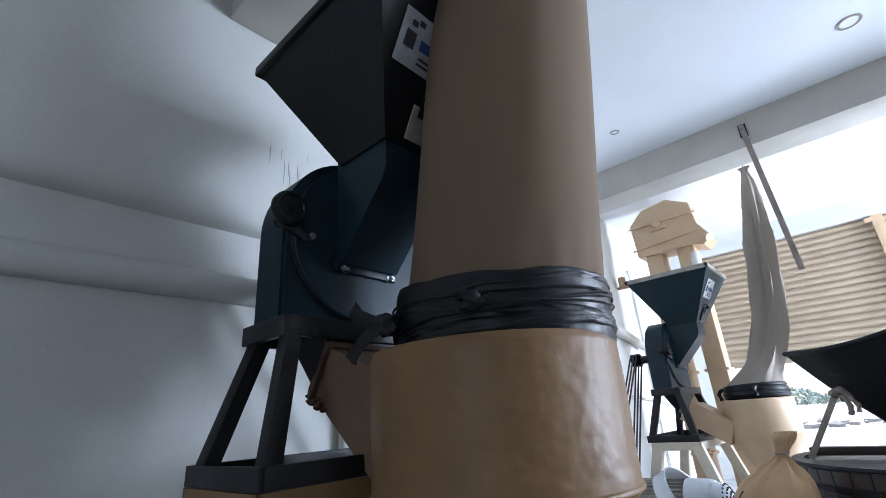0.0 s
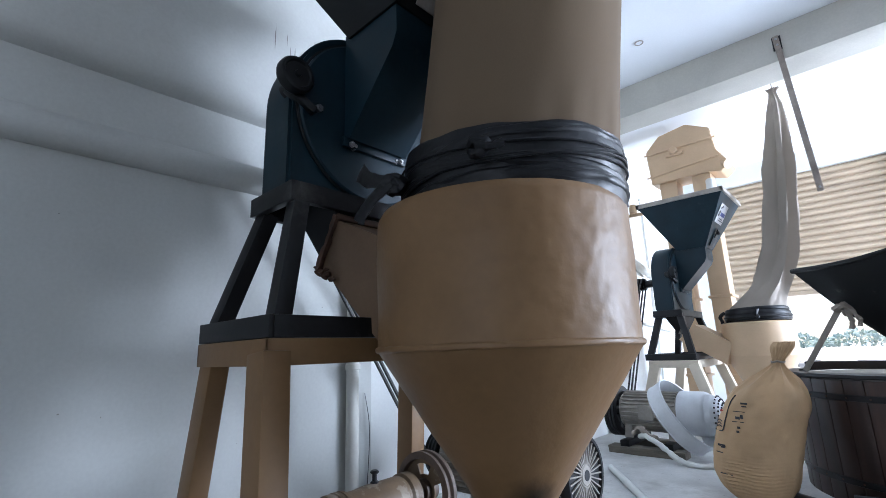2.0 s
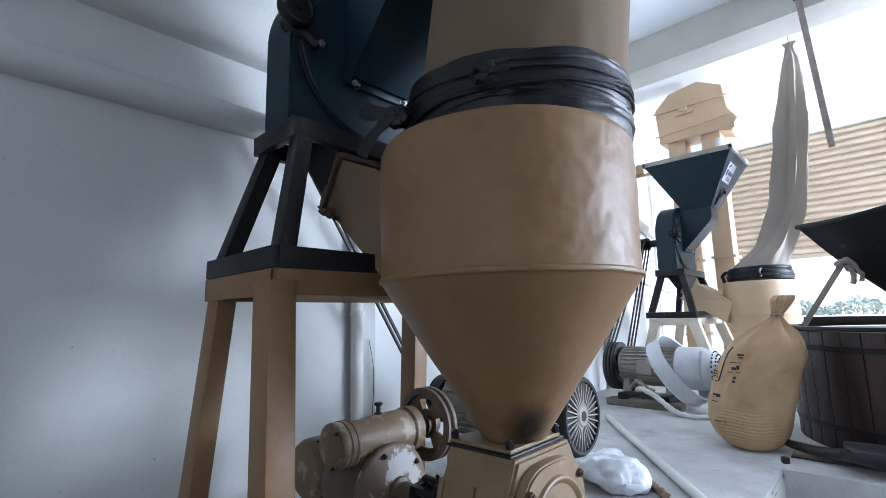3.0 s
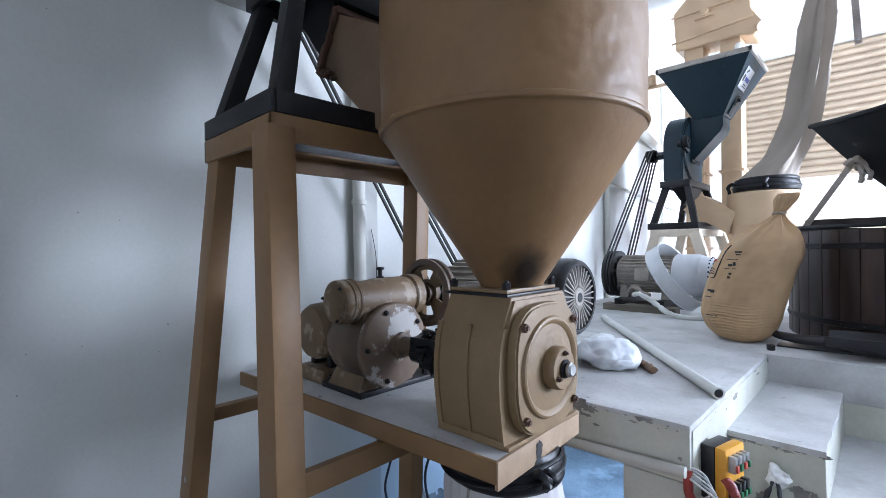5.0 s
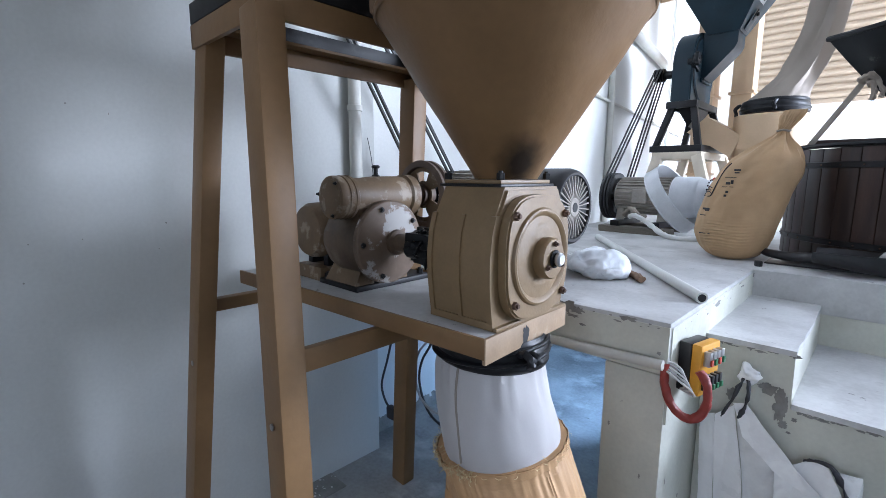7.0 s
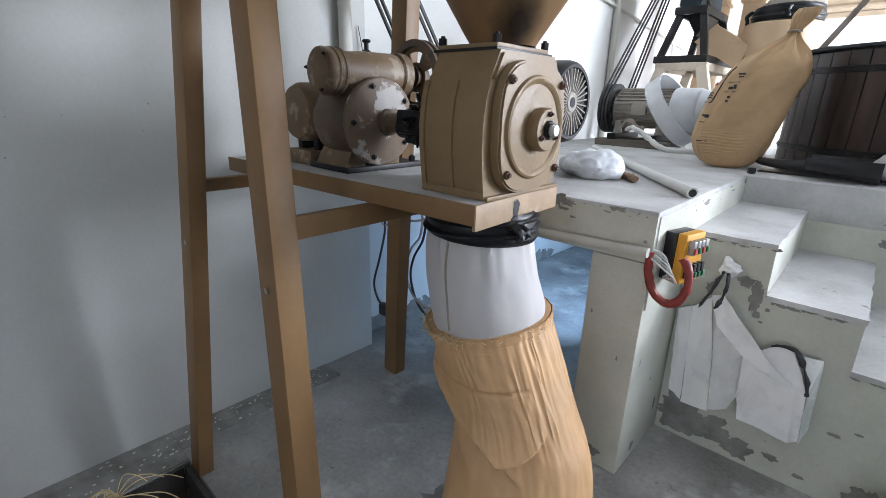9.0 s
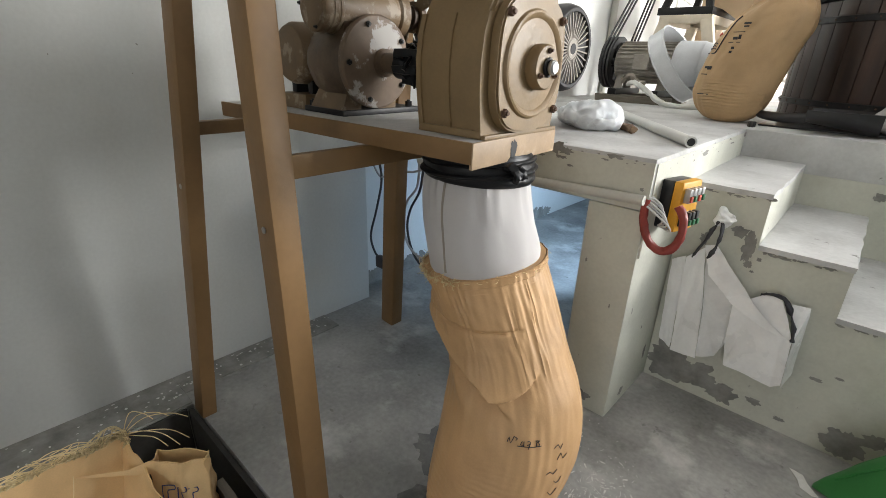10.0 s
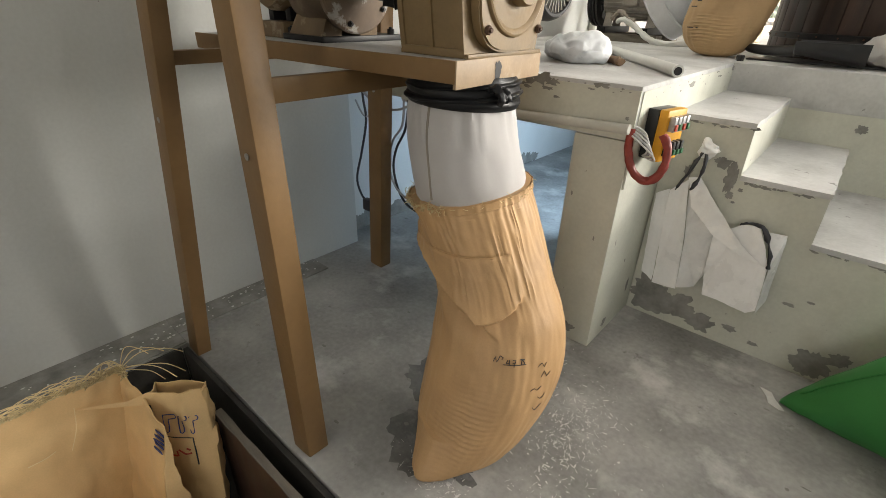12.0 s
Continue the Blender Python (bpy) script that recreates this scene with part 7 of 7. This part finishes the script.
def build_hung_bags():
    hb = thing("hanging_bag", (-0.21, 1.83, 0.67), "milky polythene bags hung by a rag on the step wall", "bag")

    def sheet(outline, seed, crumple=0.012):
        """A creased sheet of film; outline: (x, z, depth before the wall) round its edge."""
        bm = bmesh.new()
        bm.faces.new([bm.verts.new((x, 1.853 - d, z)) for x, z, d in outline])
        bmesh.ops.triangulate(bm, faces=bm.faces)
        bmesh.ops.subdivide_edges(bm, edges=bm.edges, cuts=2, use_grid_fill=True)
        for v in bm.verts:
            v.co.y += crumple * noise.noise(Vector((v.co.x * 16 + seed, v.co.z * 11, seed)))
        bmesh.ops.subdivide_edges(bm, edges=bm.edges, cuts=4, use_grid_fill=True)
        for v in bm.verts:
            v.co.y += 0.35 * crumple * abs(noise.noise(Vector((v.co.x * 34 - v.co.z * 14 + seed, v.co.z * 22, seed)))) - 0.002
            v.co.x += 0.002 * noise.noise(Vector((v.co.z * 30, seed, v.co.x * 9)))
            v.co.y = min(v.co.y, 1.855)
        bmesh.ops.recalc_face_normals(bm, faces=bm.faces)
        bmesh.ops.solidify(bm, geom=bm.faces, thickness=0.0014)
        return bm
    part("bag_back", sheet([(-0.334, 0.505, 0.012), (-0.29, 0.535, 0.02), (-0.268, 0.172, 0.026), (-0.316, 0.19, 0.012)], 2), POLYBAG, hb)
    part("bag_pleat", sheet([(-0.29, 0.53, 0.022), (-0.238, 0.585, 0.03), (-0.196, 0.37, 0.052), (-0.176, 0.188, 0.056), (-0.264, 0.168, 0.03)], 4, 0.009), POLYBAG, hb)
    part("bag_back", sheet([(-0.236, 0.585, 0.022), (-0.19, 0.56, 0.02), (-0.10, 0.44, 0.02), (-0.105, 0.27, 0.014), (-0.128, 0.20, 0.012), (-0.178, 0.188, 0.04), (-0.198, 0.37, 0.036)], 6), FILM, hb)
    part("bag_handle", sheet([(-0.24, 0.592, 0.03), (-0.206, 0.60, 0.03), (-0.14, 0.535, 0.05), (-0.07, 0.462, 0.06), (0.0, 0.405, 0.068), (0.058, 0.37, 0.062), (-0.02, 0.385, 0.06), (-0.12, 0.43, 0.056), (-0.205, 0.50, 0.05)], 9, 0.009), POLYBAG, hb)
    part("bag_front", sheet([(-0.118, 0.42, 0.03), (-0.045, 0.478, 0.026), (0.0, 0.485, 0.03), (0.03, 0.44, 0.05), (0.062, 0.372, 0.058), (0.072, 0.215, 0.062), (0.05, 0.192, 0.058), (-0.09, 0.20, 0.046), (-0.106, 0.262, 0.036)], 11, 0.010), POLYBAG, hb)
    part("bag_gusset", sheet([(0.028, 0.472, 0.018), (0.076, 0.474, 0.012), (0.088, 0.235, 0.014), (0.074, 0.20, 0.055), (0.063, 0.37, 0.054)], 14), FILM, hb)
    bm = bmesh.new()
    tube(bm, [(-0.217, 1.84, 0.70), (-0.225, 1.805, 0.66), (-0.245, 1.79, 0.60), (-0.265, 1.785, 0.55)], 0.007, 8, taper=0.003)
    tube(bm, [(-0.217, 1.835, 0.69), (-0.20, 1.80, 0.65), (-0.205, 1.79, 0.60), (-0.22, 1.785, 0.56)], 0.007, 8, taper=0.003)
    wobble(bm, 0.005, 40)
    part("rag_tie", bm, DARKCABLE, hb)
    bm = bmesh.new()
    tube(bm, [(-0.055, 1.826, 0.478), (-0.02, 1.822, 0.490), (0.012, 1.818, 0.484), (0.036, 1.806, 0.45), (0.054, 1.798, 0.41), (0.062, 1.792, 0.37)], 0.005, 8)
    wobble(bm, 0.006, 40)
    part("rag_tie", bm, DARKCABLE, hb)
    bm = bmesh.new()
    bmesh.ops.create_icosphere(bm, subdivisions=4, radius=1, matrix=Matrix.Translation((-0.205, 1.838, 0.69)) @ Matrix.Diagonal((0.03, 0.014, 0.026, 1)))
    wobble(bm, 0.02, 25, 3)
    part("plastic_tuft", bm, POLYBAG, hb)
    part("nail", cyl(bmesh.new(), (-0.215, 0, 0.70), 0.004, 1.82, 1.8625, "y", 8, 0.001), STEELBLACK, hb)


build_hung_bags()


def build_green_sack():
    gs = thing("green_sack", (0.62, 1.6, 0.0), "full green woven plastic sack lying on the floor", "sack")
    bm = bmesh.new()
    rings = []
    n = 56
    for i in range(48):
        t = i / 47
        e = min(1.0, t * 2.3) ** 0.85 if t < 0.72 else math.cos((t - 0.72) / 0.28 * math.pi / 2) ** 0.6
        x = 0.225 + 0.80 * t
        ring = []
        for k in range(n):
            a = 2 * math.pi * k / n
            ry, rz = 0.195 * e + 0.005, 0.245 * e + 0.005
            y = 1.665 - 0.02 * t + ry * math.cos(a)
            z = rz + rz * math.sin(a) + 0.003
            w = 0.007 * noise.fractal(Vector((x * 6, y * 6, z * 6)), 0.9, 2, 3) + 0.006 * e * (0.3 - abs(noise.noise(Vector((x * 9, y * 14, z * 14)))))
            ring.append((x, min(y + w, 1.853), max(z + w, 0.002)))
        rings.append(ring)
    part("bag", skin(bm, rings), GREENSACK, gs)
    part("seam", tube(bmesh.new(), [Vector(r[18]) + Vector((0, -0.002, 0.002)) for r in rings[2:36]], 0.0025, 5, 1), GREENSACK, gs)


build_green_sack()


def sack_wall(corners, base_z, seed, steps=22, rows=34, lean=(0, 0), loop=True):
    """Creased kraft cloth standing on a bent plan line; corners: (x, y, top z). Gives rings of points from the foot up."""
    n = len(corners)
    plan = []
    for i in range(n if loop else n - 1):
        a, b = Vector(corners[i]), Vector(corners[(i + 1) % n])
        plan += [a.lerp(b, k / steps) for k in range(steps)]
    if not loop:
        plan.append(Vector(corners[-1]))
    m = len(plan)
    out = []
    for r in range(rows):
        t = r / (rows - 1)
        ring = []
        for k, p in enumerate(plan):
            a, b = plan[(k - 1) % m if loop else max(k - 1, 0)], plan[(k + 1) % m if loop else min(k + 1, m - 1)]
            side = Vector((b.y - a.y, a.x - b.x, 0)).normalized()
            z = base_z + (p.z - base_z) * t
            w = 0.014 * noise.fractal(Vector((p.x * 5 + seed, p.y * 5, z * 4)), 0.8, 2.0, 3)
            w += 0.011 * (0.35 - abs(noise.noise(Vector((p.x * 13 + seed, p.y * 13 + z * 7, z * 9)))))
            w += 0.005 * (0.35 - abs(noise.noise(Vector((p.x * 34, p.y * 34 - z * 12 + seed, z * 26)))))
            ring.append(Vector((p.x + lean[0] * (1 - t), p.y + lean[1] * (1 - t), z)) + side * w)
        out.append(ring)
    return out


def cloth(rings, loop, thick=0.003):
    bm = skin(bmesh.new(), rings, closed=loop, caps=False)
    bmesh.ops.recalc_face_normals(bm, faces=bm.faces)
    bmesh.ops.solidify(bm, geom=bm.faces, thickness=thick)
    return bm


def build_pit_sacks():
    # an open, slumped sack whose far rim stands up with a fringe of torn threads
    sa = thing("open_sack", (-1.0, 0.0, -0.45), "open empty kraft sack with a frayed mouth in the pit", "sack")
    corners = [(-1.19, -0.36, 0.115), (-1.225, 0.02, 0.145), (-1.22, 0.20, 0.152), (-1.205, 0.315, 0.155), (-1.10, 0.332, 0.115), (-0.985, 0.338, 0.068), (-0.945, 0.33, -0.30), (-0.84, -0.05, -0.33), (-0.86, -0.34, -0.30)]
    rings = sack_wall(corners, -0.45, 5, lean=(0.0, -0.11))
    part("bag", cloth(rings, True), SACKPALE, sa)
    part("bottom", boxed(-1.19, -0.87, -0.42, 0.18, -0.449, -0.445), SACKPALE, sa)
    rim = rings[-1]
    rng = random.Random(5)
    bm = bmesh.new()
    lo, hi = 6, 22 * 3 + 6
    for _ in range(620):
        f = rng.uniform(lo, hi)
        p = rim[int(f)].lerp(rim[int(f) + 1], f % 1)
        l = rng.uniform(0.010, 0.034)
        v = Vector((rng.uniform(-0.25, 0.55), rng.uniform(-0.7, 0.3), rng.uniform(0.55, 1.0))).normalized() * l
        q = p - Vector((0, 0, 0.006)) + Vector((0.002, 0, 0))
        tube(bm, [q, q + v * 0.6, q + v + Vector((rng.uniform(-0.004, 0.01), rng.uniform(-0.012, 0.004), -0.004))], 0.0015, 4, 2)
    part("fringe", bm, STRAW, sa)["kind"] = "stuff"
    bm = bmesh.new()
    for i in range(46):
        f = rng.uniform(lo, hi - 14)
        run = [rim[min(int(f) + k, hi + 2)] + Vector((rng.uniform(-0.01, 0.014), rng.uniform(-0.006, 0.006), rng.uniform(-0.004, 0.034))) for k in range(0, rng.randrange(12, 30), 6)]
        if len(run) > 1:
            tube(bm, run, 0.0012, 4, 4)
    c = rim[66]
    for dx, dy, dz in ((0.02, 0.11, 0.03), (0.05, 0.15, 0.02), (0.10, 0.13, -0.01), (0.03, 0.07, 0.05), (0.08, 0.08, -0.02), (0.12, 0.10, 0.0)):
        tube(bm, [c, c + Vector((dx * 0.3, dy * 0.35, dz + 0.015)), c + Vector((dx * 0.6, dy * 0.75, dz + 0.004)), c + Vector((dx, dy, dz - 0.02))], 0.0012, 4, 4)
    for p, q in (((-1.19, 0.19, 0.11), (-1.17, 0.15, 0.0)), ((-1.19, 0.06, 0.0), (-1.185, 0.12, 0.01))):
        tube(bm, [p, Vector(p).lerp(Vector(q), 0.5) + Vector((0.004, 0.006, 0)), q], 0.0012, 4, 4)
    part("loose_straw", bm, STRAW, sa)["kind"] = "stuff"

    # the flat printed sack behind it
    sb = thing("printed_sack", (-1.0, 0.36, -0.45), "folded kraft sack with worn blue and red print in the pit", "sack")
    right, left = Vector((-0.962, 0.442, 0)), Vector((-1.082, 0.34, 0))
    back = Vector((-0.045, 0.026, 0))
    pts = [right, right.lerp(left, 0.5) + Vector((0.012, -0.006, 0)), left, left + back, right.lerp(left, 0.5) + back, right + back]
    tops = [0.142, 0.136, 0.128, 0.122, 0.13, 0.136]
    face = sack_wall([(p.x, p.y, z) for p, z in zip(pts, tops)], -0.45, 12, 20, 40, (0.0, -0.045))
    part("bag", cloth(face, True), SACKPALE, sb)

    def on_face(u, z, lift=0.0035):
        """u from the right edge towards the left one, along the front of the sack."""
        k = u * 40
        ring = min(face, key=lambda r: abs(r[int(k)].z - z))
        p = ring[int(k)].lerp(ring[int(k) + 1], k % 1)
        return Vector((p.x, p.y, z)) + Vector((0.87, -0.49, 0)) * lift

    def stroke(name, cells, mat, r=0.0016):
        part(name, tube(bmesh.new(), [on_face(u, z) for u, z in cells], r, 5, 2), mat, sb)
    for u in (0.86, 0.60, 0.40):
        w = 0.20 if u > 0.7 else 0.15
        stroke("printed_block", [(u, 0.055), (u - w, 0.06), (u - w, 0.046), (u - w * 0.45, 0.042), (u - w * 0.45, 0.028), (u - w * 0.45, 0.002), (u, -0.002), (u, 0.055)], BLUEINK)
    stroke("printed_frame", [(0.92, -0.12), (0.92, -0.06), (0.92, -0.03), (0.88, -0.022), (0.70, -0.02), (0.42, -0.02), (0.38, -0.03), (0.36, -0.12)], INK, 0.002)
    for cells in (((0.86, -0.05), (0.86, -0.09)), ((0.86, -0.09), (0.72, -0.092)), ((0.70, -0.07), (0.70, -0.09)), ((0.66, -0.062), (0.56, -0.078)), ((0.56, -0.078), (0.45, -0.075)), ((0.52, -0.055), (0.46, -0.062))):
        stroke("printed_red_bar", cells, REDINK, 0.003)
    # the striped mark on the flap of the open sack, beside the print
    for i in range(5):
        z0 = 0.046 - 0.0125 * i
        bm = bmesh.new()
        ends = []
        for k, z in ((22 * 4 + 12, z0 - 0.008), (22 * 4 + 21, z0 + 0.002)):
            q = min((r[k] for r in rings), key=lambda v: abs(v.z - z))
            ends.append(Vector((q.x + 0.001, q.y - 0.006, z)))
        bar(bm, ends[0], ends[1], 0.002, 0.0088, (0, 0, 1))
        part("printed_stripe", bm, BLUEINK, sa)


build_pit_sacks()
bd = thing("pit_board", (-0.6, 0.47, -0.45), "dark worn board standing along the pit edge", "board")
bm = boxed(-1.02, 0.0, 0.462, 0.480, -0.45, 0.0, 0.003)
bmesh.ops.subdivide_edges(bm, edges=[e for e in bm.edges if e.calc_length() > 0.5], cuts=14)
wobble(bm, 0.004, 9)
part("board", bm, WOOD, bd)
bm = boxed(-1.02, 0.0, 0.4605, 0.4815, 0.0005, 0.005, 0.001)
bmesh.ops.subdivide_edges(bm, edges=[e for e in bm.edges if e.calc_length() > 0.5], cuts=14)
wobble(bm, 0.003, 12)
part("worn_top_edge", bm, GREYWOOD, bd)


# ---- wear on floor and walls ----
def blob(bm, c, u, v, ru, rv, seed, n=72, rough=0.42):
    """A flat ragged patch round c in the plane of u and v."""
    c, u, v = Vector(c), Vector(u), Vector(v)
    ctr = bm.verts.new(c)
    ring = []
    for i in range(n):
        a = 2 * math.pi * i / n
        r = 1 + rough * noise.fractal(Vector((math.cos(a) * 1.7 + seed * 3.1, math.sin(a) * 1.7, seed)), 0.6, 2.2, 5)
        ring.append(bm.verts.new(c + u * ru * r * math.cos(a) + v * rv * r * math.sin(a)))
    for i in range(n):
        bm.faces.new((ctr, ring[i], ring[(i + 1) % n]))


def build_wear():
    X, Y, Z = (1, 0, 0), (0, 1, 0), (0, 0, 1)
    bm = bmesh.new()
    for x, z, rx, rz, s in ((-0.27, 0.09, 0.075, 0.075, 1), (-0.17, 0.085, 0.08, 0.05, 2), (-0.08, 0.055, 0.05, 0.035, 3), (0.02, 0.075, 0.022, 0.014, 4), (0.27, 0.06, 0.055, 0.05, 5), (0.10, 0.05, 0.016, 0.008, 6),
                           (-0.128, 0.605, 0.018, 0.045, 7), (-0.16, 0.65, 0.024, 0.016, 8), (-0.255, 0.60, 0.014, 0.022, 9), (-0.115, 0.55, 0.012, 0.012, 10), (-0.09, 0.575, 0.007, 0.006, 11), (-0.08, 0.60, 0.006, 0.005, 12), (-0.10, 0.53, 0.006, 0.004, 13),
                           (0.15, 0.24, 0.018, 0.006, 14), (0.20, 0.27, 0.012, 0.004, 15), (0.33, 0.11, 0.03, 0.025, 16)):
        blob(bm, (x, 1.8615 - 0.00015 * s, z), X, Z, rx, rz, s)
    solo("plaster_patch", bm, PATCH, "grey bare plaster where limewash has peeled", "patch", "structure", smooth=False)
    bm = bmesh.new()
    for x, z, rx, rz, s in ((0.15, 0.70, 0.03, 0.02, 21), (0.04, 0.82, 0.006, 0.012, 22), (0.36, 0.66, 0.02, 0.006, 23), (0.30, 0.80, 0.018, 0.005, 24), (0.45, 0.73, 0.012, 0.012, 25)):
        blob(bm, (x, 2.5575, z), X, Z, rx * 0.7, rz * 0.7, s)
    for z, y, rz, ry, s in ((0.40, 1.56, 0.02, 0.006, 31), (0.28, 1.70, 0.012, 0.008, 32), (0.05, 1.62, 0.03, 0.03, 33), (0.13, 1.80, 0.05, 0.02, 34)):
        blob(bm, (-0.3455, y, z), Y, Z, ry * 0.6, rz * 0.6, s)
    for x, z, rx, rz, s in ((-0.44, 0.05, 0.05, 0.03, 41), (-0.40, 0.42, 0.004, 0.012, 42), (-0.37, 0.81, 0.008, 0.008, 43), (-0.50, 0.55, 0.005, 0.01, 44), (-0.60, 0.84, 0.015, 0.006, 45)):
        blob(bm, (x, 1.4945 if z > 0.74 else 1.5005, z), X, Z, rx * 0.65, rz * 0.65, s)
    solo("plaster_chips", bm, PATCH, "small dark chips in the limewashed platform", "patch", "structure", smooth=False)
    bm = bmesh.new()
    for i in range(22):
        y = 1.55 + i * 0.085
        blob(bm, (-1.6985 + 0.0003 * (i % 5), y, 0.03), Y, Z, 0.07, 0.05 + 0.03 * noise.noise(Vector((i * 0.7, 2, 3))), 50 + i)
    solo("damp_patch", bm, PATCH, "damp peeling plaster along the basement wall", "patch", "structure", smooth=False)
    # chipped arrises of the slab and the steps
    rng = random.Random(17)
    bm = bmesh.new()
    for i in range(22):
        x = rng.uniform(-0.95, -0.35)
        w = 0.003 + 0.028 * rng.random() ** 3
        blob(bm, (x, 1.4962 - 0.00004 * i, 0.889 - rng.random() ** 2 * 0.03), X, Z, w, w * rng.uniform(0.15, 0.6), 900 + i, 16, 0.9)
    for i in range(18):
        y = rng.uniform(1.5, 2.55)
        w = 0.003 + 0.03 * rng.random() ** 3
        blob(bm, (-0.3418 + 0.00004 * i, y, 0.888 - rng.random() ** 2 * 0.04), Y, Z, w, w * rng.uniform(0.15, 0.6), 960 + i, 16, 0.9)
    for k, z in enumerate((0.786, 0.622, 0.46)):
        for i in range(14):
            x = rng.uniform(-0.345 + 0.243 * k, -0.345 + 0.243 * (k + 1))
            blob(bm, (x, 1.8612 - 0.00004 * i, z - rng.uniform(0.016, 0.026)), X, Z, rng.uniform(0.003, 0.016), rng.uniform(0.002, 0.006), 1100 + 40 * k + i, 12, 0.8)
    solo("chipped_edges", bm, PATCH, "dark chips along the slab and step edges", "patch", "stuff", smooth=False)
    bm = bmesh.new()
    for i in range(26):
        y, z = (rng.uniform(0.93, 1.12), rng.uniform(2.72, 2.95)) if i < 10 else (rng.uniform(0.2, 1.3), rng.uniform(1.0, 2.1))
        x = WX + (0.0728 if z > 2.7 else 0.0008)
        blob(bm, (x, y, z), Y, Z, rng.uniform(0.001, 0.003), rng.uniform(0.01, 0.06) if i < 10 else rng.uniform(0.001, 0.003), 1300 + i, 9, 0.6)
    solo("wall_scuffs", bm, PATCH, "thin dark scratches on the wall paint", "scuffs", "stuff", smooth=False)
    # dark rough strip of floor along the wall with pale specks
    bm = boxed(WX + 0.001, -1.405, -3.4, 0.543, 0.0005, 0.004)
    box(bm, WX + 0.001, -1.47, 0.545, 1.2, 0.0005, 0.004)
    solo("floor_edge", bm, PATCH, "dark rough cement strip along the wall foot", "floor", "structure")
    rng = random.Random(8)
    bm = bmesh.new()
    for i in range(160):
        y = rng.uniform(-0.2, 1.2)
        x = rng.uniform(WX + 0.01, -1.42 if y < 0.54 else -1.48)
        blob(bm, (x, y, 0.0052), X, Y, rng.uniform(0.0015, 0.006), rng.uniform(0.0015, 0.006), 100 + i, 8)
    solo("plaster_specks", bm, FLOUR, "pale specks of plaster on the wall foot", "specks", "stuff", smooth=False)
    # scattered flour and straw marks round the sack
    bm = bmesh.new()
    for i in range(900):
        a, r = rng.uniform(-0.9, 2.2), abs(rng.gauss(0, 0.16)) + 0.15
        x, y = -0.36 + r * math.cos(a), 0.98 + r * math.sin(a) * 1.1
        pick = rng.random()
        if pick < 0.2:
            x, y = rng.gauss(-0.40, 0.05), rng.gauss(0.74, 0.025)
        elif pick < 0.75:
            x, y = rng.gauss(-0.21, 0.05), rng.gauss(1.10, 0.10)
        t = rng.uniform(0, math.pi)
        l, w = 0.001 + 0.010 * rng.random() ** 3, 0.0005 + 0.0022 * rng.random() ** 2
        blob(bm, (x, y, 0.0008 + 0.000001 * i), (math.cos(t), math.sin(t), 0), (-math.sin(t), math.cos(t), 0), l, w, 300 + i, 7, 0.8)
    solo("spilt_flour", bm, FLOUR, "pale flour flecks scattered round the sack", "flour", "stuff", smooth=False)
    bm = bmesh.new()
    for i in range(60):
        x, y = rng.uniform(-1.2, 0.9), rng.uniform(0.58, 1.82)
        blob(bm, (x, y, 0.0009), X, Y, rng.uniform(0.002, 0.012), rng.uniform(0.002, 0.006), 800 + i, 9)
    solo("floor_chips", bm, PATCH, "small dark chips on the floor", "debris", "stuff", smooth=False)
    bm = bmesh.new()
    for x, y, rx, ry, s in ((-0.50, 0.86, 0.10, 0.15, 401), (-0.44, 0.80, 0.12, 0.07, 402), (-0.62, 1.02, 0.12, 0.10, 403)):
        blob(bm, (x, y, 0.0005 + 0.00003 * (s - 400)), X, Y, rx, ry, s, 60, 0.32)
    solo("floor_stain", bm, DAMP, "dark stain on the concrete under the sack", "stain", "stuff", smooth=False)
    pp = thing("paper_scrap", (0.2, 1.67, 0), "torn white paper scrap on the floor", "paper")
    bm = bmesh.new()
    prism(bm, [(0.165, 1.705), (0.20, 1.70), (0.215, 1.67), (0.245, 1.635), (0.23, 1.628), (0.20, 1.64), (0.19, 1.67)], "z", 0.0012, 0.0025)
    part("paper", bm, PAPER, pp)


build_wear()


# ---- beyond the shutter ----
def build_yard():
    rng = random.Random(3)
    bm = bmesh.new()
    for i in range(7000):
        x = rng.uniform(-40, 30)
        h = 1.3 + 1.1 * noise.noise(Vector((x * 0.35, 0, 5))) + 0.5 * noise.noise(Vector((x * 1.3, 2, 5)))
        p = Vector((x, 60 + rng.gauss(0, 1.5), 0.85 + max(0.15, h) * rng.random() ** 0.8))
        s = rng.uniform(0.12, 0.34)
        u = Vector((rng.gauss(0, 1), rng.gauss(0, 1), rng.gauss(0, 1))).normalized()
        w = u.orthogonal().normalized()
        vs = [bm.verts.new(p + q) for q in (u * s, w * s * 0.5, -u * s, -w * s * 0.5)]
        bm.faces.new(vs)
    solo("shrubs", bm, LEAF, "dusty green scrub beyond the yard", "shrubs", "stuff", smooth=False)
    bm = bmesh.new()
    for i in range(220):
        p = (rng.uniform(-14, 9), rng.gauss(19, 1.0), 0.84)
        r = rng.uniform(0.06, 0.26)
        bmesh.ops.create_icosphere(bm, subdivisions=1, radius=r, matrix=Matrix.Translation(p) @ Matrix.Diagonal((rng.uniform(0.7, 1.4), 1, rng.uniform(0.5, 0.9), 1)))
    wobble(bm, 0.1, 3)
    solo("rubble", bm, EARTH, "low heap of pale rubble across the yard", "rubble", "stuff", smooth=False)


build_yard()
